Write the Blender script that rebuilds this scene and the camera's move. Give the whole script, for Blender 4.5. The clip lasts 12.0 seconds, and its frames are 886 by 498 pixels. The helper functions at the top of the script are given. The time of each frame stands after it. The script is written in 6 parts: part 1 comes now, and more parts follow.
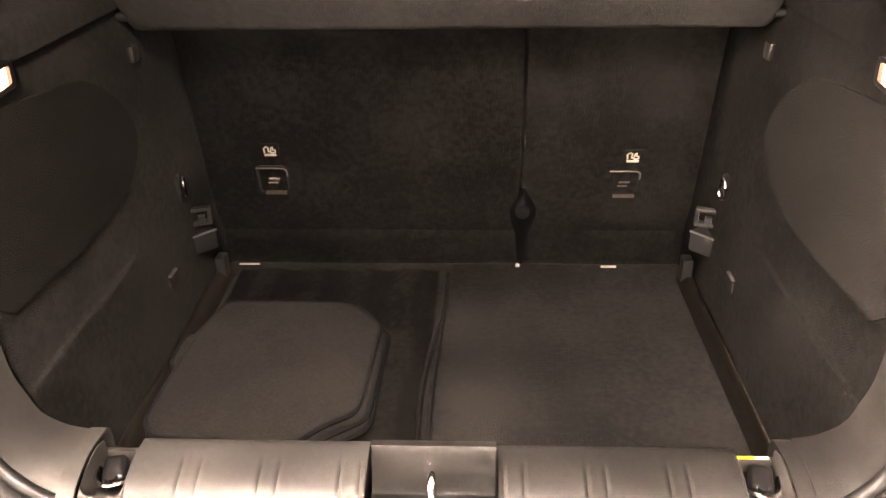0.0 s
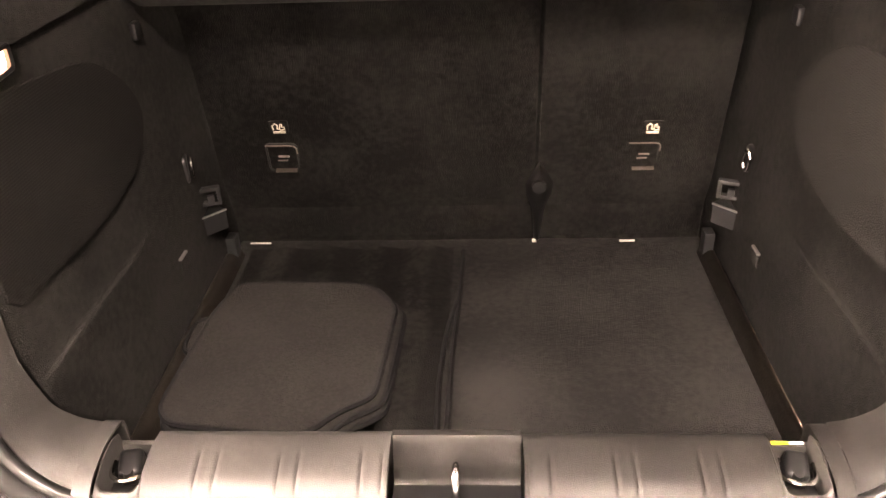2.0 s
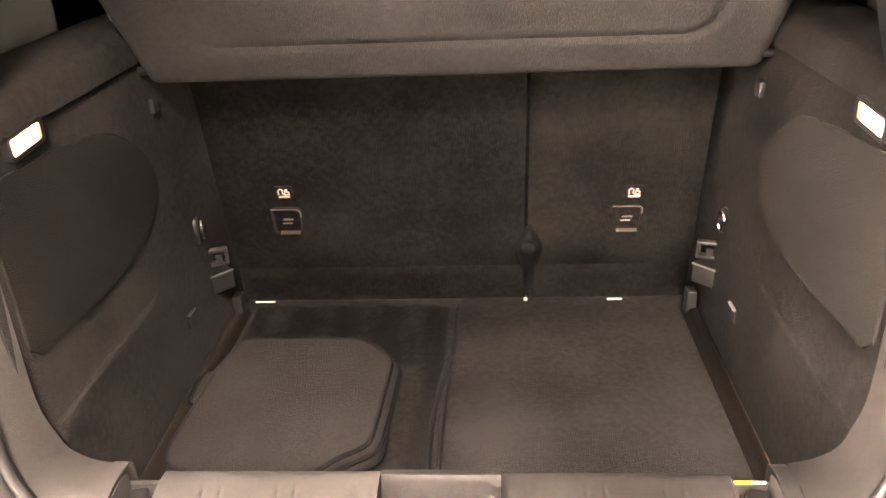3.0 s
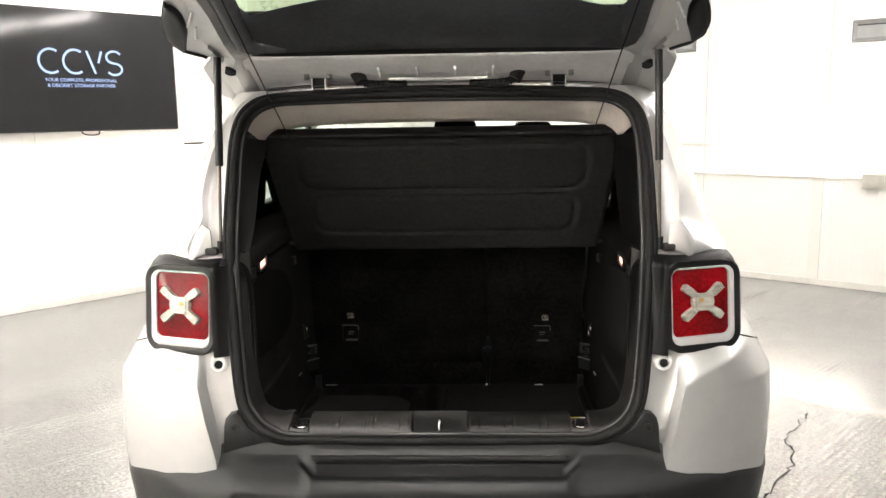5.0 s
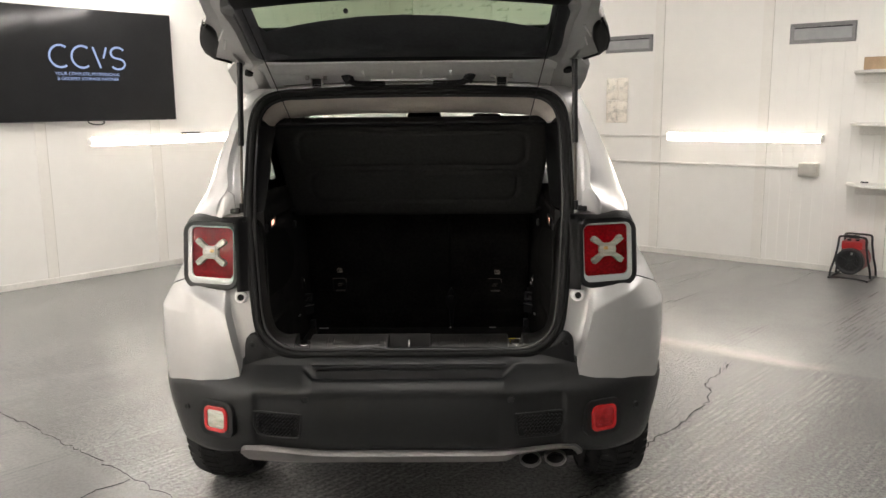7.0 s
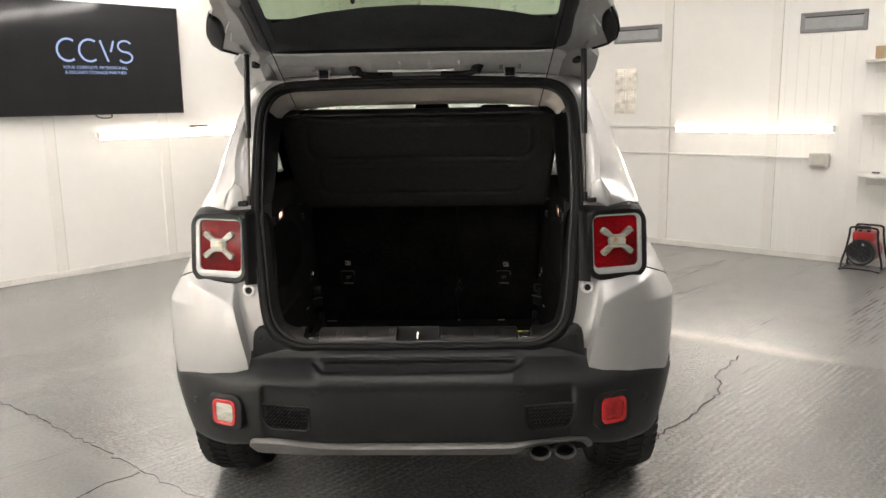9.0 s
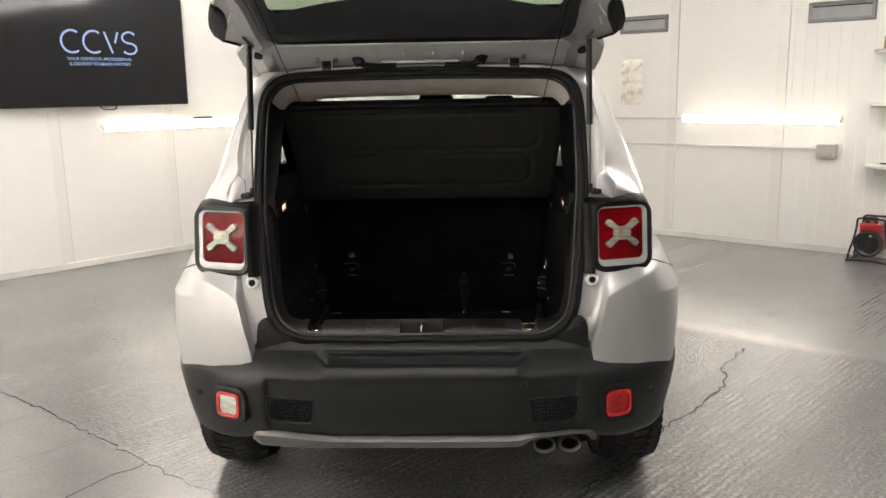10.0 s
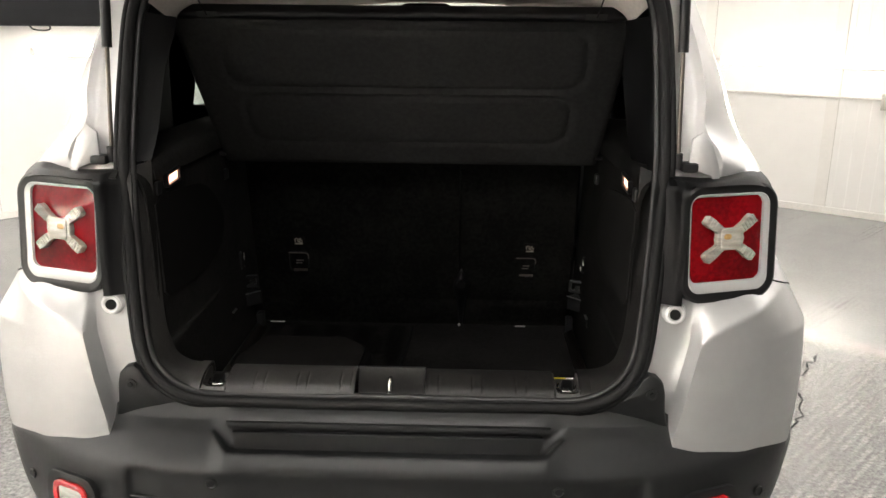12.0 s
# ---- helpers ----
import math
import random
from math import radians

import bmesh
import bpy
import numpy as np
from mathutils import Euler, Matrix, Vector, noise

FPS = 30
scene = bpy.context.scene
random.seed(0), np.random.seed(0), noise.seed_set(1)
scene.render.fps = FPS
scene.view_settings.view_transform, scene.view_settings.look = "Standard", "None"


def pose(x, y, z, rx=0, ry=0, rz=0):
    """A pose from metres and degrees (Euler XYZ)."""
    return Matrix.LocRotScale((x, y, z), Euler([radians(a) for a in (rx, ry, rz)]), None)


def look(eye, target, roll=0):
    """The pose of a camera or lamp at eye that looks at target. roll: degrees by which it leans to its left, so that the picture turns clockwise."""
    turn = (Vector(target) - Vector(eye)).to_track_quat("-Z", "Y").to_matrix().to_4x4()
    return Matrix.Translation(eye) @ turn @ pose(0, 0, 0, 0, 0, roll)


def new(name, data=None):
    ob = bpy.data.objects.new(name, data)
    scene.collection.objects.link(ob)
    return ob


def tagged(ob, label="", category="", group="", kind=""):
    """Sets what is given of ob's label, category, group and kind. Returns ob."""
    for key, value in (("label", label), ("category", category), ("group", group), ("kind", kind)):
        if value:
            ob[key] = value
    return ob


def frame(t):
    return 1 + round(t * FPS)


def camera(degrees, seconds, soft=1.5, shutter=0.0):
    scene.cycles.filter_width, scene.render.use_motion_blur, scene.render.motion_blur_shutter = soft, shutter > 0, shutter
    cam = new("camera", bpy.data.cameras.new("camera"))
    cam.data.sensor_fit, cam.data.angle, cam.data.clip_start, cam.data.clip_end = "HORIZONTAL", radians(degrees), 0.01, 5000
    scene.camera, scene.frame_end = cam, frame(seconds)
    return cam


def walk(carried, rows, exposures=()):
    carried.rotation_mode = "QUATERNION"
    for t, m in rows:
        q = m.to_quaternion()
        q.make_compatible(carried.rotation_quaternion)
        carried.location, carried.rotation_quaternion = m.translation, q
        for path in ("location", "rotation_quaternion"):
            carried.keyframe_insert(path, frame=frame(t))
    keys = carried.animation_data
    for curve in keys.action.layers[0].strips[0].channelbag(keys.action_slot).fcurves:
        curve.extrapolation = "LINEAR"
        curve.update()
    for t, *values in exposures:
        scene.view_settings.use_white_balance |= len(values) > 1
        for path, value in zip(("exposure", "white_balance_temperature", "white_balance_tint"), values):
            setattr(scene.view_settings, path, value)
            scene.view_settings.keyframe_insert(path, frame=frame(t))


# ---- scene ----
cam = camera(57.9, 12.0)
PATH = [
    (0, (0.044, -0.451, 1.356), (-0.034, 1.313, 0.416), -0.9),
    (0.5, (0.029, -0.427, 1.352), (-0.078, 1.298, 0.346), -1.4),
    (1, (0.03, -0.416, 1.352), (-0.085, 1.304, 0.337), -1.8),
    (1.5, (0.034, -0.413, 1.351), (-0.068, 1.304, 0.331), -2.1),
    (2, (0.03, -0.413, 1.355), (-0.069, 1.311, 0.345), -2.2),
    (2.5, (0.033, -0.414, 1.359), (-0.069, 1.334, 0.393), -2.2),
    (3, (0.062, -0.491, 1.38), (-0.058, 1.309, 0.518), -2.5),
    (3.5, (0.076, -0.716, 1.406), (0.0, 1.151, 0.691), -2.2),
    (3.7, (0.066, -0.849, 1.413), (0.026, 1.039, 0.754), -1.8),
    (5.3, (0.091, -1.915, 1.531), (0.012, 0.063, 1.241), -0.8),
    (5.5, (0.091, -2.022, 1.543), (0.024, -0.042, 1.268), -0.7),
    (6, (0.128, -2.224, 1.531), (0.091, -0.243, 1.26), -0.3),
    (6.5, (0.159, -2.36, 1.512), (0.128, -0.386, 1.194), -0.6),
    (7, (0.156, -2.388, 1.504), (0.125, -0.419, 1.153), -0.6),
    (9, (0.154, -2.373, 1.5), (0.103, -0.408, 1.131), -0.9),
    (9.5, (0.156, -2.372, 1.5), (0.102, -0.408, 1.122), -0.9),
    (10, (0.159, -2.358, 1.5), (0.094, -0.398, 1.11), -1.0),
    (10.5, (0.148, -2.27, 1.488), (0.071, -0.314, 1.078), -1.0),
    (11, (0.125, -2.034, 1.481), (0.092, -0.08, 1.055), -1.4),
    (11.5, (0.145, -1.694, 1.432), (0.155, 0.252, 0.969), -0.2),
    (12, (0.145, -1.294, 1.424), (0.091, 0.633, 0.89), 0.5),
]
EXPOSURES = [(0.0, 4.64, 8000, 26), (1.0, 4.55, 8000, 27), (2.3, 4.93, 8000, 28), (3.0, 5.32, 8000, 27), (3.7, 4.92, 7400, 22), (4.6, 2.6, 6500, 13), (5.3, 1.55, 6350, 11), (5.8, 0.96, 6350, 11), (6.4, 0.60, 6400, 12), (7.2, 0.97, 6400, 12), (9.0, 1.05, 6400, 12), (11.0, 1.06, 6400, 12), (11.5, 1.25, 6400, 12), (12.0, 1.52, 6350, 11)]
walk(cam, [(t, look(eye, target, roll)) for t, eye, target, roll in PATH], EXPOSURES)


# ---- world, exposure ----
world = bpy.data.worlds.new("world")
scene.world = world
world.use_nodes = True
world.node_tree.nodes["Background"].inputs[0].default_value = (0.6, 0.62, 0.65, 1)
world.node_tree.nodes["Background"].inputs[1].default_value = 0.02


# ---- materials ----
def material(name, colour, rough=0.5, metal=0.0, spread=0.12, scale=6.0, grain=0.0, grain_scale=300.0,
             rough_spread=0.08, coat=0.0, specular=0.5, stretch=(1, 1, 1), second=None, fine_by=14, fine_mix=0.4):
    """A surface with colour variation at two scales, uneven gloss and a fine relief."""
    m = bpy.data.materials.new(name)
    m.use_nodes = True
    nodes, links = m.node_tree.nodes, m.node_tree.links
    bsdf = nodes["Principled BSDF"]
    bsdf.inputs["Metallic"].default_value = metal
    bsdf.inputs["Coat Weight"].default_value = coat
    bsdf.inputs["Coat Roughness"].default_value = 0.08
    bsdf.inputs["Specular IOR Level"].default_value = specular
    coords = nodes.new("ShaderNodeTexCoord")
    mapping = nodes.new("ShaderNodeMapping")
    mapping.inputs["Scale"].default_value = stretch
    links.new(coords.outputs["Object"], mapping.inputs["Vector"])
    big = nodes.new("ShaderNodeTexNoise")
    big.inputs["Scale"].default_value = scale
    big.inputs["Detail"].default_value = 6
    fine = nodes.new("ShaderNodeTexNoise")
    fine.inputs["Scale"].default_value = scale * fine_by
    fine.inputs["Detail"].default_value = 4
    links.new(mapping.outputs[0], big.inputs["Vector"])
    links.new(mapping.outputs[0], fine.inputs["Vector"])
    add = nodes.new("ShaderNodeMix")
    add.data_type = "FLOAT"
    add.inputs[0].default_value = fine_mix
    links.new(big.outputs["Fac"], add.inputs[2])
    links.new(fine.outputs["Fac"], add.inputs[3])
    ramp = nodes.new("ShaderNodeMapRange")
    ramp.inputs["From Min"].default_value, ramp.inputs["From Max"].default_value = 0.41, 0.59
    links.new(add.outputs[0], ramp.inputs["Value"])
    mix = nodes.new("ShaderNodeMix")
    mix.data_type = "RGBA"
    low = second if second else [c * (1 - spread) for c in colour]
    mix.inputs[6].default_value = (*low, 1)
    mix.inputs[7].default_value = (*[min(1, c * (1 + spread)) for c in colour], 1)
    links.new(ramp.outputs[0], mix.inputs[0])
    links.new(mix.outputs[2], bsdf.inputs["Base Color"])
    gloss = nodes.new("ShaderNodeMapRange")
    gloss.inputs["To Min"].default_value = max(0.02, rough - rough_spread)
    gloss.inputs["To Max"].default_value = min(1, rough + rough_spread)
    links.new(add.outputs[0], gloss.inputs["Value"])
    links.new(gloss.outputs[0], bsdf.inputs["Roughness"])
    if grain:
        relief = nodes.new("ShaderNodeTexNoise")
        relief.inputs["Scale"].default_value = grain_scale
        relief.inputs["Detail"].default_value = 2
        links.new(mapping.outputs[0], relief.inputs["Vector"])
        bump = nodes.new("ShaderNodeBump")
        bump.inputs["Strength"].default_value = grain
        bump.inputs["Distance"].default_value = 0.002
        links.new(relief.outputs["Fac"], bump.inputs["Height"])
        links.new(bump.outputs[0], bsdf.inputs["Normal"])
    return m


def glowing(name, colour, strength, base=None):
    m = bpy.data.materials.new(name)
    m.use_nodes = True
    bsdf = m.node_tree.nodes["Principled BSDF"]
    bsdf.inputs["Base Color"].default_value = (*(base if base else colour), 1)
    bsdf.inputs["Emission Color"].default_value = (*colour, 1)
    bsdf.inputs["Emission Strength"].default_value = strength
    return m


PAINT = material("silver_paint", (0.54, 0.54, 0.535), 0.44, 0.62, 0.02, 3, 0.02, 900, 0.02, coat=0.5)
JAMB = material("silver_jamb_paint", (0.87, 0.87, 0.86), 0.40, 0.0, 0.06, 5, 0.04, 600, 0.05, coat=0.2)
PLASTIC = material("grained_black_plastic", (0.0092, 0.0096, 0.0100), 0.44, 0, 0.22, 5, 0.25, 700, 0.06, specular=0.42)
SMOOTH = material("satin_black_plastic", (0.0073, 0.0073, 0.0078), 0.36, 0, 0.2, 6, 0.05, 500, 0.08)
FRIT = material("black_glass_border", (0.075, 0.077, 0.083), 0.34, 0, 0.2, 6, 0.03, 300, 0.06)
TRIM = material("boot_trim_plastic", (0.031, 0.0295, 0.0280), 0.38, 0, 0.25, 9, 0.3, 900, 0.08)
GLOSS_RUBBER = material("glossy_rubber_lip", (0.010, 0.010, 0.010), 0.40, 0, 0.2, 20, 0, 0, 0.03, specular=0.45)
ROD = material("strut_rod", (0.16, 0.14, 0.12), 0.30, 0.8, 0.1, 30)
RUBBER = material("rubber_seal", (0.0080, 0.0080, 0.0080), 0.68, 0, 0.25, 20, 0.1, 400, specular=0.25)
CARPET = material("boot_carpet", (0.0090, 0.0085, 0.0080), 0.95, 0, 0.62, 8, 0.9, 420, 0.04, specular=0.15, fine_by=11, fine_mix=0.5)
LINING = material("felt_lining", (0.0122, 0.0118, 0.0110), 0.95, 0, 0.50, 7, 0.9, 500, 0.04, specular=0.15, fine_by=13, fine_mix=0.5)
SEAT_FELT = material("seat_back_felt", (0.0124, 0.0120, 0.0112), 0.95, 0, 0.48, 7, 0.9, 500, 0.04, specular=0.15, fine_by=13, fine_mix=0.5)
SHELF_FELT = material("shelf_felt", (0.0490, 0.0485, 0.0470), 0.95, 0, 0.12, 90, 0.6, 420, 0.04, specular=0.15)
MAT_PILE = material("mat_pile", (0.0160, 0.0151, 0.0142), 0.95, 0, 0.28, 9, 0.9, 330, 0.03, specular=0.04, fine_by=22, fine_mix=0.6)
MAT_EDGE = material("mat_binding", (0.004, 0.004, 0.0045), 0.85, 0, 0.3, 40, 0.6, 700, specular=0.12)
SEAT = material("seat_cloth", (0.0120, 0.0114, 0.0108), 0.9, 0, 0.3, 30, 0.5, 300, specular=0.2)
HEADLINER = material("headliner_cloth", (0.860, 0.805, 0.745), 0.95, 0, 0.06, 9, 0.4, 600, specular=0.2)
CHROME = material("chrome", (0.85, 0.84, 0.82), 0.10, 1.0, 0.04, 20, 0, 0)
STEEL = material("brushed_steel", (0.45, 0.44, 0.43), 0.35, 0.9, 0.12, 30, 0.1, 300)
SKID = material("silver_plastic", (0.42, 0.41, 0.40), 0.38, 0.5, 0.08, 12, 0.08, 600)
TYRE = material("tyre_rubber", (0.016, 0.016, 0.016), 0.72, 0, 0.3, 30, 0.3, 300)
ALLOY = material("alloy_rim", (0.35, 0.35, 0.35), 0.35, 0.8, 0.1, 12)
BEZEL = material("lamp_bezel", (0.66, 0.66, 0.65), 0.26, 0.35, 0.02, 3, 0, 0, 0.02)
RED = material("red_lens", (0.31, 0.0028, 0.0080), 0.12, 0, 0.30, 9, 0, 0, 0.04, coat=0.15)
RED_DARK = material("dark_red_lens", (0.34, 0.010, 0.013), 0.14, 0, 0.3, 50, 0, 0, 0.04, coat=1.0)
RED_RIM = material("red_lens_rim", (0.52, 0.018, 0.020), 0.15, 0, 0.15, 40, 0, 0, 0.04, coat=1.0)
CLEAR = material("clear_lens", (0.50, 0.47, 0.41), 0.14, 0.35, 0.22, 40, 0.3, 220, 0.06, coat=0.8, stretch=(0.4, 1, 3))
AMBER = material("amber_bulb", (0.42, 0.26, 0.10), 0.2, 0.1, 0.3, 80, 0.2, 200, coat=0.8)


def tinted_sheet(name, colour, gloss=0.06):
    """Thin tinted glass: lets light straight through and mirrors a little."""
    m = bpy.data.materials.new(name)
    m.use_nodes = True
    nodes, links = m.node_tree.nodes, m.node_tree.links
    nodes.remove(nodes["Principled BSDF"])
    clear = nodes.new("ShaderNodeBsdfTransparent")
    clear.inputs["Color"].default_value = (*colour, 1)
    shine = nodes.new("ShaderNodeBsdfGlossy")
    shine.inputs["Roughness"].default_value = 0.10
    mix = nodes.new("ShaderNodeMixShader")
    mix.inputs[0].default_value = gloss
    links.new(clear.outputs[0], mix.inputs[1])
    links.new(shine.outputs[0], mix.inputs[2])
    links.new(mix.outputs[0], nodes["Material Output"].inputs["Surface"])
    return m


GLASS_GREEN = tinted_sheet("green_glass", (0.52, 0.66, 0.50))
GLASS_DARK = tinted_sheet("tinted_glass", (0.80, 0.87, 0.83))
WALL = material("white_cladding", (0.85, 0.835, 0.80), 0.30, 0, 0.012, 0.8, 0.02, 25, 0.04)
STRIP = material("cladding_joint_strip", (0.85, 0.83, 0.785), 0.22, 0, 0.02, 2, 0.02, 30)
SKIRT = material("white_skirting", (0.74, 0.72, 0.68), 0.4, 0, 0.08, 5)
CEILING = material("white_ceiling", (0.78, 0.77, 0.75), 0.6, 0, 0.04, 2)
TV_BLACK = material("screen_black", (0.020, 0.020, 0.021), 0.08, 0, 0.05, 4, 0, 0, 0.01, specular=0.2)
TV_FRAME = material("screen_frame", (0.015, 0.015, 0.017), 0.35)
TV_TEXT = glowing("screen_text", (0.24, 0.31, 0.50), 0.85, (0.01, 0.01, 0.01))
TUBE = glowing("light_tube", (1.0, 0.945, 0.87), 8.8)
CEIL_TUBE = glowing("ceiling_light", (1.0, 0.945, 0.87), 48.0)
BOOT_LAMP = glowing("boot_lamp_lens", (1.0, 0.52, 0.34), 1.2)
VENT_GREY = material("vent_grey", (0.26, 0.26, 0.262), 0.45, 0.2, 0.08, 12)
VENT_PALE = material("vent_flap", (0.33, 0.335, 0.34), 0.4, 0.1, 0.06, 12)
PANEL_METAL = material("vent_panel", (0.68, 0.645, 0.58), 0.28, 0.35, 0.1, 12)
BOX_GREY = material("switch_box", (0.52, 0.50, 0.45), 0.4, 0, 0.08, 14)
CONDUIT = material("conduit", (0.68, 0.66, 0.62), 0.35, 0, 0.05, 12)
SHELF_WHITE = material("white_shelf", (0.76, 0.74, 0.70), 0.4, 0, 0.06, 6)
CARDBOARD = material("cardboard", (0.42, 0.30, 0.19), 0.85, 0, 0.15, 9)
HEATER_RED = material("heater_red", (0.34, 0.014, 0.014), 0.35, 0, 0.15, 12)
PAPER = material("paper_tag", (0.72, 0.70, 0.66), 0.7, 0, 0.08, 60)
ICON = material("printed_icon", (0.46, 0.41, 0.33), 0.7, 0, 0.1, 90)
SCUFFED = material("scuffed_plastic", (0.0048, 0.0037, 0.0026), 0.38, 0, 0.3, 24, 0.4, 260, 0.15, second=(0.008, 0.007, 0.006))
SCUFF = material("worn_edge_highlight", (0.12, 0.09, 0.065), 0.45, 0, 0.3, 60, 0.3, 300, second=(0.006, 0.005, 0.004))
YELLOW = material("yellow_tape", (0.75, 0.62, 0.03), 0.5, 0, 0.1, 40)
DARK_WALL = material("dark_unseen_wall", (0.060, 0.062, 0.066), 0.5, 0, 0.10, 3, 0.05, 200)
UNDER = material("underbody", (0.010, 0.010, 0.010), 0.8, 0, 0.2, 10)
CRACK = material("crack", (0.012, 0.012, 0.012), 0.95, 0, 0.2, 20, specular=0.05)


def floor_paint():
    """Worn grey floor paint over brushed concrete: ridges in lanes, polished in patches."""
    m = bpy.data.materials.new("worn_floor_paint")
    m.use_nodes = True
    nodes, links = m.node_tree.nodes, m.node_tree.links
    bsdf = nodes["Principled BSDF"]
    coords = nodes.new("ShaderNodeTexCoord")

    def noise_at(scale, detail=5, stretch=(1, 1, 1), turn=0.0, rough=0.55):
        turned = nodes.new("ShaderNodeMapping")
        turned.inputs["Rotation"].default_value = (0, 0, radians(turn))
        mapping = nodes.new("ShaderNodeMapping")
        mapping.inputs["Scale"].default_value = stretch
        n = nodes.new("ShaderNodeTexNoise")
        n.inputs["Scale"].default_value = scale
        n.inputs["Detail"].default_value = detail
        n.inputs["Roughness"].default_value = rough
        links.new(coords.outputs["Object"], turned.inputs["Vector"])
        links.new(turned.outputs[0], mapping.inputs["Vector"])
        links.new(mapping.outputs[0], n.inputs["Vector"])
        return n.outputs["Fac"]

    def mapped(value, a, b, c, d):
        r = nodes.new("ShaderNodeMapRange")
        r.inputs["From Min"].default_value, r.inputs["From Max"].default_value = a, b
        r.inputs["To Min"].default_value, r.inputs["To Max"].default_value = c, d
        links.new(value, r.inputs["Value"])
        return r.outputs[0]

    def maths(op, a, b):
        n = nodes.new("ShaderNodeMath")
        n.operation = op
        for i, v in enumerate((a, b)):
            if isinstance(v, (int, float)):
                n.inputs[i].default_value = v
            else:
                links.new(v, n.inputs[i])
        return n.outputs[0]

    stains = noise_at(0.9, 8)
    # the middle slab, between two joints, is brushed into ridges; its neighbours are smooth
    place = nodes.new("ShaderNodeSeparateXYZ")
    links.new(coords.outputs["Object"], place.inputs[0])
    across = maths("ADD", maths("MULTIPLY", place.outputs[0], 0.611), maths("MULTIPLY", place.outputs[1], 0.792))
    slab = maths("MULTIPLY", mapped(across, -0.24, -0.12, 0, 1), mapped(maths("ADD", across, maths("MULTIPLY", noise_at(1.5, 3), 0.2)), 2.98, 3.10, 1, 0))
    scuffs = noise_at(7, 6)
    mix = nodes.new("ShaderNodeMix")
    mix.data_type = "RGBA"
    mix.inputs[6].default_value = (0.196, 0.197, 0.194, 1)
    mix.inputs[7].default_value = (0.266, 0.264, 0.257, 1)
    links.new(mapped(maths("ADD", maths("MULTIPLY", stains, 0.7), maths("MULTIPLY", scuffs, 0.3)), 0.25, 0.75, 0, 1), mix.inputs[0])
    # glare along the far joint, put into the colour as a pale strip
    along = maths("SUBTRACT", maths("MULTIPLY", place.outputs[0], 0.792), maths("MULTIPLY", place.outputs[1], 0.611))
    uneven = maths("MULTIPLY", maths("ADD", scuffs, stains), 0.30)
    glare = maths("MULTIPLY", maths("MULTIPLY", mapped(across, 2.86, 2.98, 0, 1), mapped(maths("ADD", across, uneven), 3.14, 3.44, 1, 0)), maths("MULTIPLY", mapped(maths("ADD", along, uneven), 0.65, 1.0, 1, 0), mapped(along, -1.1, -0.4, 0, 1)))
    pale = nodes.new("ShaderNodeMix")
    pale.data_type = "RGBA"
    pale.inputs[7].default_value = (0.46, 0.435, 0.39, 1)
    links.new(glare, pale.inputs[0])
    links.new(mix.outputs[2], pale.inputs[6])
    wear = mapped(maths("ADD", maths("MULTIPLY", noise_at(1.6, 3), 0.8), maths("MULTIPLY", scuffs, 0.2)), 0.3, 0.7, -0.04, 0.05)
    links.new(maths("ADD", wear, mapped(slab, 0, 1, 0.215, 0.13)), bsdf.inputs["Roughness"])
    wave_turn = nodes.new("ShaderNodeMapping")
    wave_turn.inputs["Rotation"].default_value = (0, 0, radians(FLOOR_TURN))
    links.new(coords.outputs["Object"], wave_turn.inputs["Vector"])
    wave = nodes.new("ShaderNodeTexWave")
    wave.bands_direction = "Y"
    wave.inputs["Scale"].default_value = 9.5
    wave.inputs["Distortion"].default_value = 1.3
    wave.inputs["Detail"].default_value = 3.0
    wave.inputs["Detail Scale"].default_value = 2.5
    links.new(wave_turn.outputs[0], wave.inputs["Vector"])
    ridges = maths("MULTIPLY", wave.outputs["Fac"], mapped(noise_at(14, 4, (0.35, 2.4, 1), FLOOR_TURN), 0.40, 0.62, 0.0, 1.0))
    lanes = mapped(noise_at(0.9, 3, (0.35, 1.5, 1), FLOOR_TURN), 0.46, 0.60, 0.06, 1.0)
    pits = noise_at(60, 4)
    grit = noise_at(120, 3)
    strength = mapped(slab, 0, 1, 0.22, 1.0)
    sparse = maths("MULTIPLY", mapped(noise_at(1.1, 3, (0.3, 1.9, 1), FLOOR_TURN), 0.54, 0.62, 0.0, 1.0), maths("SUBTRACT", 1.0, slab))
    streaks = maths("MULTIPLY", ridges, maths("ADD", maths("MULTIPLY", lanes, slab), sparse))
    # pale concrete where ridge tops lost paint; their sparkle is painted in too
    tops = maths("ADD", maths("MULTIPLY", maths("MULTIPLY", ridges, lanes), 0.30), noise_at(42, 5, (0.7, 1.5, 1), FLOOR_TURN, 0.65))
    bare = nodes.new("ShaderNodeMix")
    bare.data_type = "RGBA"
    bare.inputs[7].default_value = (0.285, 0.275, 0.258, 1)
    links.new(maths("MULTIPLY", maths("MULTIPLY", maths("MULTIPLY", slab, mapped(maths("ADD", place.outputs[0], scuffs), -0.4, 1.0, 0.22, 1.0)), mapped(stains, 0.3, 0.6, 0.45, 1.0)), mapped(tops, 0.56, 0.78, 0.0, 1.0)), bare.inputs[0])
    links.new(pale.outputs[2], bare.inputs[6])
    # dirt in pits and grooves; glints of the relief are painted in as contrast
    dirt_and_glints = nodes.new("ShaderNodeMix")
    dirt_and_glints.data_type = "RGBA"
    dirt_and_glints.blend_type = "MULTIPLY"
    dirt_and_glints.inputs[0].default_value = 1.0
    grooves = mapped(streaks, 0.0, 0.5, 0.76, 1.14)
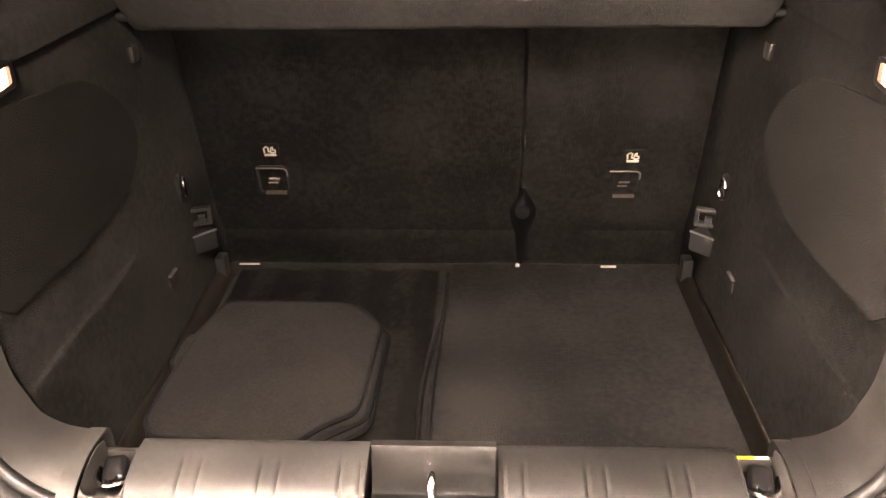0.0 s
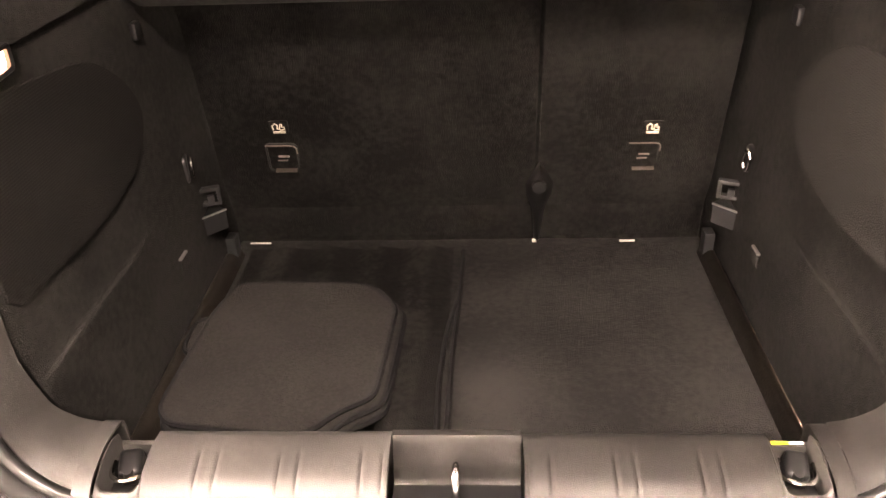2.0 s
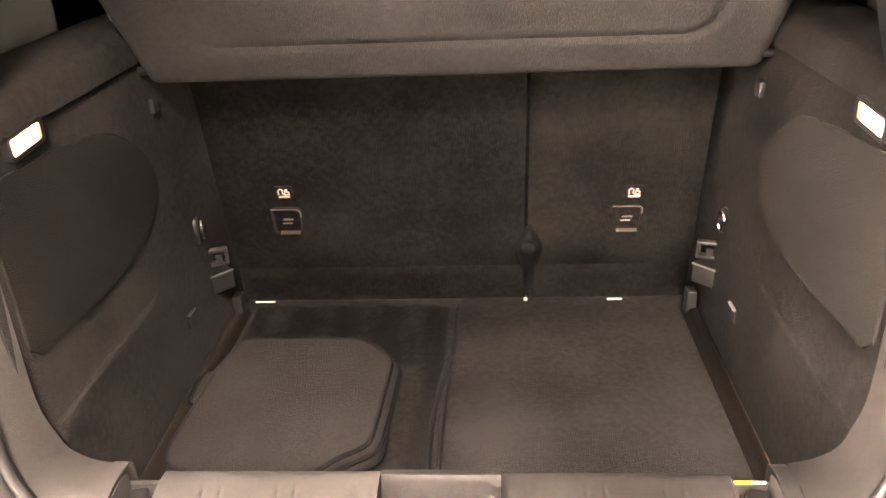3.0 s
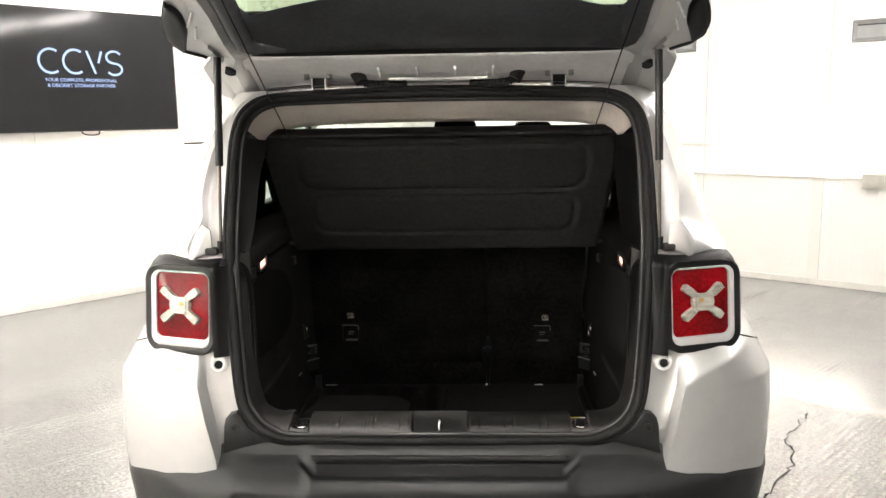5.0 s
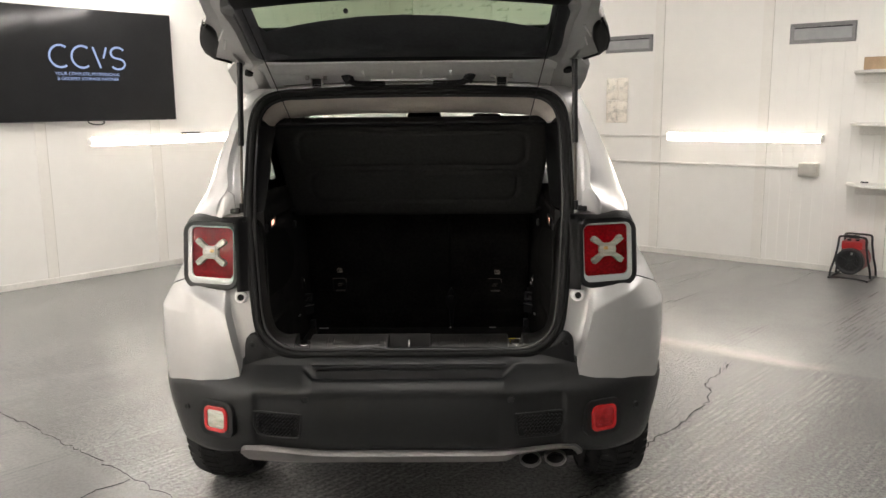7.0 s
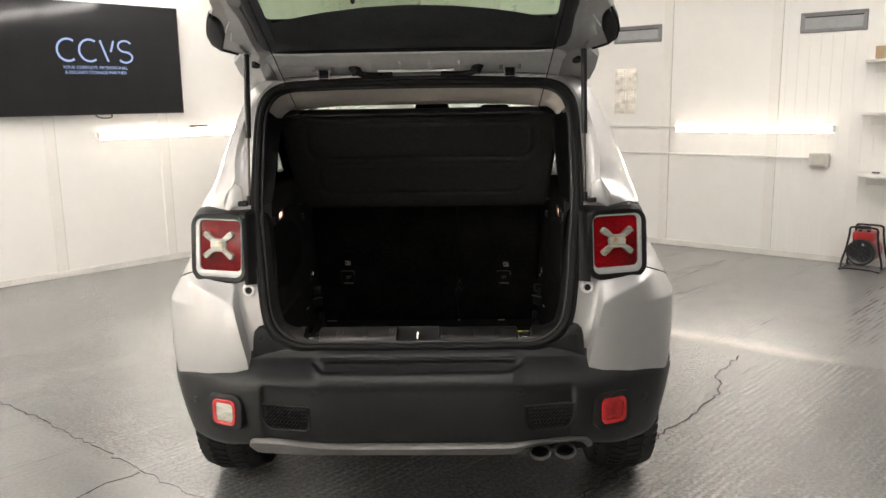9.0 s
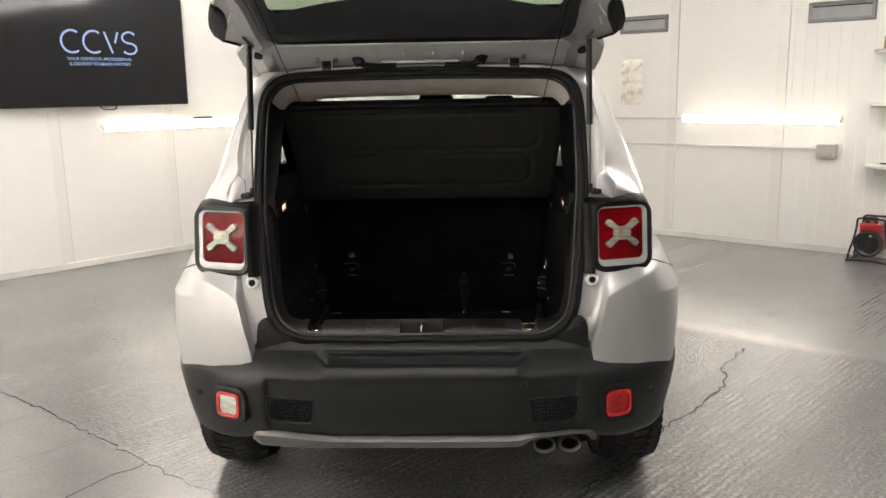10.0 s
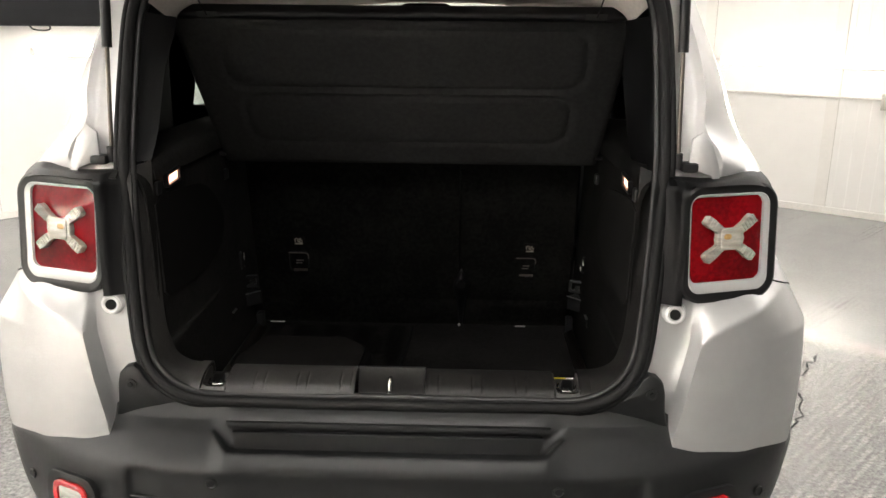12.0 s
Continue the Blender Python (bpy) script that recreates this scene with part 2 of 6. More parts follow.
    scored = maths("ADD", maths("MULTIPLY", maths("SUBTRACT", grooves, 1.0), slab), maths("MULTIPLY", maths("MULTIPLY", ridges, sparse), -0.35))
    specks = maths("MULTIPLY", maths("SUBTRACT", maths("MULTIPLY", mapped(pits, 0.36, 0.62, 0.62, 1.20), mapped(grit, 0.35, 0.65, 0.88, 1.1)), 1.0), strength)
    links.new(maths("MULTIPLY", maths("ADD", scored, 1.0), maths("ADD", specks, 1.0)), dirt_and_glints.inputs[7])
    links.new(bare.outputs[2], dirt_and_glints.inputs[6])
    links.new(dirt_and_glints.outputs[2], bsdf.inputs["Base Color"])
    bsdf.inputs["Specular IOR Level"].default_value = 0.75
    height = maths("ADD", maths("MULTIPLY", streaks, 0.42), maths("MULTIPLY", strength, maths("ADD", maths("MULTIPLY", pits, 0.66), maths("MULTIPLY", grit, 0.18))))
    bump = nodes.new("ShaderNodeBump")
    bump.inputs["Strength"].default_value = 0.9
    bump.inputs["Distance"].default_value = 0.0047
    links.new(height, bump.inputs["Height"])
    links.new(bump.outputs[0], bsdf.inputs["Normal"])
    return m


def banded_carpet():
    """Black carpet; shading of folds and brushed pile is painted in as bands."""
    m = CARPET.copy()
    m.name = "banded_carpet"
    nodes, links = m.node_tree.nodes, m.node_tree.links
    bsdf = nodes["Principled BSDF"]
    coords = nodes.new("ShaderNodeTexCoord")
    wave = nodes.new("ShaderNodeTexWave")
    wave.bands_direction = "X"
    wave.inputs["Scale"].default_value = 3.4
    wave.inputs["Distortion"].default_value = 2.2
    wave.inputs["Detail Scale"].default_value = 1.2
    links.new(coords.outputs["Object"], wave.inputs["Vector"])
    mix = nodes.new("ShaderNodeMix")
    mix.data_type = "RGBA"
    mix.blend_type = "MULTIPLY"
    mix.inputs[0].default_value = 1.0
    shade = nodes.new("ShaderNodeMapRange")
    shade.inputs["From Min"].default_value, shade.inputs["From Max"].default_value = 0.25, 0.75
    shade.inputs["To Min"].default_value, shade.inputs["To Max"].default_value = 0.55, 1.35
    links.new(wave.outputs["Fac"], shade.inputs["Value"])
    source = bsdf.inputs["Base Color"].links[0].from_socket
    links.new(source, mix.inputs[6])
    links.new(shade.outputs[0], mix.inputs[7])
    links.new(mix.outputs[2], bsdf.inputs["Base Color"])
    return m


def woven_mesh():
    """Dark cloth with rows of fine holes."""
    m = LINING.copy()
    m.name = "woven_mesh_cloth"
    nodes, links = m.node_tree.nodes, m.node_tree.links
    bsdf = nodes["Principled BSDF"]
    bsdf.inputs["Specular IOR Level"].default_value = 0.04
    coords = nodes.new("ShaderNodeTexCoord")
    rows = nodes.new("ShaderNodeTexWave")
    rows.bands_direction = "Z"
    rows.inputs["Scale"].default_value = 88.0
    cols = nodes.new("ShaderNodeTexWave")
    cols.bands_direction = "Y"
    cols.inputs["Scale"].default_value = 60.0
    for w in (rows, cols):
        w.inputs["Distortion"].default_value = 0.3
        links.new(coords.outputs["Object"], w.inputs["Vector"])
    faint = nodes.new("ShaderNodeMath")
    faint.operation = "MULTIPLY_ADD"
    faint.inputs[1].default_value = 0.35
    faint.inputs[2].default_value = 0.65
    links.new(cols.outputs["Fac"], faint.inputs[0])
    both_ways = nodes.new("ShaderNodeMath")
    both_ways.operation = "MULTIPLY"
    links.new(rows.outputs["Fac"], both_ways.inputs[0])
    links.new(faint.outputs[0], both_ways.inputs[1])
    mix = nodes.new("ShaderNodeMix")
    mix.data_type = "RGBA"
    mix.inputs[6].default_value = (0.0150, 0.0145, 0.0138, 1)
    mix.inputs[7].default_value = (0.0055, 0.0053, 0.0050, 1)
    links.new(both_ways.outputs[0], mix.inputs[0])
    links.new(mix.outputs[2], bsdf.inputs["Base Color"])
    return m


MESH_CLOTH = woven_mesh()
RUNNER = banded_carpet()
FLOOR_TURN = -47.0
FLOOR = floor_paint()

# ---- building helpers ----
BASE = {}


def thing(name, at, label, category, group="", kind=""):
    """An Empty at the base of a thing; its parts are given in world places."""
    ob = new(name)
    ob.location = at
    ob.empty_display_size = 0.1
    BASE[ob.name] = Vector(at)
    return tagged(ob, label, category, group, kind)


def part(name, bm, mat, parent, label="", smooth=True, kind=""):
    """Links a bmesh, built in world places, as one mesh under a thing or a part."""
    base = BASE[parent.name] if parent is not None else Vector()
    if base.length:
        bmesh.ops.translate(bm, verts=bm.verts, vec=-base)
    mesh = bpy.data.meshes.new(name)
    for f in bm.faces:
        f.smooth = smooth
    bm.to_mesh(mesh)
    bm.free()
    mesh.materials.append(mat)
    ob = new(name, mesh)
    if smooth:
        mesh.set_sharp_from_angle(angle=radians(38))
    if parent is not None:
        ob.parent = parent
    BASE[ob.name] = base
    return tagged(ob, label, kind=kind)


def solo(name, bm, mat, label, category, group="", kind="", smooth=True):
    """A thing that is one mesh, with its origin at its middle base."""
    co = [v.co for v in bm.verts]
    base = Vector(((min(c.x for c in co) + max(c.x for c in co)) / 2, (min(c.y for c in co) + max(c.y for c in co)) / 2, min(c.z for c in co)))
    bmesh.ops.translate(bm, verts=bm.verts, vec=-base)
    ob = part(name, bm, mat, None, "", smooth)
    ob.location = base
    BASE[ob.name] = base
    return tagged(ob, label, category, group, kind)


def tidy(bm):
    bmesh.ops.recalc_face_normals(bm, faces=bm.faces)
    return bm


def add_box(bm, x0, x1, y0, y1, z0, z1, bevel=0.0, m=None, segments=2):
    made = bmesh.ops.create_cube(bm, size=1.0)["verts"]
    for v in made:
        v.co = Vector((x0 + (v.co.x + 0.5) * (x1 - x0), y0 + (v.co.y + 0.5) * (y1 - y0), z0 + (v.co.z + 0.5) * (z1 - z0)))
    if m is not None:
        for v in made:
            v.co = m @ v.co
    if bevel:
        edges = list({e for v in made for e in v.link_edges})
        bmesh.ops.bevel(bm, geom=edges, offset=bevel, segments=segments, affect="EDGES", profile=0.6)
    return bm


def box(*args, **kw):
    return add_box(bmesh.new(), *args, **kw)


def spline(points, n):
    """n places along a smooth line through the points."""
    p = [Vector(q) for q in points]
    out = []
    last = len(p) - 1
    for i in range(n):
        t = i / (n - 1) * last
        k = min(int(t), last - 1)
        f = t - k
        a, b, c, d = p[max(k - 1, 0)], p[k], p[k + 1], p[min(k + 2, last)]
        out.append(0.5 * ((2 * b) + (c - a) * f + (2 * a - 5 * b + 4 * c - d) * f * f + (3 * b - a - 3 * c + d) * f ** 3))
    return out


def both(rows):
    """Rows of points of the right half, from the middle outwards, made whole."""
    return [[(-p[0], *p[1:]) for p in reversed(row[1:])] + list(row) for row in rows]


def add_grid(bm, rows, close=False):
    verts = [[bm.verts.new(p) for p in row] for row in rows]
    for a, b in zip(verts, verts[1:]):
        n = len(a)
        for j in range(n if close else n - 1):
            bm.faces.new((a[j], a[(j + 1) % n], b[(j + 1) % n], b[j]))
    return bm


def skin(rows, nu, nv, thick=0.0, side=1, soft=True):
    """A smooth sheet through rows of points; side -1 mirrors it across the car's middle."""
    rows = [[Vector((p[0] * side, p[1], p[2])) for p in row] for row in rows]
    if soft:
        fine = [spline(row, nu) for row in rows]
        fine = list(map(list, zip(*[spline(col, nv) for col in zip(*fine)])))
    else:
        fine = rows
    bm = add_grid(bmesh.new(), fine)
    if side < 0:
        bmesh.ops.reverse_faces(bm, faces=bm.faces)
    if thick:
        bmesh.ops.solidify(bm, geom=bm.faces[:], thickness=thick)
    return bm


def add_tube(bm, points, r, n=8, closed=False, squash=1.0, caps=True):
    p = [Vector(q) for q in points]
    rings = []
    side = None
    for i, q in enumerate(p):
        before = p[i - 1] if (i or closed) else p[i]
        after = p[(i + 1) % len(p)] if (i + 1 < len(p) or closed) else p[i]
        d = (after - before).normalized()
        if side is None:
            side = d.cross(Vector((0.13, 0.21, 0.97)))
            if side.length < 1e-3:
                side = d.cross(Vector((1, 0, 0)))
        side = (side - d * side.dot(d)).normalized()
        over = side.cross(d)
        rings.append([bm.verts.new(q + side * math.cos(a) * r + over * math.sin(a) * r * squash) for a in [2 * math.pi * k / n for k in range(n)]])
    pairs = list(zip(rings, rings[1:])) + ([(rings[-1], rings[0])] if closed else [])
    for a, b in pairs:
        for j in range(n):
            bm.faces.new((a[j], a[(j + 1) % n], b[(j + 1) % n], b[j]))
    if not closed and caps:
        bm.faces.new(rings[0])
        bm.faces.new(rings[-1])
    return tidy(bm)


def tube(*args, **kw):
    return add_tube(bmesh.new(), *args, **kw)


def rounded(w, h, r, n=6):
    """The outline of a rounded rectangle about the origin."""
    out = []
    for cx, cy, a0 in ((w / 2 - r, h / 2 - r, 0), (-w / 2 + r, h / 2 - r, 90), (-w / 2 + r, -h / 2 + r, 180), (w / 2 - r, -h / 2 + r, 270)):
        for k in range(n + 1):
            a = radians(a0 + 90 * k / n)
            out.append((cx + r * math.cos(a), cy + r * math.sin(a)))
    return out


def add_prism(bm, outline, m, depth, bevel=0.0):
    """An outline, drawn across m's x and y, made solid along m's z from -depth to 0, its front edge bevelled."""
    def ring(z, inset):
        cx = sum(p[0] for p in outline) / len(outline)
        cy = sum(p[1] for p in outline) / len(outline)
        out = []
        for x, y in outline:
            d = math.hypot(x - cx, y - cy) or 1
            out.append(bm.verts.new(m @ Vector((x - (x - cx) / d * inset, y - (y - cy) / d * inset, z))))
        return out
    rings = [ring(-depth, 0)] + ([ring(-bevel, 0), ring(-bevel * 0.3, bevel * 0.4)] if bevel else []) + [ring(0, bevel)]
    n = len(outline)
    for a, b in zip(rings, rings[1:]):
        for j in range(n):
            bm.faces.new((a[j], a[(j + 1) % n], b[(j + 1) % n], b[j]))
    bm.faces.new(rings[0])
    bm.faces.new(rings[-1])
    return tidy(bm)


def prism(*args, **kw):
    return add_prism(bmesh.new(), *args, **kw)


def add_frame(bm, outer, inner, m, depth, lift=0.0):
    """A frame between two outlines with as many points each, solid from -depth to lift."""
    n = len(outer)
    rings = []
    for outline, z in ((outer, -depth), (outer, lift * 0.6), ([((a[0] * 3 + b[0]) / 4, (a[1] * 3 + b[1]) / 4) for a, b in zip(outer, inner)], lift), (inner, lift * 0.5), (inner, -depth)):
        rings.append([bm.verts.new(m @ Vector((x, y, z))) for x, y in outline])
    for a, b in zip(rings, rings[1:] + rings[:1]):
        for j in range(n):
            bm.faces.new((a[j], a[(j + 1) % n], b[(j + 1) % n], b[j]))
    return tidy(bm)


def basis(at, right, up):
    """A pose with x along right, y about up and z out of the face."""
    x = Vector(right).normalized()
    z = x.cross(Vector(up)).normalized()
    y = z.cross(x)
    return Matrix.Translation(at) @ Matrix((x, y, z)).transposed().to_4x4()


def cylinder(a, b, r, n=20, r2=None):
    a, b = Vector(a), Vector(b)
    m = Matrix.Translation((a + b) / 2) @ (b - a).to_track_quat("Z", "Y").to_matrix().to_4x4()
    bm = bmesh.new()
    bmesh.ops.create_cone(bm, cap_ends=True, segments=n, radius1=r, radius2=r if r2 is None else r2, depth=(b - a).length, matrix=m)
    return bm


def ring(at, axis, r, thick, n=24, k=8):
    q = Vector(axis).to_track_quat("Z", "Y").to_matrix()
    return tube([Vector(at) + q @ Vector((r * math.cos(2 * math.pi * i / n), r * math.sin(2 * math.pi * i / n), 0)) for i in range(n)], thick, k, closed=True)


# ---- room: walls, floor, ceiling ----
CORNER = Vector((-0.285, 7.805, 0))
LEFT_DIR = Vector((-1.04, -1.13, 0)).normalized()
RIGHT_DIR = Vector((1.40, -1.08, 0)).normalized()
SPAN, ROOF_Z = 11.0, 3.0
LEFT_ORIGIN = Vector((-3.70, 4.10, 0))
RIGHT_ORIGIN = Vector((2.13, 5.83, 0))
L_END, R_END = CORNER + LEFT_DIR * SPAN, CORNER + RIGHT_DIR * SPAN
FAR = CORNER + LEFT_DIR * SPAN + RIGHT_DIR * SPAN


def wall_pose(origin, along):
    """x along the wall, y up, z into the room."""
    m = basis(origin, along, (0, 0, 1))
    return m


LEFT = wall_pose(LEFT_ORIGIN, -LEFT_DIR)
RIGHT = wall_pose(RIGHT_ORIGIN, RIGHT_DIR)


def wall_box(m, a0, a1, z0, z1, n0, n1, bevel=0.0):
    return box(a0, a1, z0, z1, n0, n1, bevel, m)


def clad_wall(name, m, start, end, first, narrow_from=None, mat=WALL):
    """A wall of tall white boards with a proud strip over each joint."""
    slab = part(name, wall_box(m, start, end, 0, ROOF_Z, -0.16, -0.008), WALL, None, smooth=False)
    tagged(slab, "white plastic-clad garage wall with upright joint strips", "wall", kind="structure")
    a = first
    while a - 1.035 > start:
        a -= 1.035
    edges = [start]
    while a < end:
        edges.append(a)
        a += 1.035
    edges.append(end)
    for lo, hi in zip(edges, edges[1:]):
        boards = 11 if narrow_from is not None and lo >= narrow_from else 1
        for k in range(boards):
            w = (hi - lo) / boards
            if w < 0.03:
                continue
            part("panel", wall_box(m, lo + w * k + 0.0004, lo + w * (k + 1) - 0.0004, 0.0, ROOF_Z, -0.008, 0.0, 0.0008), mat, slab, smooth=False)
    for a in edges[1:-1]:
        part("joint_gap", wall_box(m, a + 0.0455, a + 0.0495, 0.055, ROOF_Z, 0.0, 0.0015), BOX_GREY, slab, smooth=False)
        part("joint_strip", wall_box(m, a - 0.045, a + 0.045, 0.05, ROOF_Z, 0.0, 0.007, 0.003), STRIP, slab, smooth=False)
    part("baseboard", wall_box(m, start, end, 0.0, 0.055, 0.0, 0.012, 0.003), SKIRT, slab, smooth=False)
    return slab


left_len = (CORNER - LEFT_ORIGIN).length
clad_wall("wall_west", LEFT, left_len - SPAN, left_len, 0.48)
right_start = -(CORNER - RIGHT_ORIGIN).length
clad_wall("wall_north", RIGHT, right_start, right_start + SPAN, 0.075, 1.0)
# unseen wall, coloured dark to dim reflections on the car's right rear
SOUTH = basis(FAR, -LEFT_DIR, (0, 0, 1)) @ pose(SPAN, 0, 0, 0, 180, 0)
tagged(clad_wall("wall_south", SOUTH, 0, SPAN, 0.4, mat=DARK_WALL), "unseen garage wall, dark grey to dim reflections on car")
EAST = basis(L_END, RIGHT_DIR, (0, 0, 1)) @ pose(SPAN, 0, 0, 0, 180, 0)
clad_wall("wall_east", EAST, 0, SPAN, 0.4)


def slab_quad(z0, z1, grow):
    bm = bmesh.new()
    mid = (CORNER + FAR) / 2
    loop = [mid + (p - mid) * grow for p in (CORNER, R_END, FAR, L_END)]
    low = [bm.verts.new((p.x, p.y, z0)) for p in loop]
    top = [bm.verts.new((p.x, p.y, z1)) for p in loop]
    bm.faces.new(low)
    bm.faces.new(top)
    for j in range(4):
        bm.faces.new((low[j], low[(j + 1) % 4], top[(j + 1) % 4], top[j]))
    return tidy(bm)


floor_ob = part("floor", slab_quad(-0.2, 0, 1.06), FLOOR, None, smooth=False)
tagged(floor_ob, "grey painted concrete garage floor with brushed ridges and cracks", "floor", kind="structure")
ceiling_ob = part("ceiling", slab_quad(ROOF_Z, ROOF_Z + 0.1, 1.06), CEILING, None, smooth=False)
tagged(ceiling_ob, "plain white garage ceiling", "ceiling", kind="structure")


def crack(points, seed, width=0.006):
    """A thin jagged crack in the floor paint."""
    rnd = random.Random(seed)
    line = [Vector((*p, 0.0)) for p in points]
    fine = []
    for a, b in zip(line, line[1:]):
        n = max(2, int((b - a).length / 0.035))
        for k in range(n):
            q = a.lerp(b, k / n)
            fine.append(q + Vector((rnd.uniform(-1, 1), rnd.uniform(-1, 1), 0)) * 0.014)
    fine.append(line[-1])
    bm = bmesh.new()
    rows = []
    for i, q in enumerate(fine):
        d = (fine[min(i + 1, len(fine) - 1)] - fine[max(i - 1, 0)]).normalized()
        s = Vector((-d.y, d.x, 0)) * width * rnd.uniform(0.25, 1.0)
        rows.append((bm.verts.new(q + s + Vector((0, 0, 0.0015))), bm.verts.new(q + Vector((0, 0, 0.003))), bm.verts.new(q - s + Vector((0, 0, 0.0015)))))
    for a, b in zip(rows, rows[1:]):
        bm.faces.new((a[0], a[1], b[1], b[0]))
        bm.faces.new((a[1], a[2], b[2], b[1]))
    part("crack", bm, CRACK, floor_ob, "thin dark jagged crack in floor", smooth=False)


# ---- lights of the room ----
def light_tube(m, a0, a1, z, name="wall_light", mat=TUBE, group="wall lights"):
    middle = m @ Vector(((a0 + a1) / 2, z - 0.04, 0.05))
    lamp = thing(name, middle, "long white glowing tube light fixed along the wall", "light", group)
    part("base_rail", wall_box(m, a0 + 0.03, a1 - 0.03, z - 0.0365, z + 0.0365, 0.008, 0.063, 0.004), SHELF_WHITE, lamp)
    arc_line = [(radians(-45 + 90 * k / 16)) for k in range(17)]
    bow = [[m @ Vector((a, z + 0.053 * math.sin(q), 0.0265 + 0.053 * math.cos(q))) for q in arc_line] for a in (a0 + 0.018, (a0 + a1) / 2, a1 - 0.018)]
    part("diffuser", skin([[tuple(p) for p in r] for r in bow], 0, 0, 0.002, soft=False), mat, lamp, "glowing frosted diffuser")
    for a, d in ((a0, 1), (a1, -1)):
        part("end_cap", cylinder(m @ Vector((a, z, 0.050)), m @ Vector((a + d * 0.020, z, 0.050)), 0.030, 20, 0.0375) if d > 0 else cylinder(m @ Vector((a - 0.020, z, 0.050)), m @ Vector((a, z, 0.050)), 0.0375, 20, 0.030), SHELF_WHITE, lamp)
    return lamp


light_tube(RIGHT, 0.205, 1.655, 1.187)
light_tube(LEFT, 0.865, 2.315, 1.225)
# tubes from here on are unseen, added to brighten walls and corner
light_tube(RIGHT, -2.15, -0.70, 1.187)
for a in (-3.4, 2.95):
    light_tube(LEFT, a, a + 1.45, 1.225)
# row on the unseen wall, added as fill for the car's rear
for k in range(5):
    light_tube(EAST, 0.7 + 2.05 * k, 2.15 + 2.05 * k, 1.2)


def ceiling_light(x, y, turn):
    lamp = thing("ceiling_light", (x, y, ROOF_Z), "long white glowing batten light under ceiling", "light", "ceiling lights")
    m = pose(x, y, ROOF_Z, 0, 0, turn)
    part("housing", box(-0.78, 0.78, -0.05, 0.05, -0.035, -0.001, 0.006, m), SHELF_WHITE, lamp)
    part("diffuser", box(-0.75, 0.75, -0.042, 0.042, -0.062, -0.036, 0.01, m), CEIL_TUBE, lamp, "glowing white diffuser")


# first two are mirrored in the television; the rest are added fill, unseen
for x, y in ((2.65, 2.36), (3.50, 1.10), (-2.3, 4.3), (-3.5, 2.2), (-4.6, 0.2), (-3.6, -2.4), (0.1, -1.5), (-4.8, -1.2)):
    ceiling_light(x, y, -50.0)


# ---- the car: shell ----
car = thing("car", (0, 2.0, 0), "silver compact off-road car with open tailgate and empty dark boot", "car")
SIDES = ((1, "right"), (-1, "left"))

# right half of the rear quarter: z, then (x, y) from the opening's edge round the corner to the side
QUARTER_LOW = [
    (0.54, (0.500, 0.175), (0.530, 0.175), (0.545, 0.165), (0.552, 0.128), (0.620, 0.135), (0.720, 0.168), (0.832, 0.258), (0.871, 0.390), (0.880, 0.52)),
    (0.66, (0.500, 0.182), (0.535, 0.182), (0.552, 0.170), (0.560, 0.128), (0.625, 0.137), (0.722, 0.170), (0.842, 0.262), (0.885, 0.395), (0.893, 0.52)),
    (0.75, (0.505, 0.192), (0.555, 0.194), (0.574, 0.185), (0.584, 0.140), (0.640, 0.150), (0.728, 0.183), (0.848, 0.275), (0.893, 0.405), (0.902, 0.53)),
    (0.83, (0.510, 0.203), (0.575, 0.206), (0.594, 0.200), (0.604, 0.158), (0.655, 0.170), (0.734, 0.202), (0.849, 0.292), (0.894, 0.420), (0.906, 0.54)),
    (0.95, (0.517, 0.219), (0.588, 0.223), (0.603, 0.222), (0.622, 0.190), (0.668, 0.204), (0.742, 0.236), (0.794, 0.345), (0.836, 0.459), (0.858, 0.565)),
]
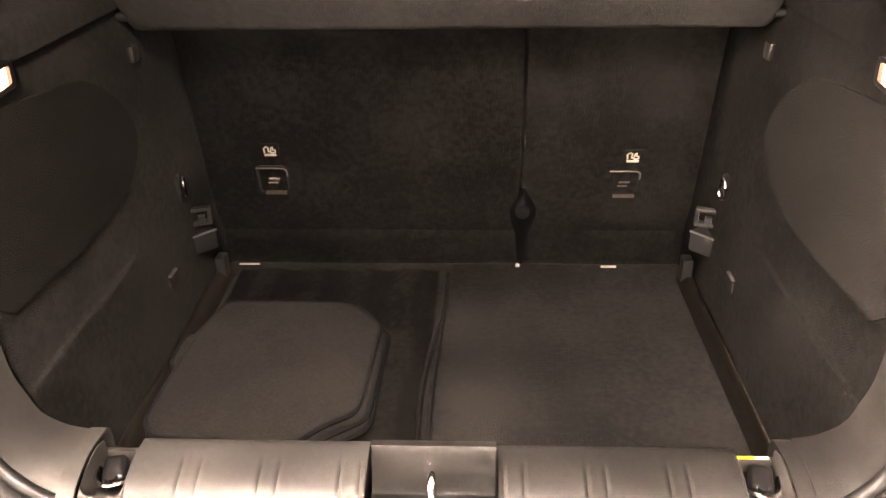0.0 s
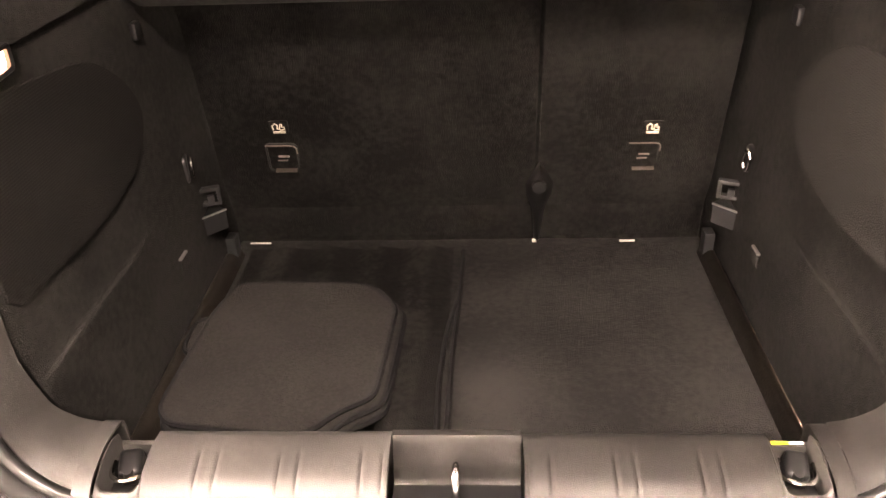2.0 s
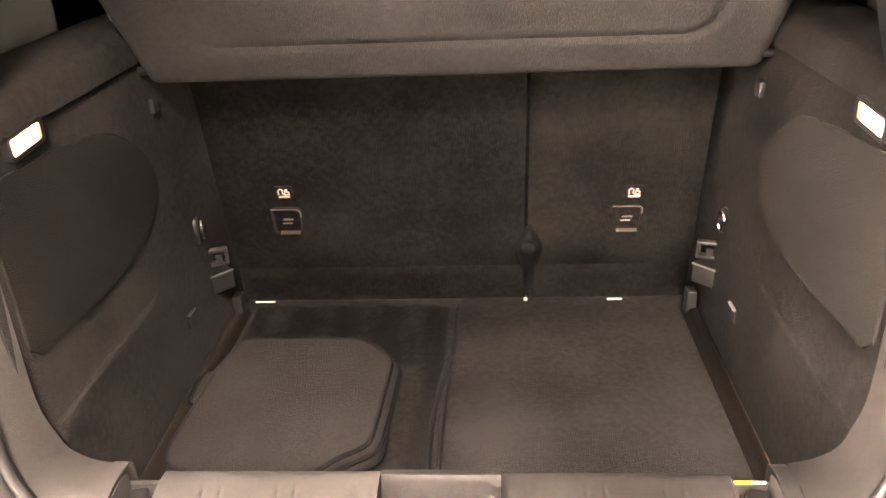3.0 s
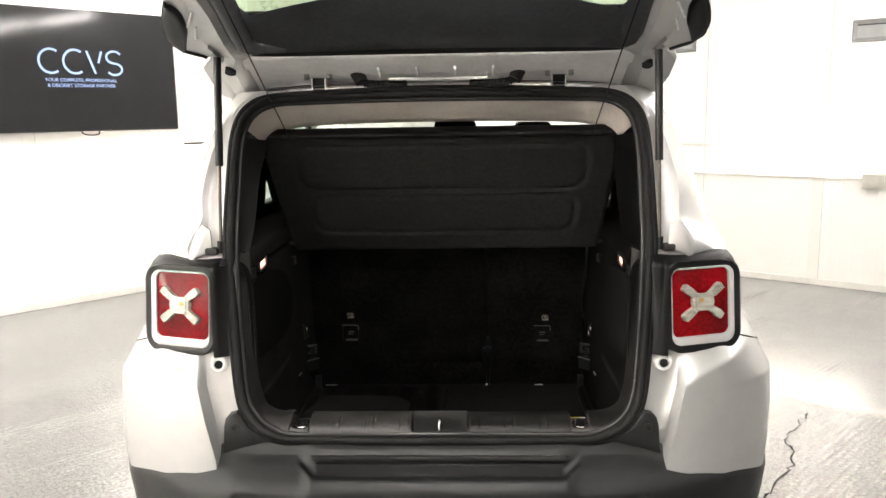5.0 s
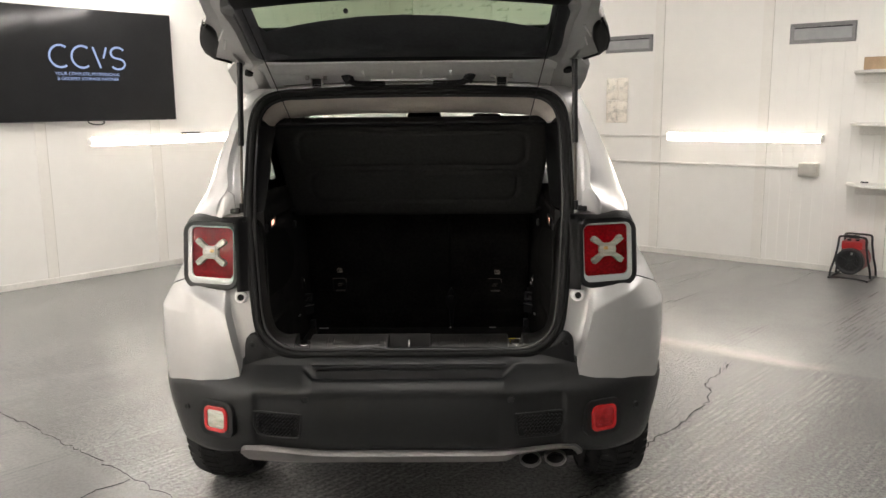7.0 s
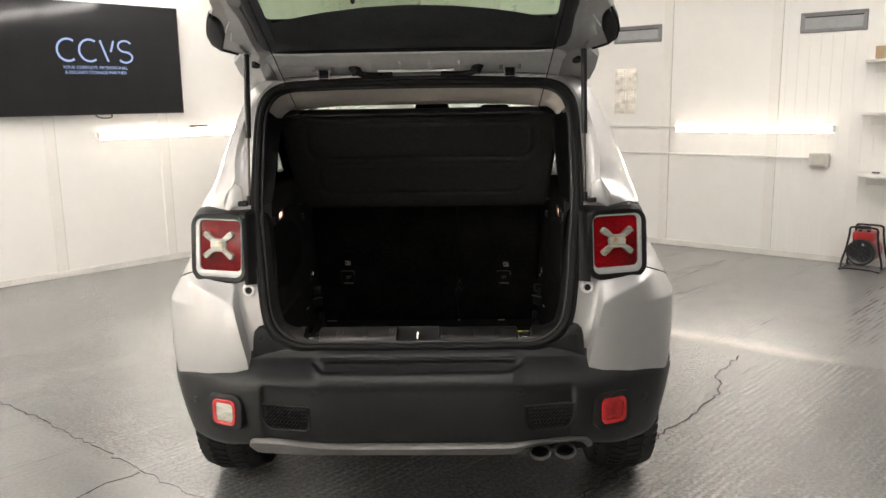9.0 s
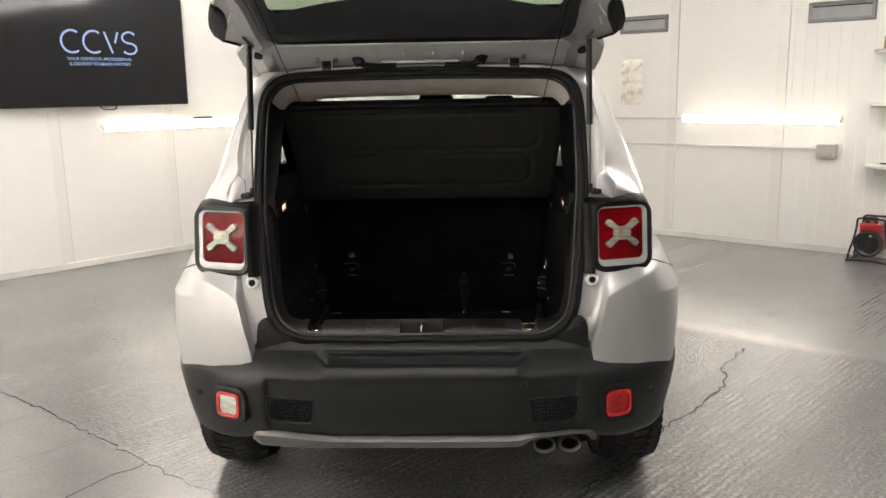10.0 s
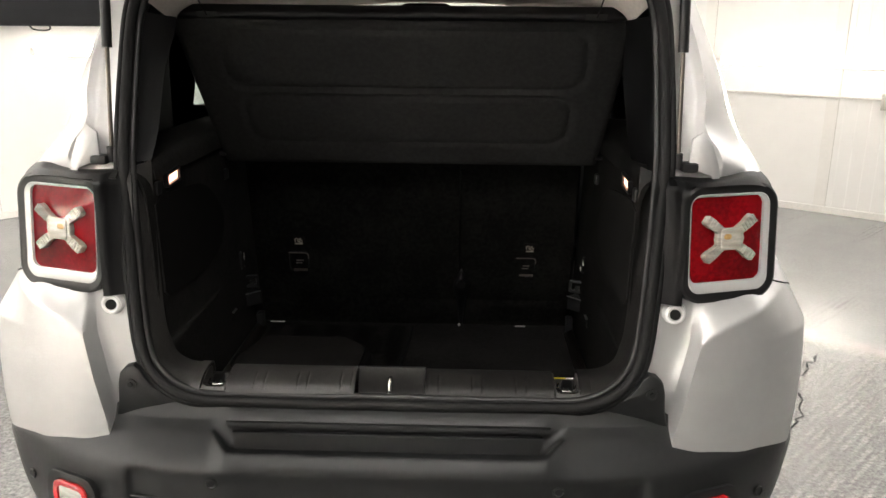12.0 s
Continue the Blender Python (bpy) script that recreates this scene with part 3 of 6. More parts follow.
QUARTER_UP = [
    (0.80, (0.508, 0.199), (0.570, 0.202), (0.590, 0.200), (0.603, 0.194), (0.654, 0.207), (0.730, 0.240), (0.826, 0.330), (0.886, 0.440), (0.904, 0.54)),
    (0.91, (0.515, 0.213), (0.585, 0.216), (0.600, 0.215), (0.615, 0.208), (0.662, 0.224), (0.728, 0.260), (0.800, 0.342), (0.856, 0.450), (0.878, 0.555)),
    (0.98, (0.518, 0.222), (0.590, 0.226), (0.605, 0.226), (0.625, 0.230), (0.665, 0.256), (0.722, 0.300), (0.772, 0.364), (0.818, 0.468), (0.836, 0.57)),
    (1.08, (0.520, 0.236), (0.590, 0.242), (0.605, 0.244), (0.625, 0.252), (0.664, 0.282), (0.716, 0.325), (0.757, 0.386), (0.792, 0.484), (0.806, 0.58)),
    (1.15, (0.522, 0.250), (0.600, 0.262), (0.626, 0.264), (0.642, 0.258), (0.668, 0.270), (0.702, 0.286), (0.737, 0.316), (0.771, 0.452), (0.787, 0.59)),
    (1.175, (0.522, 0.257), (0.590, 0.274), (0.622, 0.276), (0.642, 0.258), (0.663, 0.274), (0.693, 0.299), (0.725, 0.344), (0.763, 0.475), (0.785, 0.595)),
    (1.20, (0.522, 0.265), (0.574, 0.286), (0.612, 0.290), (0.634, 0.266), (0.651, 0.286), (0.678, 0.317), (0.711, 0.377), (0.751, 0.500), (0.774, 0.60)),
    (1.225, (0.521, 0.273), (0.568, 0.296), (0.594, 0.302), (0.614, 0.276), (0.641, 0.300), (0.672, 0.337), (0.706, 0.402), (0.742, 0.510), (0.766, 0.605)),
    (1.25, (0.521, 0.281), (0.566, 0.305), (0.588, 0.310), (0.606, 0.284), (0.636, 0.310), (0.669, 0.352), (0.700, 0.420), (0.734, 0.520), (0.758, 0.615)),
    (1.30, (0.519, 0.298), (0.562, 0.322), (0.592, 0.328), (0.610, 0.300), (0.631, 0.328), (0.662, 0.376), (0.690, 0.446), (0.718, 0.535), (0.739, 0.635)),
    (1.35, (0.517, 0.317), (0.558, 0.340), (0.586, 0.346), (0.604, 0.318), (0.622, 0.348), (0.648, 0.397), (0.675, 0.469), (0.700, 0.552), (0.718, 0.648)),
    (1.40, (0.515, 0.335), (0.552, 0.356), (0.574, 0.362), (0.592, 0.336), (0.607, 0.368), (0.633, 0.419), (0.659, 0.489), (0.681, 0.570), (0.697, 0.66)),
    (1.48, (0.505, 0.372), (0.538, 0.388), (0.556, 0.394), (0.572, 0.376), (0.588, 0.406), (0.610, 0.456), (0.632, 0.520), (0.650, 0.600), (0.662, 0.69)),
    (1.53, (0.470, 0.402), (0.510, 0.412), (0.530, 0.410), (0.546, 0.410), (0.566, 0.436), (0.590, 0.482), (0.610, 0.545), (0.626, 0.625), (0.636, 0.71)),
    (1.57, (0.400, 0.440), (0.450, 0.446), (0.490, 0.448), (0.515, 0.452), (0.536, 0.475), (0.560, 0.515), (0.582, 0.575), (0.598, 0.650), (0.606, 0.73)),
]


QUARTER_UP = [(z, c[0], (c[1][0], c[1][1] - (0.011 if z >= 1.2 else 0)), (c[2][0], c[2][1] - (0.017 if z >= 1.2 else 0.008 if z > 1.1 else 0)), *c[3:]) for z, *c in QUARTER_UP]


def quarter_at(rows, z, k):
    """The panel's (x, y) at that height in one column of a table."""
    for a, b in zip(rows, rows[1:]):
        if z <= b[0]:
            break
    f = (z - a[0]) / (b[0] - a[0])
    return Vector((a[k][0] + (b[k][0] - a[k][0]) * f, a[k][1] + (b[k][1] - a[k][1]) * f))


def quarter_row(z, first, last, n):
    """One level of the panel: barrel below the crease, set-back shoulder above, the crease rising outwards."""
    def line(rows):
        return spline([(*quarter_at(rows, z, k), z) for k in range(first + 1, last + 1)], n)
    if z >= 0.95:
        return line(QUARTER_UP)
    low = line(QUARTER_LOW)
    if z < 0.80:
        return low
    out = []
    for k, (a, b) in enumerate(zip(low, line(QUARTER_UP))):
        f = k / (n - 1) if first == 3 else 0.0
        crease_z = 0.834 + 0.110 * min(1, f * 1.25) ** 0.9
        t = min(1, max(0, (z - crease_z) / (0.070 - 0.010 * f)))
        out.append(a.lerp(b, max(t * (1.35 - 0.35 * t), min(1, max(0, (z - 0.93) / 0.02)))))
    return out


LEVELS = [0.54 + 0.02 * k for k in range(14)] + [0.815 + 0.005 * k for k in range(40)] + [1.02 + 0.011 * k for k in range(51)]
LEVELS = [z for z in LEVELS if z < 1.5699] + [1.57]
for s, _ in SIDES:
    bm = bmesh.new()
    for first, last, n in ((0, 3, 8), (2, 4, 4), (3, 9, 40)):
        rows = [[Vector((p.x * s, p.y, p.z)) for p in quarter_row(z, first, last, n)] for z in LEVELS]
        surface = list(zip(*rows))
        add_grid(bm, rows)
    # the joint between corner panel and side, from the lamp's lower corner forwards
    gap = []
    for k in range(20, 40):
        want = 0.930 - 0.050 * min(1, (k - 20) / 13) - 0.014 * (k - 20) / 19
        p = min(surface[k], key=lambda q: abs(q.z - want))
        gap.append(Vector((p.x + s * 0.0004, p.y - 0.0004, want)))
    bmesh.ops.remove_doubles(bm, verts=bm.verts, dist=1e-5)
    bmesh.ops.recalc_face_normals(bm, faces=bm.faces)
    bmesh.ops.solidify(bm, geom=bm.faces[:], thickness=0.0012)
    quarter = part("rear_quarter_panel", bm, PAINT, car, "silver metallic rear corner panel")
    part("panel_gap", tube(gap, 0.0020, 6), RUBBER, quarter)

# the body's side, roof, bonnet and front
SIDE_X = [(0.30, 0.858), (0.40, 0.868), (0.54, 0.880), (0.66, 0.893), (0.75, 0.902), (0.83, 0.906), (0.87, 0.898), (0.91, 0.878), (0.98, 0.836), (1.08, 0.806), (1.15, 0.787), (1.20, 0.774), (1.28, 0.746), (1.40, 0.697), (1.48, 0.662), (1.53, 0.636), (1.57, 0.606)]


def side_x(z):
    for (za, xa), (zb, xb) in zip(SIDE_X, SIDE_X[1:]):
        if z <= zb:
            return xa + (xb - xa) * max(0, (z - za) / (zb - za))
    return SIDE_X[-1][1]


def side_y(z):
    return quarter_at(QUARTER_UP if z > 0.9 else QUARTER_LOW, max(z, 0.54), 9).y


REAR_AXLE, FRONT_AXLE, WHEEL_R = 0.80, 3.37, 0.342


def body_side(s, inset=0.0, low=0.0):
    zs = [0.30 + 0.0318 * k for k in range(41)]
    bm = bmesh.new()
    rows = []
    ys = [0.0 + 0.05 * k for k in range(1, 73)]
    for z in zs:
        y0 = side_y(z) - 0.004 if z > 0.54 else 0.50
        taper = lambda y: 1.0 - 0.10 * max(0, (y - 3.2) / 0.9) ** 2
        rows.append([bm.verts.new((s * (side_x(z) * taper(y0 + y) - inset - (0.004 if y < 0.07 else 0)), y0 + y - 0.05, z)) for y in ys])
    for j, (a, b) in enumerate(zip(rows, rows[1:])):
        for k in range(len(ys) - 1):
            c = (a[k].co + b[k + 1].co) / 2
            window = 1.16 < c.z < 1.49 and (0.86 < c.y < 0.95 or 1.10 < c.y < 1.95 or 2.07 < c.y < 2.85 - (c.z - 1.16) * 0.8)
            arch = any((c.y - ax) ** 2 + (c.z - 0.34) ** 2 < 0.39 ** 2 for ax in (REAR_AXLE, FRONT_AXLE))
            hood = c.z > 1.05 - max(0, c.y - 3.3) * 0.12 and c.y > 3.0 - max(0, c.z - 1.05) * 1.1
            if window or arch or hood or c.z < low:
                continue
            bm.faces.new((a[k], a[k + 1], b[k + 1], b[k]) if s > 0 else (a[k], b[k], b[k + 1], a[k + 1]))
    loose = [v for v in bm.verts if not v.link_faces]
    bmesh.ops.delete(bm, geom=loose, context="VERTS")
    bmesh.ops.solidify(bm, geom=bm.faces[:], thickness=0.012)
    return tidy(bm)


for s, _ in SIDES:
    part("body_side", body_side(s), PAINT, car, "silver body side with door windows")
    part("pillar_lining", body_side(s, 0.020, 1.10), SMOOTH, car, "black inner pillar lining")
    for y0, y1 in ((0.84, 0.98), (1.07, 1.97), (2.05, 2.80)):
        pane = part("side_window", tidy(skin([[((side_x(z) - 0.012), y, z) for y in (y0, y1 - (max(0, z - 1.2) * 0.8 if y1 > 2.5 else 0))] for z in (1.14, 1.25, 1.36, 1.50)], 2, 8, 0.004, s)), GLASS_DARK, car, "clear side window glass")
        pane.visible_shadow = False
    bm = bmesh.new()
    va, vb, vc, vd, vp, vq, vr = [bm.verts.new((s * 0.612, y, z)) for y, z in ((0.74, 1.13), (1.32, 1.13), (1.32, 1.54), (0.74, 1.52), (0.930, 1.212), (1.036, 1.202), (0.967, 1.287))]
    for corners in ((va, vb, vq, vp), (vb, vc, vr, vq), (vc, vd, vr), (vd, va, vp, vr)):
        bm.faces.new(corners)
    bmesh.ops.solidify(bm, geom=bm.faces[:], thickness=0.012)
    part("quarter_trim", tidy(bm), SMOOTH, car, "black quarter window trim", smooth=False)
    part("pillar_cover", skin([[(0.575, 0.36, 1.14), (0.600, 0.45, 1.14), (0.612, 0.60, 1.14), (0.613, 0.76, 1.14)], [(0.555, 0.40, 1.30), (0.585, 0.47, 1.30), (0.605, 0.60, 1.30), (0.613, 0.76, 1.30)], [(0.535, 0.43, 1.42), (0.560, 0.49, 1.42), (0.585, 0.60, 1.42), (0.605, 0.76, 1.42)], [(0.505, 0.45, 1.50), (0.530, 0.50, 1.50), (0.555, 0.60, 1.50), (0.580, 0.76, 1.50)]], 12, 14, 0.003, s), RUBBER, car, "black inner pillar cover")
    part("door_trim", box(s * 0.70 if s > 0 else -0.73, 0.73 if s > 0 else -0.70, 1.02, 2.95, 0.35, 1.13, 0.02), SMOOTH, car)

roof_rows = [[(0, 0.425, 1.585), (0.25, 0.43, 1.583), (0.42, 0.435, 1.578), (0.50, 0.46, 1.573), (0.575, 0.58, 1.571)]] + [
    [(0, y, z), (0.25, y, z - 0.004), (0.45, y, z - 0.018), (0.55, y, z - 0.04), (0.606, y, 1.568)] for y, z in ((0.75, 1.62), (1.1, 1.64), (1.7, 1.65), (2.2, 1.635), (2.5, 1.60))]
part("roof_panel", skin(both(roof_rows), 41, 31, 0.002), PAINT, car, "silver roof panel")
screen = part("windscreen", tidy(skin(both([[(0, 2.49, 1.598), (0.3, 2.48, 1.59), (0.58, 2.42, 1.56)], [(0, 2.98, 1.32), (0.33, 2.95, 1.31), (0.68, 2.85, 1.29)], [(0, 3.42, 1.06), (0.36, 3.38, 1.06), (0.77, 3.22, 1.06)]]), 23, 12, 0.004)), GLASS_DARK, car, "clear windscreen glass")
screen.visible_shadow = False
part("bonnet", skin(both([[(0, 3.40, 1.07), (0.4, 3.36, 1.07), (0.84, 3.2, 1.03)], [(0, 3.8, 1.04), (0.4, 3.78, 1.04), (0.82, 3.7, 0.99)], [(0, 4.14, 0.96), (0.4, 4.12, 0.96), (0.76, 3.98, 0.93)], [(0, 4.19, 0.70), (0.4, 4.17, 0.70), (0.78, 4.02, 0.70)], [(0, 4.17, 0.30), (0.4, 4.15, 0.30), (0.78, 4.0, 0.32)]]), 29, 33, 0.002), PAINT, car, "silver bonnet and nose")
part("underbody", box(-0.62, 0.62, 0.48, 4.05, 0.235, 0.30, 0.02), UNDER, car)
part("cabin_floor", box(-0.72, 0.72, 1.10, 3.3, 0.302, 0.36, 0.01), CARPET, car)
part("dashboard", box(-0.68, 0.68, 2.75, 3.3, 0.5, 1.04, 0.06), SMOOTH, car)
part("spare_wheel_well", box(-0.45, 0.45, 0.32, 0.95, 0.272, 0.512, 0.04), UNDER, car)

# the opening's edge, right half, from the sill's middle up to the roof's middle
LOOP = [(0.0, 0.150, 0.700), (0.15, 0.150, 0.700), (0.30, 0.151, 0.702), (0.385, 0.151, 0.705), (0.440, 0.158, 0.724), (0.480, 0.169, 0.760), (0.499, 0.182, 0.81), (0.510, 0.200, 0.90), (0.520, 0.222, 1.02), (0.528, 0.248, 1.15), (0.530, 0.270, 1.22), (0.528, 0.310, 1.34), (0.524, 0.345, 1.44), (0.512, 0.372, 1.495), (0.482, 0.396, 1.530), (0.435, 0.416, 1.546), (0.36, 0.428, 1.550), (0.18, 0.440, 1.556), (0.0, 0.444, 1.558)]


def full_loop(points, n=60, grow=0.0, ahead=0.0):
    """The whole opening's line; grow widens it, ahead moves it into the car."""
    centre = Vector((0, 0, 1.12))
    half = spline(points, n)
    out = []
    for p in half:
        d = Vector((p.x - centre.x, 0, p.z - centre.z))
        out.append(p + d.normalized() * grow + Vector((0, ahead, 0)))
    return out + [Vector((-p.x, p.y, p.z)) for p in reversed(out[1:-1])]


seal = part("door_seal", tube(full_loop(LOOP), 0.011, 16, closed=True), RUBBER, car, "black rubber seal round boot opening")
part("seal_lip", tube(full_loop(LOOP, grow=-0.014, ahead=0.008), 0.0075, 14, closed=True), GLOSS_RUBBER, seal, "glossy inner rubber lip")
part("seal_flange", tube(full_loop(LOOP, grow=0.014, ahead=0.004), 0.008, 14, closed=True), RUBBER, seal)


def band(points_a, points_b, n, s, mid=None):
    rows = [spline(points_a, n)] + ([spline(mid, n)] if mid else []) + [spline(points_b, n)]
    return skin([[tuple(p) for p in r] for r in rows], n, 6, 0.002, s)


# plastic trim that leads from the seal into the boot
for s, _ in SIDES:
    part("opening_trim", band([(0.4005, 0.156, 0.7160), (0.436, 0.166, 0.728), (0.468, 0.172, 0.755), (0.484, 0.180, 0.785), (0.495, 0.190, 0.83), (0.503, 0.206, 0.91), (0.513, 0.230, 1.03), (0.521, 0.256, 1.155)],
                              [(0.4010, 0.2585, 0.7385), (0.430, 0.262, 0.7415), (0.457, 0.264, 0.757), (0.467, 0.262, 0.785), (0.475, 0.258, 0.83), (0.481, 0.266, 0.91), (0.487, 0.278, 1.03), (0.493, 0.300, 1.16)], 34, s,
                              [(0.4008, 0.198, 0.7415), (0.434, 0.206, 0.746), (0.463, 0.216, 0.764), (0.475, 0.220, 0.795), (0.484, 0.224, 0.84), (0.491, 0.236, 0.91), (0.500, 0.254, 1.03), (0.508, 0.278, 1.155)]), TRIM, car, "black plastic corner trim of boot opening")
    reach = 0.06 if s > 0 else -0.035
    part("pillar_trim", band([(0.521, 0.258, 1.155), (0.522, 0.280, 1.22), (0.520, 0.318, 1.34), (0.516, 0.345, 1.42), (0.512, 0.358, 1.452)],
                             [(0.492, 0.335 + reach, 1.160), (0.486, 0.370 + reach, 1.22), (0.478, 0.415 + reach, 1.34), (0.474, 0.440, 1.41), (0.472, 0.452, 1.440)], 30, s,
                             [(0.512, 0.285, 1.158), (0.510, 0.310, 1.22), (0.506, 0.350, 1.34), (0.501, 0.378, 1.415), (0.498, 0.390, 1.446)]), SMOOTH, car, "black plastic pillar trim")

# headliner seen under the roof's edge, then the cabin's ceiling
head = [[(0, 0.452, 1.545), (0.20, 0.449, 1.543), (0.36, 0.438, 1.538), (0.44, 0.425, 1.526), (0.485, 0.405, 1.505), (0.508, 0.385, 1.470)],
        [(0, 0.52, 1.510), (0.20, 0.518, 1.508), (0.36, 0.512, 1.500), (0.43, 0.498, 1.485), (0.465, 0.475, 1.465), (0.490, 0.455, 1.435)],
        [(0, 0.62, 1.481), (0.20, 0.62, 1.480), (0.38, 0.61, 1.474), (0.46, 0.60, 1.460), (0.50, 0.59, 1.442), (0.53, 0.58, 1.410)],
        [(0, 1.0, 1.515), (0.20, 1.0, 1.513), (0.40, 1.0, 1.500), (0.52, 1.0, 1.480), (0.55, 1.0, 1.470), (0.58, 1.0, 1.455)],
        [(0, 1.8, 1.54), (0.20, 1.8, 1.538), (0.40, 1.8, 1.52), (0.54, 1.8, 1.50), (0.57, 1.8, 1.49), (0.60, 1.8, 1.48)],
        [(0, 2.5, 1.53), (0.20, 2.5, 1.528), (0.40, 2.5, 1.51), (0.54, 2.5, 1.49), (0.57, 2.5, 1.48), (0.60, 2.5, 1.47)]]
part("headliner", skin(both(head), 41, 41, 0.003), HEADLINER, car, "pale beige cloth headliner")

# ---- boot: floor, side linings, sill ----
part("boot_floor", box(-0.462, 0.462, 0.255, 0.995, 0.515, 0.556, 0.006), CARPET, car, "black carpeted boot floor")
lining_rows = [[(0.470, y, 0.53), (0.472, y, 0.62), (0.4755, y, 0.74), (0.4765, y, 0.772), (0.4775, y, 0.792), (0.482, y, 0.88), (0.486, y, 1.00), (0.490, y, 1.09), (0.500, y, 1.125), (0.520, y, 1.145)] for y in (0.25, 0.30, 0.36, 0.45, 0.55, 0.65, 0.75, 0.85, 0.95, 1.02)]
for i, row in enumerate(lining_rows):
    y = row[0][1]
    bulge = 0.003 * math.exp(-((y - 0.80) / 0.13) ** 2)
    step = 0.0065 if 0.29 < y < 0.57 else 0.0
    lining_rows[i] = [(x - bulge * (1.0 if z < 0.80 else 0.45 if z < 0.95 else 0.1) - (step if z < 0.78 else 0), yy, z) for x, yy, z in row]
for s, _ in SIDES:
    lining = part("side_lining", skin(lining_rows, 64, 41, 0.004, s), LINING, car, "dark felt boot side lining")
    part("ledge", skin([[(0.487, y, 1.120), (0.492, y, 1.148 + 0.02 * (y - 0.3)), (0.520, y, 1.165 + 0.02 * (y - 0.3)), (0.60, y + 0.02, 1.172), (0.70, y + 0.03, 1.150)] for y in (0.30, 0.45, 0.60, 0.80, 1.0)], 17, 17, 0.004, s), LINING, car, "dark felt ledge above lining")
    rim = [(0.300, 0.868), (0.400, 0.861), (0.470, 0.855), (0.568, 0.857), (0.654, 0.875), (0.704, 0.910), (0.717, 0.950), (0.680, 1.003), (0.593, 1.055), (0.476, 1.073), (0.400, 1.080)]
    inset = [(0.285, 1.070), (0.283, 0.98), (0.280, 0.885)] + [(q.x, q.y) for q in spline([(y, z, 0) for y, z in rim], 36)] + [(0.33, 1.084)]
    turned = [((y if s < 0 else -y), z) for y, z in inset]
    m = Matrix.Translation((s * 0.4765 - s * 0.0025, 0, 0)) @ basis((0, 0, 0), (0, 1 if s < 0 else -1, 0), (0, 0, 1))
    shear = Matrix.Identity(4)
    shear[0][2] = s * 0.038
    shear[0][3] = -s * 0.0285
    part("grille_panel", prism(turned, shear @ m, 0.008, 0.003), MESH_CLOTH, lining, "dark woven side panel", smooth=False)
    clip = part("load_clip", box(s * 0.474 - 0.006, s * 0.474 + 0.006, 0.700, 0.735, 0.660, 0.683, 0.003), LINING, lining)
    part("clip_edge", box(s * 0.470 - 0.003, s * 0.470 + 0.003, 0.702, 0.733, 0.683, 0.6865, 0.001), STEEL, clip)
    rail = part("floor_rail", skin([[(0.468, y, 0.552), (0.466, y, 0.572), (0.458, y, 0.578), (0.447, y, 0.572), (0.440, y, 0.556)] for y in (0.26, 0.40, 0.60, 0.80, 0.93)], 12, 17, 0.002, s), SCUFFED, car, "scuffed black plastic floor edge rail")
    # thin pale tubes paint the highlight along the rail's worn edge
    for y0, y1 in ((0.27, 0.345), (0.36, 0.40), (0.425, 0.56), (0.60, 0.66)):
        part("worn_edge_highlight", tube([(s * (0.4655 - 0.003 * min(1, (y - 0.25) * 4)), y, 0.5755 + 0.002 * min(1, (y - 0.25) * 4)) for y in (y0, (y0 + y1) / 2, y1)], 0.0009, 6), SCUFF, rail, "pale scuffed edge with its highlight painted in")

# sill plates with shallow paired ribs
SILL = [(0.152, 0.706), (0.158, 0.722), (0.170, 0.734), (0.190, 0.741), (0.214, 0.7450), (0.232, 0.7445), (0.239, 0.739)]
RIBS = (0.0765, 0.0985, 0.165, 0.185, 0.2515, 0.272)


def sill_plate(s, x0, x1):
    xs = sorted(set([x0, x1] + [x0 + (x1 - x0) * k / 150 for k in range(151)]))
    rows = []
    for x in xs:
        dip = sum(0.0026 * math.exp(-((x - r) / 0.0022) ** 2) for r in RIBS)
        rows.append([(x, y, z - dip * max(0, 1 - ((y - 0.182) / 0.026) ** 2)) for y, z in [tuple(q)[:2] for q in spline([(y, z, 0) for y, z in SILL], 24)] + [(0.241, 0.72), (0.242, 0.57)]])
    bm = skin(rows, 0, 0, 0.002, s, soft=False)
    return bm


def sill_z(y):
    for (y0, z0), (y1, z1) in zip(SILL, SILL[1:]):
        if y <= y1:
            return z0 + (z1 - z0) * (y - y0) / (y1 - y0)
    return SILL[-1][1]


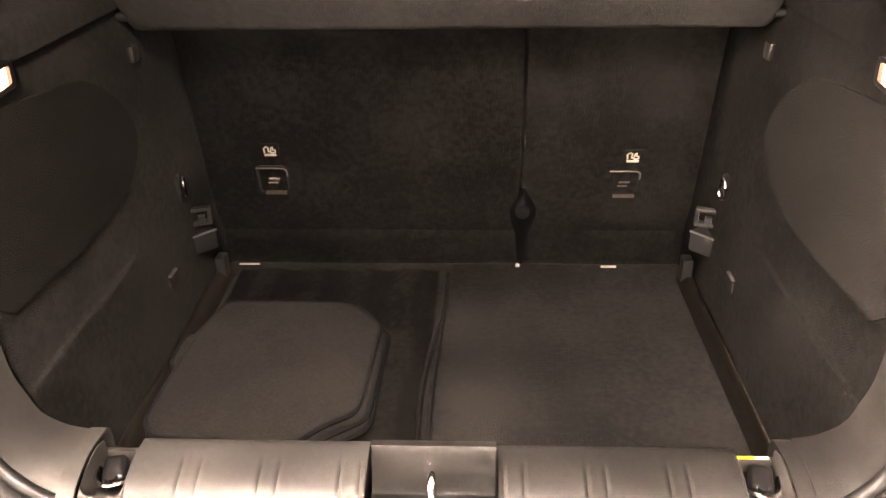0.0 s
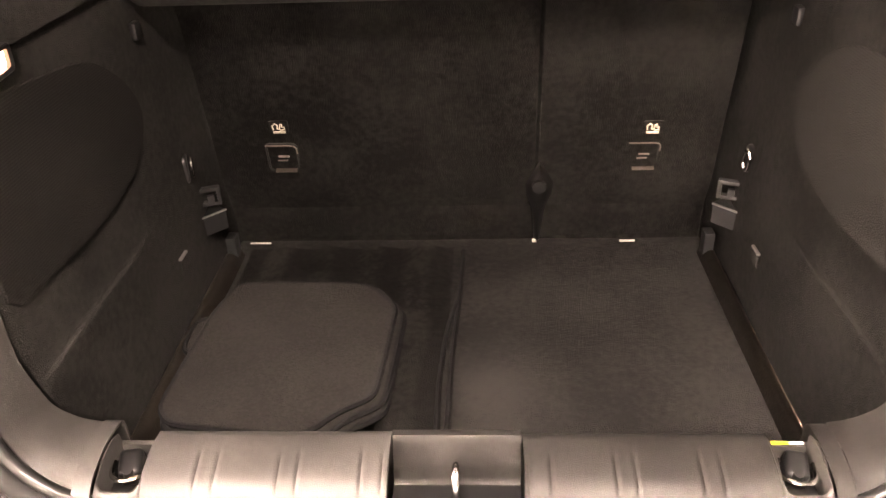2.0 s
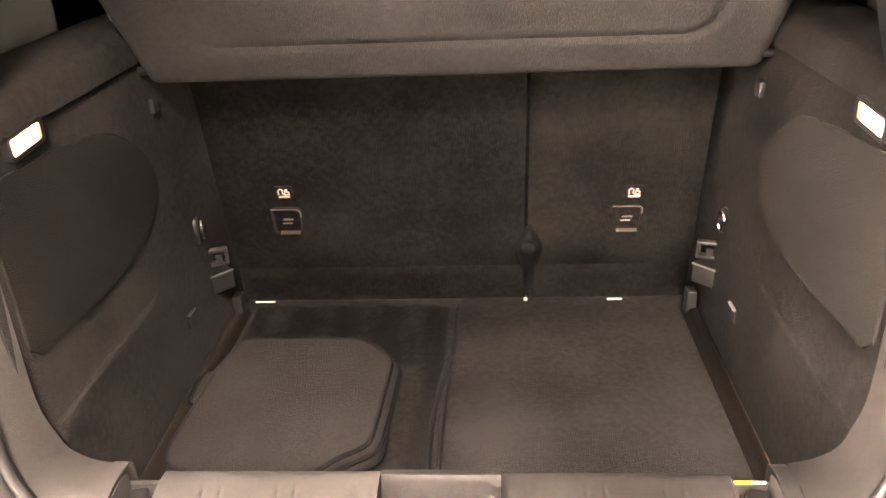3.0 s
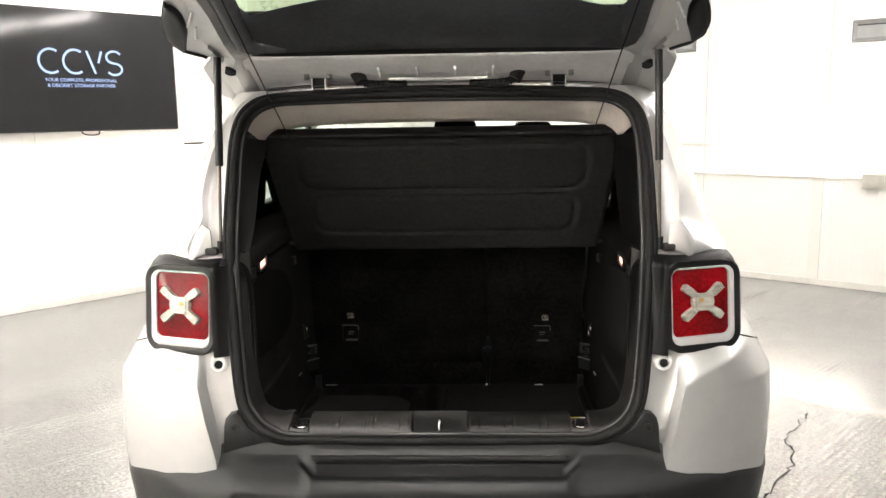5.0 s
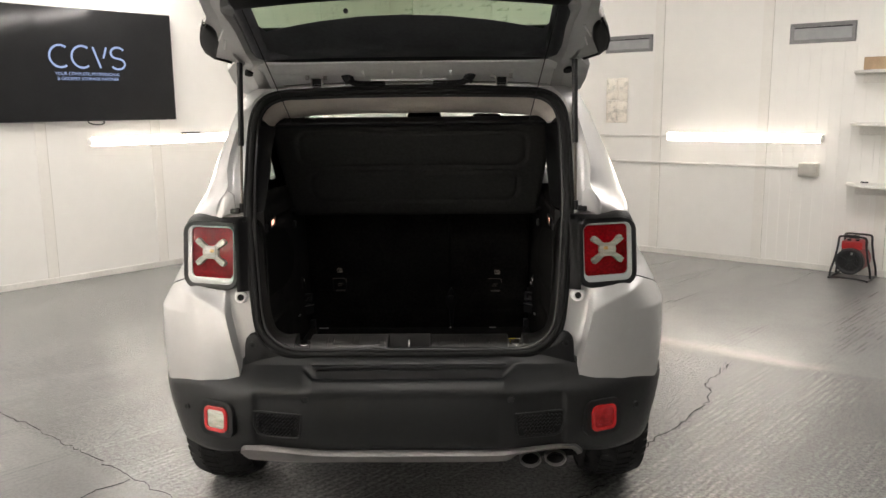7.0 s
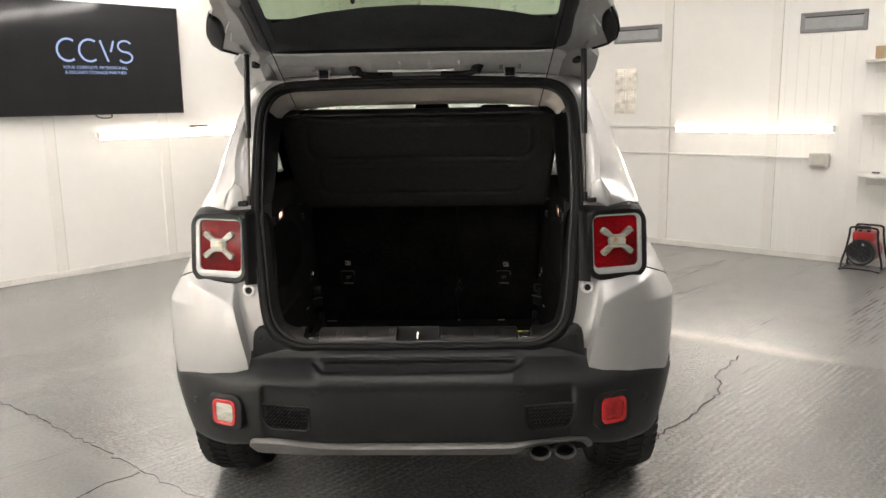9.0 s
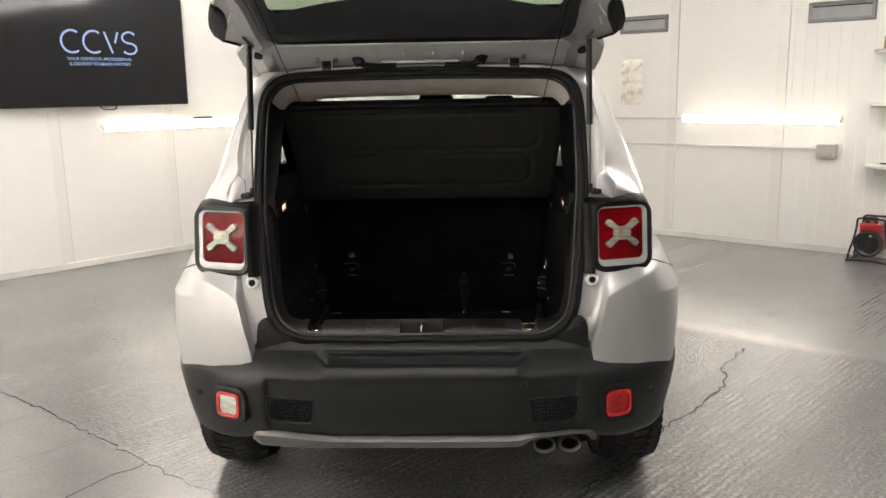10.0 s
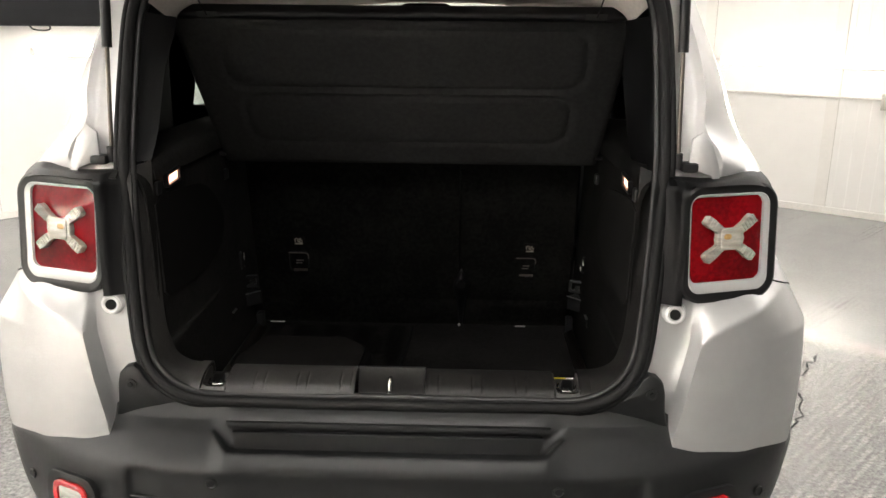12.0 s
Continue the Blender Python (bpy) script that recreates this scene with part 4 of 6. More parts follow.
def well_frame(s):
    """Rim of the recess, rounded in front and open to the back."""
    inner, outer = [], []
    x0, x1, y0, y1, r = 0.3310, 0.3765, 0.1660, 0.239, 0.010
    for k in range(5):
        y = y1 - (y1 - y0 - r) * k / 4
        inner.append((x0, y))
        outer.append((0.3275, y))
    for k in range(1, 7):
        a = radians(180 + 90 * k / 6)
        inner.append((x0 + r + r * math.cos(a), y0 + r + r * math.sin(a)))
        outer.append((0.3275 + 0.013 * k / 6, 0.156))
    for k in range(0, 7):
        a = radians(270 + 90 * k / 6)
        inner.append((x1 - r + r * math.cos(a), y0 + r + r * math.sin(a)))
        outer.append((0.3665 + 0.013 * k / 6, 0.156))
    for k in range(1, 5):
        y = y0 + r + (y1 - y0 - r) * k / 4
        inner.append((x1, y))
        outer.append((0.3795, y))
    bm = bmesh.new()
    rings = []
    for mix, drop in ((0.0, 0.03), (0.0, 0.0015), (0.25, 0.0), (0.75, 0.0), (1.0, 0.0025), (1.0, 0.04)):
        ring = []
        for (ax, ay), (bx, by) in zip(outer, inner):
            x, y = ax + (bx - ax) * mix, ay + (by - ay) * mix
            ring.append(bm.verts.new((s * x, y, sill_z(y) - 0.001 - drop)))
        rings.append(ring)
    for a, b in zip(rings, rings[1:] + rings[:1]):
        for j in range(len(inner) - 1):
            bm.faces.new((a[j], a[j + 1], b[j + 1], b[j]))
    bm.faces.new([ring[0] for ring in rings])
    bm.faces.new([ring[-1] for ring in rings])
    return tidy(bm)


for s, _ in SIDES:
    part("sill_plate", sill_plate(s, 0.0705, 0.327), TRIM, car, "grained black plastic loading sill cover with ribs")
    end_line = [(y, z - 0.001) for y, z in SILL[:-1]] + [(0.250, 0.741), (0.258, 0.736), (0.260, 0.72), (0.261, 0.66), (0.262, 0.60)]
    end = part("sill_end", skin([[(x, y, z) for y, z in end_line] for x in (0.3798, 0.386, 0.393, 0.3997)], 34, 6, 0.003, s), TRIM, car)
    well = part("tie_down_well", box(min(s * 0.329, s * 0.379), max(s * 0.329, s * 0.379), 0.158, 0.244, 0.690, 0.700, 0.002), SMOOTH, car, "glossy black recess for lashing eye")
    part("well_frame", well_frame(s), TRIM, well, "moulded rim of recess")
    part("rear_wall", box(min(s * 0.327, s * 0.3805), max(s * 0.327, s * 0.3805), 0.2375, 0.2450, 0.56, 0.7235, 0.002), TRIM, well)
    lever_m = Matrix.Translation((s * 0.3565, 0.2080, 0.7150)) @ pose(0, 0, 0, 12, 0, -s * 12)
    lever = part("lever", box(-0.0125, 0.0125, -0.012, 0.022, -0.016, 0.011, 0.007, lever_m, segments=3), SMOOTH, well, "glossy black folding lever")
    part("lever_boss", cylinder(tuple(lever_m @ Vector((0, -0.010, 0.000))), tuple(lever_m @ Vector((0, -0.010, 0.0135))), 0.0065, 16, 0.0052), SMOOTH, lever)
    arc = [(-0.0185, 0.012, 0.002), (-0.0185, -0.006, 0.006), (-0.0120, -0.0165, 0.009), (0.0, -0.0200, 0.0100), (0.0120, -0.0165, 0.009), (0.0185, -0.006, 0.006), (0.0185, 0.012, 0.002)]
    part("lashing_eye", tube(spline([tuple(lever_m @ Vector(p)) for p in arc], 24), 0.0030, 8), CHROME, well, "chrome lashing eye")

tray = part("latch_tray", box(-0.0695, 0.0695, 0.150, 0.222, 0.686, 0.694, 0.002), SMOOTH, car, "black recess with steel latch loop")
part("tray_back", skin([[(x, 0.239, 0.745), (x, 0.230, 0.7468), (x, 0.224, 0.744), (x, 0.211, 0.700), (x, 0.205, 0.6945)] for x in (-0.0695, 0.0, 0.0695)], 16, 5, 0.002), TRIM, tray)
for x in (-0.069, 0.069):
    part("tray_side", skin([[(x, y, 0.690), (x, y, z)] for y, z in ((0.156, 0.722), (0.17, 0.737), (0.19, 0.744), (0.215, 0.7475), (0.238, 0.746))], 4, 10, 0.003), TRIM, tray)
part("latch_loop", tube(spline([(0.0, 0.209, 0.712), (0.0, 0.200, 0.733), (0.0, 0.188, 0.741), (0.0, 0.176, 0.736), (0.0, 0.171, 0.715), (0.0, 0.170, 0.694)], 22), 0.0048, 10), CHROME, tray, "bright steel latch loop")
part("latch_plate", box(-0.020, 0.020, 0.162, 0.184, 0.694, 0.698, 0.002), SMOOTH, tray)

# ---- rear seats ----
def seat_y(z):
    return 0.990 - (z - 0.547) * 0.212


def seat_back(x0, x1):
    rows = []
    for k in range(9):
        z = 0.545 + k * 0.075
        y = seat_y(z) + (0.010 if 1 <= k <= 1 else 0)
        e = 0.012
        rows.append([(x0, y + 0.02, z), (x0 + e * 0.4, y + 0.004, z), (x0 + e * 2, y, z), ((x0 + x1) / 2, y - 0.003, z), (x1 - e * 2, y, z), (x1 - e * 0.4, y + 0.004, z), (x1, y + 0.02, z)])
    return skin(rows, 25, 41, 0.03)


rear_seat = part("rear_seat", seat_back(-0.462, 0.1255), SEAT_FELT, car, "split rear seat back in black felt")
part("seat_back", seat_back(0.1285, 0.462), SEAT_FELT, rear_seat)
part("base_flap", skin([[(x, 0.998, 0.545), (x, 0.984, 0.575), (x, seat_y(0.615) - 0.002, 0.615), (x, seat_y(0.64) + 0.004, 0.640)] for x in (-0.455, -0.2, 0.1, 0.44)], 12, 9, 0.004), LINING, rear_seat, "felt flap over seat hinge")
for x, half, top in ((-0.285, 0.080, 1.425), (0.034, 0.068, 1.484), (0.285, 0.060, 1.474)):
    part("headrest", box(x - half, x + half, 0.86, 0.95, 1.22, top, 0.025, segments=4), SEAT, rear_seat)
part("cushion", box(-0.62, 0.62, 1.02, 1.52, 0.40, 0.62, 0.06, segments=3), SEAT, rear_seat)
for x in (-0.36, 0.36):
    front = part("front_seat", box(x - 0.25, x + 0.25, 2.02, 2.16, 0.55, 1.20, 0.05, segments=3), SEAT, car)
    part("headrest", box(x - 0.13, x + 0.13, 2.06, 2.15, 1.20, 1.355, 0.04, segments=4), SEAT, front)
    part("cushion", box(x - 0.26, x + 0.26, 2.16, 2.65, 0.40, 0.62, 0.06, segments=3), SEAT, front)


def child_anchor(x, z, sign_x, sign_z):
    """Recessed child seat anchor with the printed sign above it."""
    tilt = Vector((0, -0.212, 1)).normalized()
    m = basis((x, seat_y(z) - 0.004, z), (1, 0, 0), tilt)
    cup = part("child_seat_anchor", add_frame(bmesh.new(), rounded(0.060, 0.064, 0.010), rounded(0.052, 0.056, 0.008), m, 0.020, -0.002), UNDER, rear_seat, "black recessed child seat anchor")
    part("cup_back", prism(rounded(0.054, 0.058, 0.006), m @ pose(0, 0, -0.012), 0.006), UNDER, cup)
    part("anchor_bar", tube([m @ Vector((-0.008, 0.002, -0.002)), m @ Vector((0.012, 0.002, -0.002))], 0.0022, 8), ROD, cup)
    part("anchor_bar", tube([m @ Vector((-0.010, -0.006, 0.000)), m @ Vector((0.008, -0.006, 0.000))], 0.0014, 8), ROD, cup)
    part("lower_lip", skin([[m @ Vector((x, -0.024, -0.006)), m @ Vector((x, -0.0265, 0.003)), m @ Vector((x, -0.0290, 0.006)), m @ Vector((x, -0.0310, 0.002))] for x in (-0.017, 0.0, 0.023)], 10, 5, 0.001), ROD, cup, "grey lower lip")
    hood = [(-0.028, 0.029, 0.003), (-0.012, 0.0300, 0.005), (0.012, 0.0300, 0.005), (0.024, 0.0285, 0.005), (0.0285, 0.022, 0.003), (0.0285, 0.010, 0.001)]
    part("hood", tube(spline([tuple(m @ Vector(p)) for p in hood], 30), 0.0013, 8), ROD, cup, "grey hood edge")
    sign = basis((sign_x, seat_y(sign_z) - 0.0085, sign_z), (1, 0, 0), tilt)
    tag = part("printed_sign", prism(rounded(0.034, 0.028, 0.003), sign, 0.002), LINING, rear_seat)
    bm = bmesh.new()
    hook = [(-0.010, -0.004), (-0.011, 0.004), (-0.006, 0.009), (-0.002, 0.006), (-0.003, -0.002), (0.001, -0.003), (0.003, 0.006), (0.006, 0.008), (0.006, 0.001), (0.010, 0.002), (0.010, -0.004), (0.002, -0.005)]
    add_tube(bm, [sign @ Vector((a, b, 0.001)) for a, b in hook], 0.0014, 5)
    add_box(bm, -0.011, 0.011, -0.0115, -0.0075, 0.0, 0.0012, 0, sign)
    part("pictogram", bm, ICON, tag, "pale printed child seat symbol")


child_anchor(-0.338, 0.761, -0.333, 0.828)
child_anchor(0.322, 0.755, 0.332, 0.815)

# belt stalk in the split, tags at the seat's foot
stalk = part("belt_stalk", skin([[(0.137 + w * a, seat_y(z) - d - 0.010 * (1 - a * a), z) for a in (-1, -0.6, 0, 0.6, 1)] for z, w, d in ((0.560, 0.006, 0.004), (0.60, 0.009, 0.006), (0.640, 0.013, 0.009), (0.668, 0.021, 0.013), (0.688, 0.025, 0.015), (0.706, 0.023, 0.014), (0.724, 0.013, 0.010), (0.745, 0.001, 0.002))], 12, 26, 0.003), SMOOTH, rear_seat, "glossy black belt strap and buckle")
part("buckle_end", cylinder((0.1355, seat_y(0.700) - 0.030, 0.699), (0.1355, seat_y(0.700) - 0.016, 0.701), 0.013, 16), SMOOTH, stalk)
part("stitched_end", box(0.128, 0.136, seat_y(0.56) - 0.014, seat_y(0.56) - 0.010, 0.556, 0.563, 0.001), PAPER, stalk)
part("care_tag", box(0.300, 0.330, 0.972, 0.975, 0.5565, 0.5600, 0.0008), PAPER, rear_seat, "small white sewn tag")
part("care_tag", box(-0.440, -0.398, 0.976, 0.979, 0.5565, 0.5592, 0.0008), PAPER, rear_seat, "small white sewn tag")

for s, _ in SIDES:
    gm = basis((s * 0.462, 0.848, 0.674), (0.69, -0.73 * s, 0), (0, 0, 1))
    guide = part("seat_latch", box(-0.034, 0.034, -0.022, 0.018, -0.035, 0.0, 0.004, gm), PLASTIC, car, "grey plastic seat latch bracket")
    part("edge", box(-0.034, 0.034, 0.0155, 0.0185, -0.001, 0.0025, 0.0008, gm), STEEL, guide)
    m = basis((s * 0.460, 0.858, 0.7225), (0.93, -0.36 * s, 0), (0, 0, 1))
    part("bracket", add_frame(bmesh.new(), rounded(0.042, 0.034, 0.003), rounded(0.028, 0.021, 0.002), m, 0.012, 0.002), PLASTIC, guide)
    part("bracket_tongue", box(-0.003, 0.009, -0.012, 0.002, -0.008, 0.001, 0.001, m), PLASTIC, guide)
    part("foot", box(min(s * 0.443, s * 0.463), max(s * 0.443, s * 0.463), 0.900, 0.930, 0.556, 0.612, 0.004), PLASTIC, guide, "grey plastic seat foot cover")
    m = basis((s * 0.4735, 0.826, 0.795), (0.30 * s, 0.95, 0) if s < 0 else (0.30, -0.95, 0), (0, 0, 1))
    loop = part("lashing_ring_mount", prism(rounded(0.030, 0.050, 0.010), m, 0.012, 0.003), PLASTIC, car, "plastic mount with steel lashing ring")
    part("lashing_ring", tube([m @ Vector((0.008 * math.cos(a) , 0.017 * math.sin(a), 0.006)) for a in [2 * math.pi * k / 20 for k in range(20)]], 0.0032, 8, closed=True), CHROME, loop, "steel lashing ring")
    m = basis((s * 0.484, 0.392, 1.109), (0, 1, 0.06) if s < 0 else (0, -1, -0.06), (-0.05 * s, 0, 1))
    lamp = part("boot_lamp", add_frame(bmesh.new(), rounded(0.080, 0.032, 0.006), rounded(0.066, 0.021, 0.004), m, 0.008, 0.003), SMOOTH, car, "lit warm white boot lamp")
    part("lens", prism(rounded(0.066, 0.021, 0.004), m @ pose(0, 0, -0.003), 0.004, 0.001), BOOT_LAMP, lamp, "glowing warm lens")
    part("switch", box(s * 0.489 - 0.004, s * 0.489 + 0.004, 0.302, 0.326, 1.085, 1.113, 0.004), SMOOTH, lamp)
    part("bag_hook", box(s * 0.484 - 0.006, s * 0.484 + 0.006, 0.75, 0.775, 1.035, 1.062, 0.005), SMOOTH, car)

# ---- parcel shelf, folded up ----
SHELF_A, SHELF_B = Vector((0, 0.765, 1.078)), Vector((0, 0.50, 1.443))
SHELF_D = (SHELF_B - SHELF_A).normalized()
SHELF_N = Vector((0, -SHELF_D.z, SHELF_D.y)) * 1.0
SHELF_L = (SHELF_B - SHELF_A).length


def on_shelf(x, v, n=0.0):
    """A place on the shelf's underside: v along it from the seat side, n out of it."""
    return Vector((x, 0, 0)) + SHELF_A + SHELF_D * v + SHELF_N * n


def shelf_half(v):
    return 0.481 + 0.027 * min(1, v / SHELF_L)


def shelf_skin():
    nv, nx = 60, 121
    rows = []
    for i in range(nv):
        v = SHELF_L * i / (nv - 1)
        row = []
        for j in range(nx):
            a = -1 + 2 * j / (nx - 1)
            x = a * shelf_half(v)
            groove = 0.0
            for v0, v1, w in ((0.078, 0.226, 0.395), (0.250, 0.415, 0.415)):
                dx = abs(x) - (w - 0.0)
                dv = max(v0 - v, v - v1)
                r = 0.05
                q = math.hypot(max(dx + r, 0), max(dv + r, 0)) + min(max(dx + r, dv + r), 0) - r
                groove -= 0.0060 * math.exp(-(q / 0.007) ** 2)
                groove -= 0.001 * (1 if q < 0 else 0)
            edge = -0.008 * math.exp(-((1 - abs(a)) * shelf_half(v) / 0.006) ** 2) - 0.006 * math.exp(-(v / 0.006) ** 2)
            row.append(on_shelf(x, v, groove + edge))
        rows.append(row)
    return skin(rows, 0, 0, 0.016, soft=False)


shelf = thing("parcel_shelf", tuple(SHELF_A), "black felt parcel shelf tilted up behind rear seats", "parcel shelf")
part("board", tidy(shelf_skin()), SHELF_FELT, shelf, "dark felt board with pressed grooves")
part("front_lip", skin([[on_shelf(x, SHELF_L - 0.004, 0.004), on_shelf(x, SHELF_L + 0.008, 0.010), on_shelf(x, SHELF_L + 0.016, 0.002), on_shelf(x, SHELF_L + 0.017, -0.02)] for x in (-0.505, -0.25, 0, 0.25, 0.505)], 12, 21, 0.004), SMOOTH, shelf)
for s, _ in SIDES:
    a, b = sorted((s * 0.395, s * 0.440))
    bm = bmesh.new()
    corners = [on_shelf(a, SHELF_L + 0.004, 0.011), on_shelf(b, SHELF_L + 0.004, 0.011), on_shelf(b, SHELF_L + 0.018, 0.008), on_shelf(a, SHELF_L + 0.018, 0.008)]
    bm.faces.new([bm.verts.new(c) for c in corners])
    bmesh.ops.solidify(bm, geom=bm.faces[:], thickness=0.005)
    part("clip", bm, TRIM, shelf)
    part("pivot_pin", cylinder(on_shelf(s * 0.476, 0.03, -0.006), on_shelf(s * 0.492, 0.03, -0.006), 0.007, 12), SMOOTH, shelf)
    hook = on_shelf(s * 0.418, SHELF_L + 0.012, 0.012)
    top = Vector((s * 0.462, 0.44, 1.595)) + Vector((0, -math.cos(radians(27)), math.sin(radians(27)))) * 0.45 + Vector((0, -0.01, -0.012))
    part("cord", tube([hook, hook.lerp(top, 0.5), top], 0.0016, 5), RUBBER, shelf, "thin black lifting cord")

# ---- rear bumper ----
# columns from the middle outwards: x, then (y, z): top edge, riser's foot, shoulder edge, crease, face, lower lip
BUMPER = [
    (0.000, (0.152, 0.697), (0.120, 0.677), (0.050, 0.637), (0.030, 0.610), (0.034, 0.596), (0.032, 0.52), (0.044, 0.45), (0.064, 0.405), (0.10, 0.385)),
    (0.150, (0.152, 0.697), (0.120, 0.677), (0.050, 0.637), (0.030, 0.610), (0.034, 0.596), (0.032, 0.52), (0.044, 0.45), (0.064, 0.405), (0.10, 0.385)),
    (0.290, (0.153, 0.698), (0.122, 0.677), (0.052, 0.637), (0.033, 0.609), (0.037, 0.595), (0.035, 0.52), (0.046, 0.45), (0.066, 0.405), (0.10, 0.385)),
    (0.308, (0.153, 0.699), (0.125, 0.676), (0.055, 0.638), (0.035, 0.608), (0.039, 0.594), (0.037, 0.52), (0.048, 0.45), (0.068, 0.405), (0.10, 0.385)),
    (0.345, (0.154, 0.701), (0.136, 0.671), (0.104, 0.651), (0.040, 0.606), (0.044, 0.592), (0.041, 0.52), (0.051, 0.45), (0.071, 0.405), (0.11, 0.385)),
    (0.430, (0.160, 0.703), (0.142, 0.668), (0.116, 0.654), (0.054, 0.604), (0.058, 0.590), (0.055, 0.52), (0.064, 0.45), (0.084, 0.405), (0.12, 0.380)),
    (0.490, (0.166, 0.699), (0.148, 0.668), (0.128, 0.653), (0.064, 0.602), (0.074, 0.586), (0.071, 0.52), (0.080, 0.45), (0.098, 0.402), (0.13, 0.377)),
    (0.520, (0.170, 0.694), (0.152, 0.667), (0.134, 0.651), (0.074, 0.602), (0.068, 0.580), (0.066, 0.515), (0.078, 0.445), (0.102, 0.400), (0.14, 0.375)),
    (0.600, (0.180, 0.668), (0.160, 0.652), (0.146, 0.636), (0.104, 0.596), (0.096, 0.562), (0.094, 0.505), (0.108, 0.440), (0.132, 0.382), (0.16, 0.358)),
    (0.680, (0.195, 0.646), (0.172, 0.638), (0.157, 0.622), (0.136, 0.592), (0.130, 0.552), (0.130, 0.495), (0.144, 0.430), (0.166, 0.372), (0.19, 0.348)),
    (0.760, (0.232, 0.624), (0.206, 0.619), (0.192, 0.605), (0.184, 0.580), (0.182, 0.543), (0.184, 0.485), (0.196, 0.425), (0.216, 0.368), (0.24, 0.345)),
    (0.830, (0.272, 0.600), (0.256, 0.595), (0.248, 0.583), (0.245, 0.562), (0.246, 0.534), (0.249, 0.480), (0.261, 0.420), (0.280, 0.365), (0.30, 0.345)),
    (0.878, (0.348, 0.582), (0.341, 0.578), (0.336, 0.567), (0.334, 0.551), (0.335, 0.529), (0.338, 0.482), (0.348, 0.425), (0.356, 0.375), (0.36, 0.355)),
    (0.903, (0.450, 0.578), (0.448, 0.574), (0.447, 0.566), (0.446, 0.553), (0.446, 0.538), (0.444, 0.510), (0.436, 0.470), (0.418, 0.415), (0.41, 0.390)),
    (0.911, (0.520, 0.588), (0.520, 0.585), (0.518, 0.580), (0.516, 0.578), (0.508, 0.574), (0.496, 0.560), (0.474, 0.520), (0.448, 0.460), (0.43, 0.430)),
]
bumper = part("rear_bumper", bmesh.new(), PLASTIC, car, "matt black plastic rear bumper")


def bumper_profile(x, cols):
    """Down the bumper at one place: the step's well is let in between the shoulders, edges are eased."""
    p = [Vector((x, y, z)) for y, z in cols]
    well = 1 if x < 0.315 else 0
    line = [p[0], p[0].lerp(p[1], 0.5), p[1] + (p[0] - p[1]) * min(0.2, 0.004 / (p[0] - p[1]).length)]
    for f, dy, dz in ((0.05, -0.001, -0.012), (0.16, 0.006, -0.012), (0.22, 0.008, -0.040), (0.74, 0.0, -0.020), (0.80, 0.0, -0.002)):
        q = p[1].lerp(p[2], f)
        line.append(q + Vector((0, dy, dz)) * well)
    line.append(p[2] + (p[1] - p[2]) * min(0.2, 0.003 / (p[1] - p[2]).length))
    line.append(p[2] + (p[3] - p[2]) * min(0.2, 0.004 / (p[3] - p[2]).length))
    line.append(p[2].lerp(p[3], 0.5) + Vector((0, -0.001, 0.001)))
    line.append(p[3] + (p[2] - p[3]) * min(0.2, 0.007 / (p[2] - p[3]).length))
    line.append(p[3].lerp(p[4], 0.35))
    line.append(p[4])
    line += [tuple(q) for q in spline([p[4].lerp(p[5], 0.2), *p[5:]], 24)]
    out = []
    for q in line:
        q = Vector(q)
        lean = 0.046 * max(0, (0.60 - q.z) / 0.25) ** 1.2 * (x / 0.9) ** 6
        out.append(Vector((q.x - lean, q.y, q.z)))
    return out


def bumper_skin():
    half = [[Vector((x, y, z)) for y, z in cols] for x, *cols in BUMPER]
    outer = [spline(col, 49) for col in zip(*half[5:])]
    stations = half[:5] + [list(c) for c in zip(*outer)]
    right = [bumper_profile(c[0].x, [(p.y, p.z) for p in c]) for c in stations]
    rows = [[Vector((-p.x, p.y, p.z)) for p in r] for r in reversed(right[1:])] + right
    fine = []
    for line in zip(*rows):
        row = []
        for a, b in zip(line, line[1:]):
            row += [a.lerp(b, k / 8) for k in range(8)]
        row.append(line[-1])
        fine.append([row[0]] + [(p + q * 2 + r) / 4 for p, q, r in zip(row, row[1:], row[2:])] + [row[-1]])
    inner = [[p + Vector((0, 0.004, 0)) for p in line] for line in fine]
    return tidy(add_grid(bmesh.new(), fine + list(reversed(inner))))


bm = bumper_skin()
bmesh.ops.translate(bm, verts=bm.verts, vec=-BASE[car.name])
for f in bm.faces:
    f.smooth = True
bm.to_mesh(bumper.data)
bm.free()


def bumper_y(x, z):
    """The bumper face's depth at that place."""
    x = abs(x)
    for (xa, *a), (xb, *b) in zip(BUMPER, BUMPER[1:]):
        if x <= xb:
            f = (x - xa) / (xb - xa)
            line = [(p[0] + (q[0] - p[0]) * f, p[1] + (q[1] - p[1]) * f) for p, q in zip(a, b)]
            for (y0, z0), (y1, z1) in zip(line, line[1:]):
                if z1 <= z <= z0:
                    return y0 + (y1 - y0) * (z0 - z) / (z0 - z1)
    return 0.1


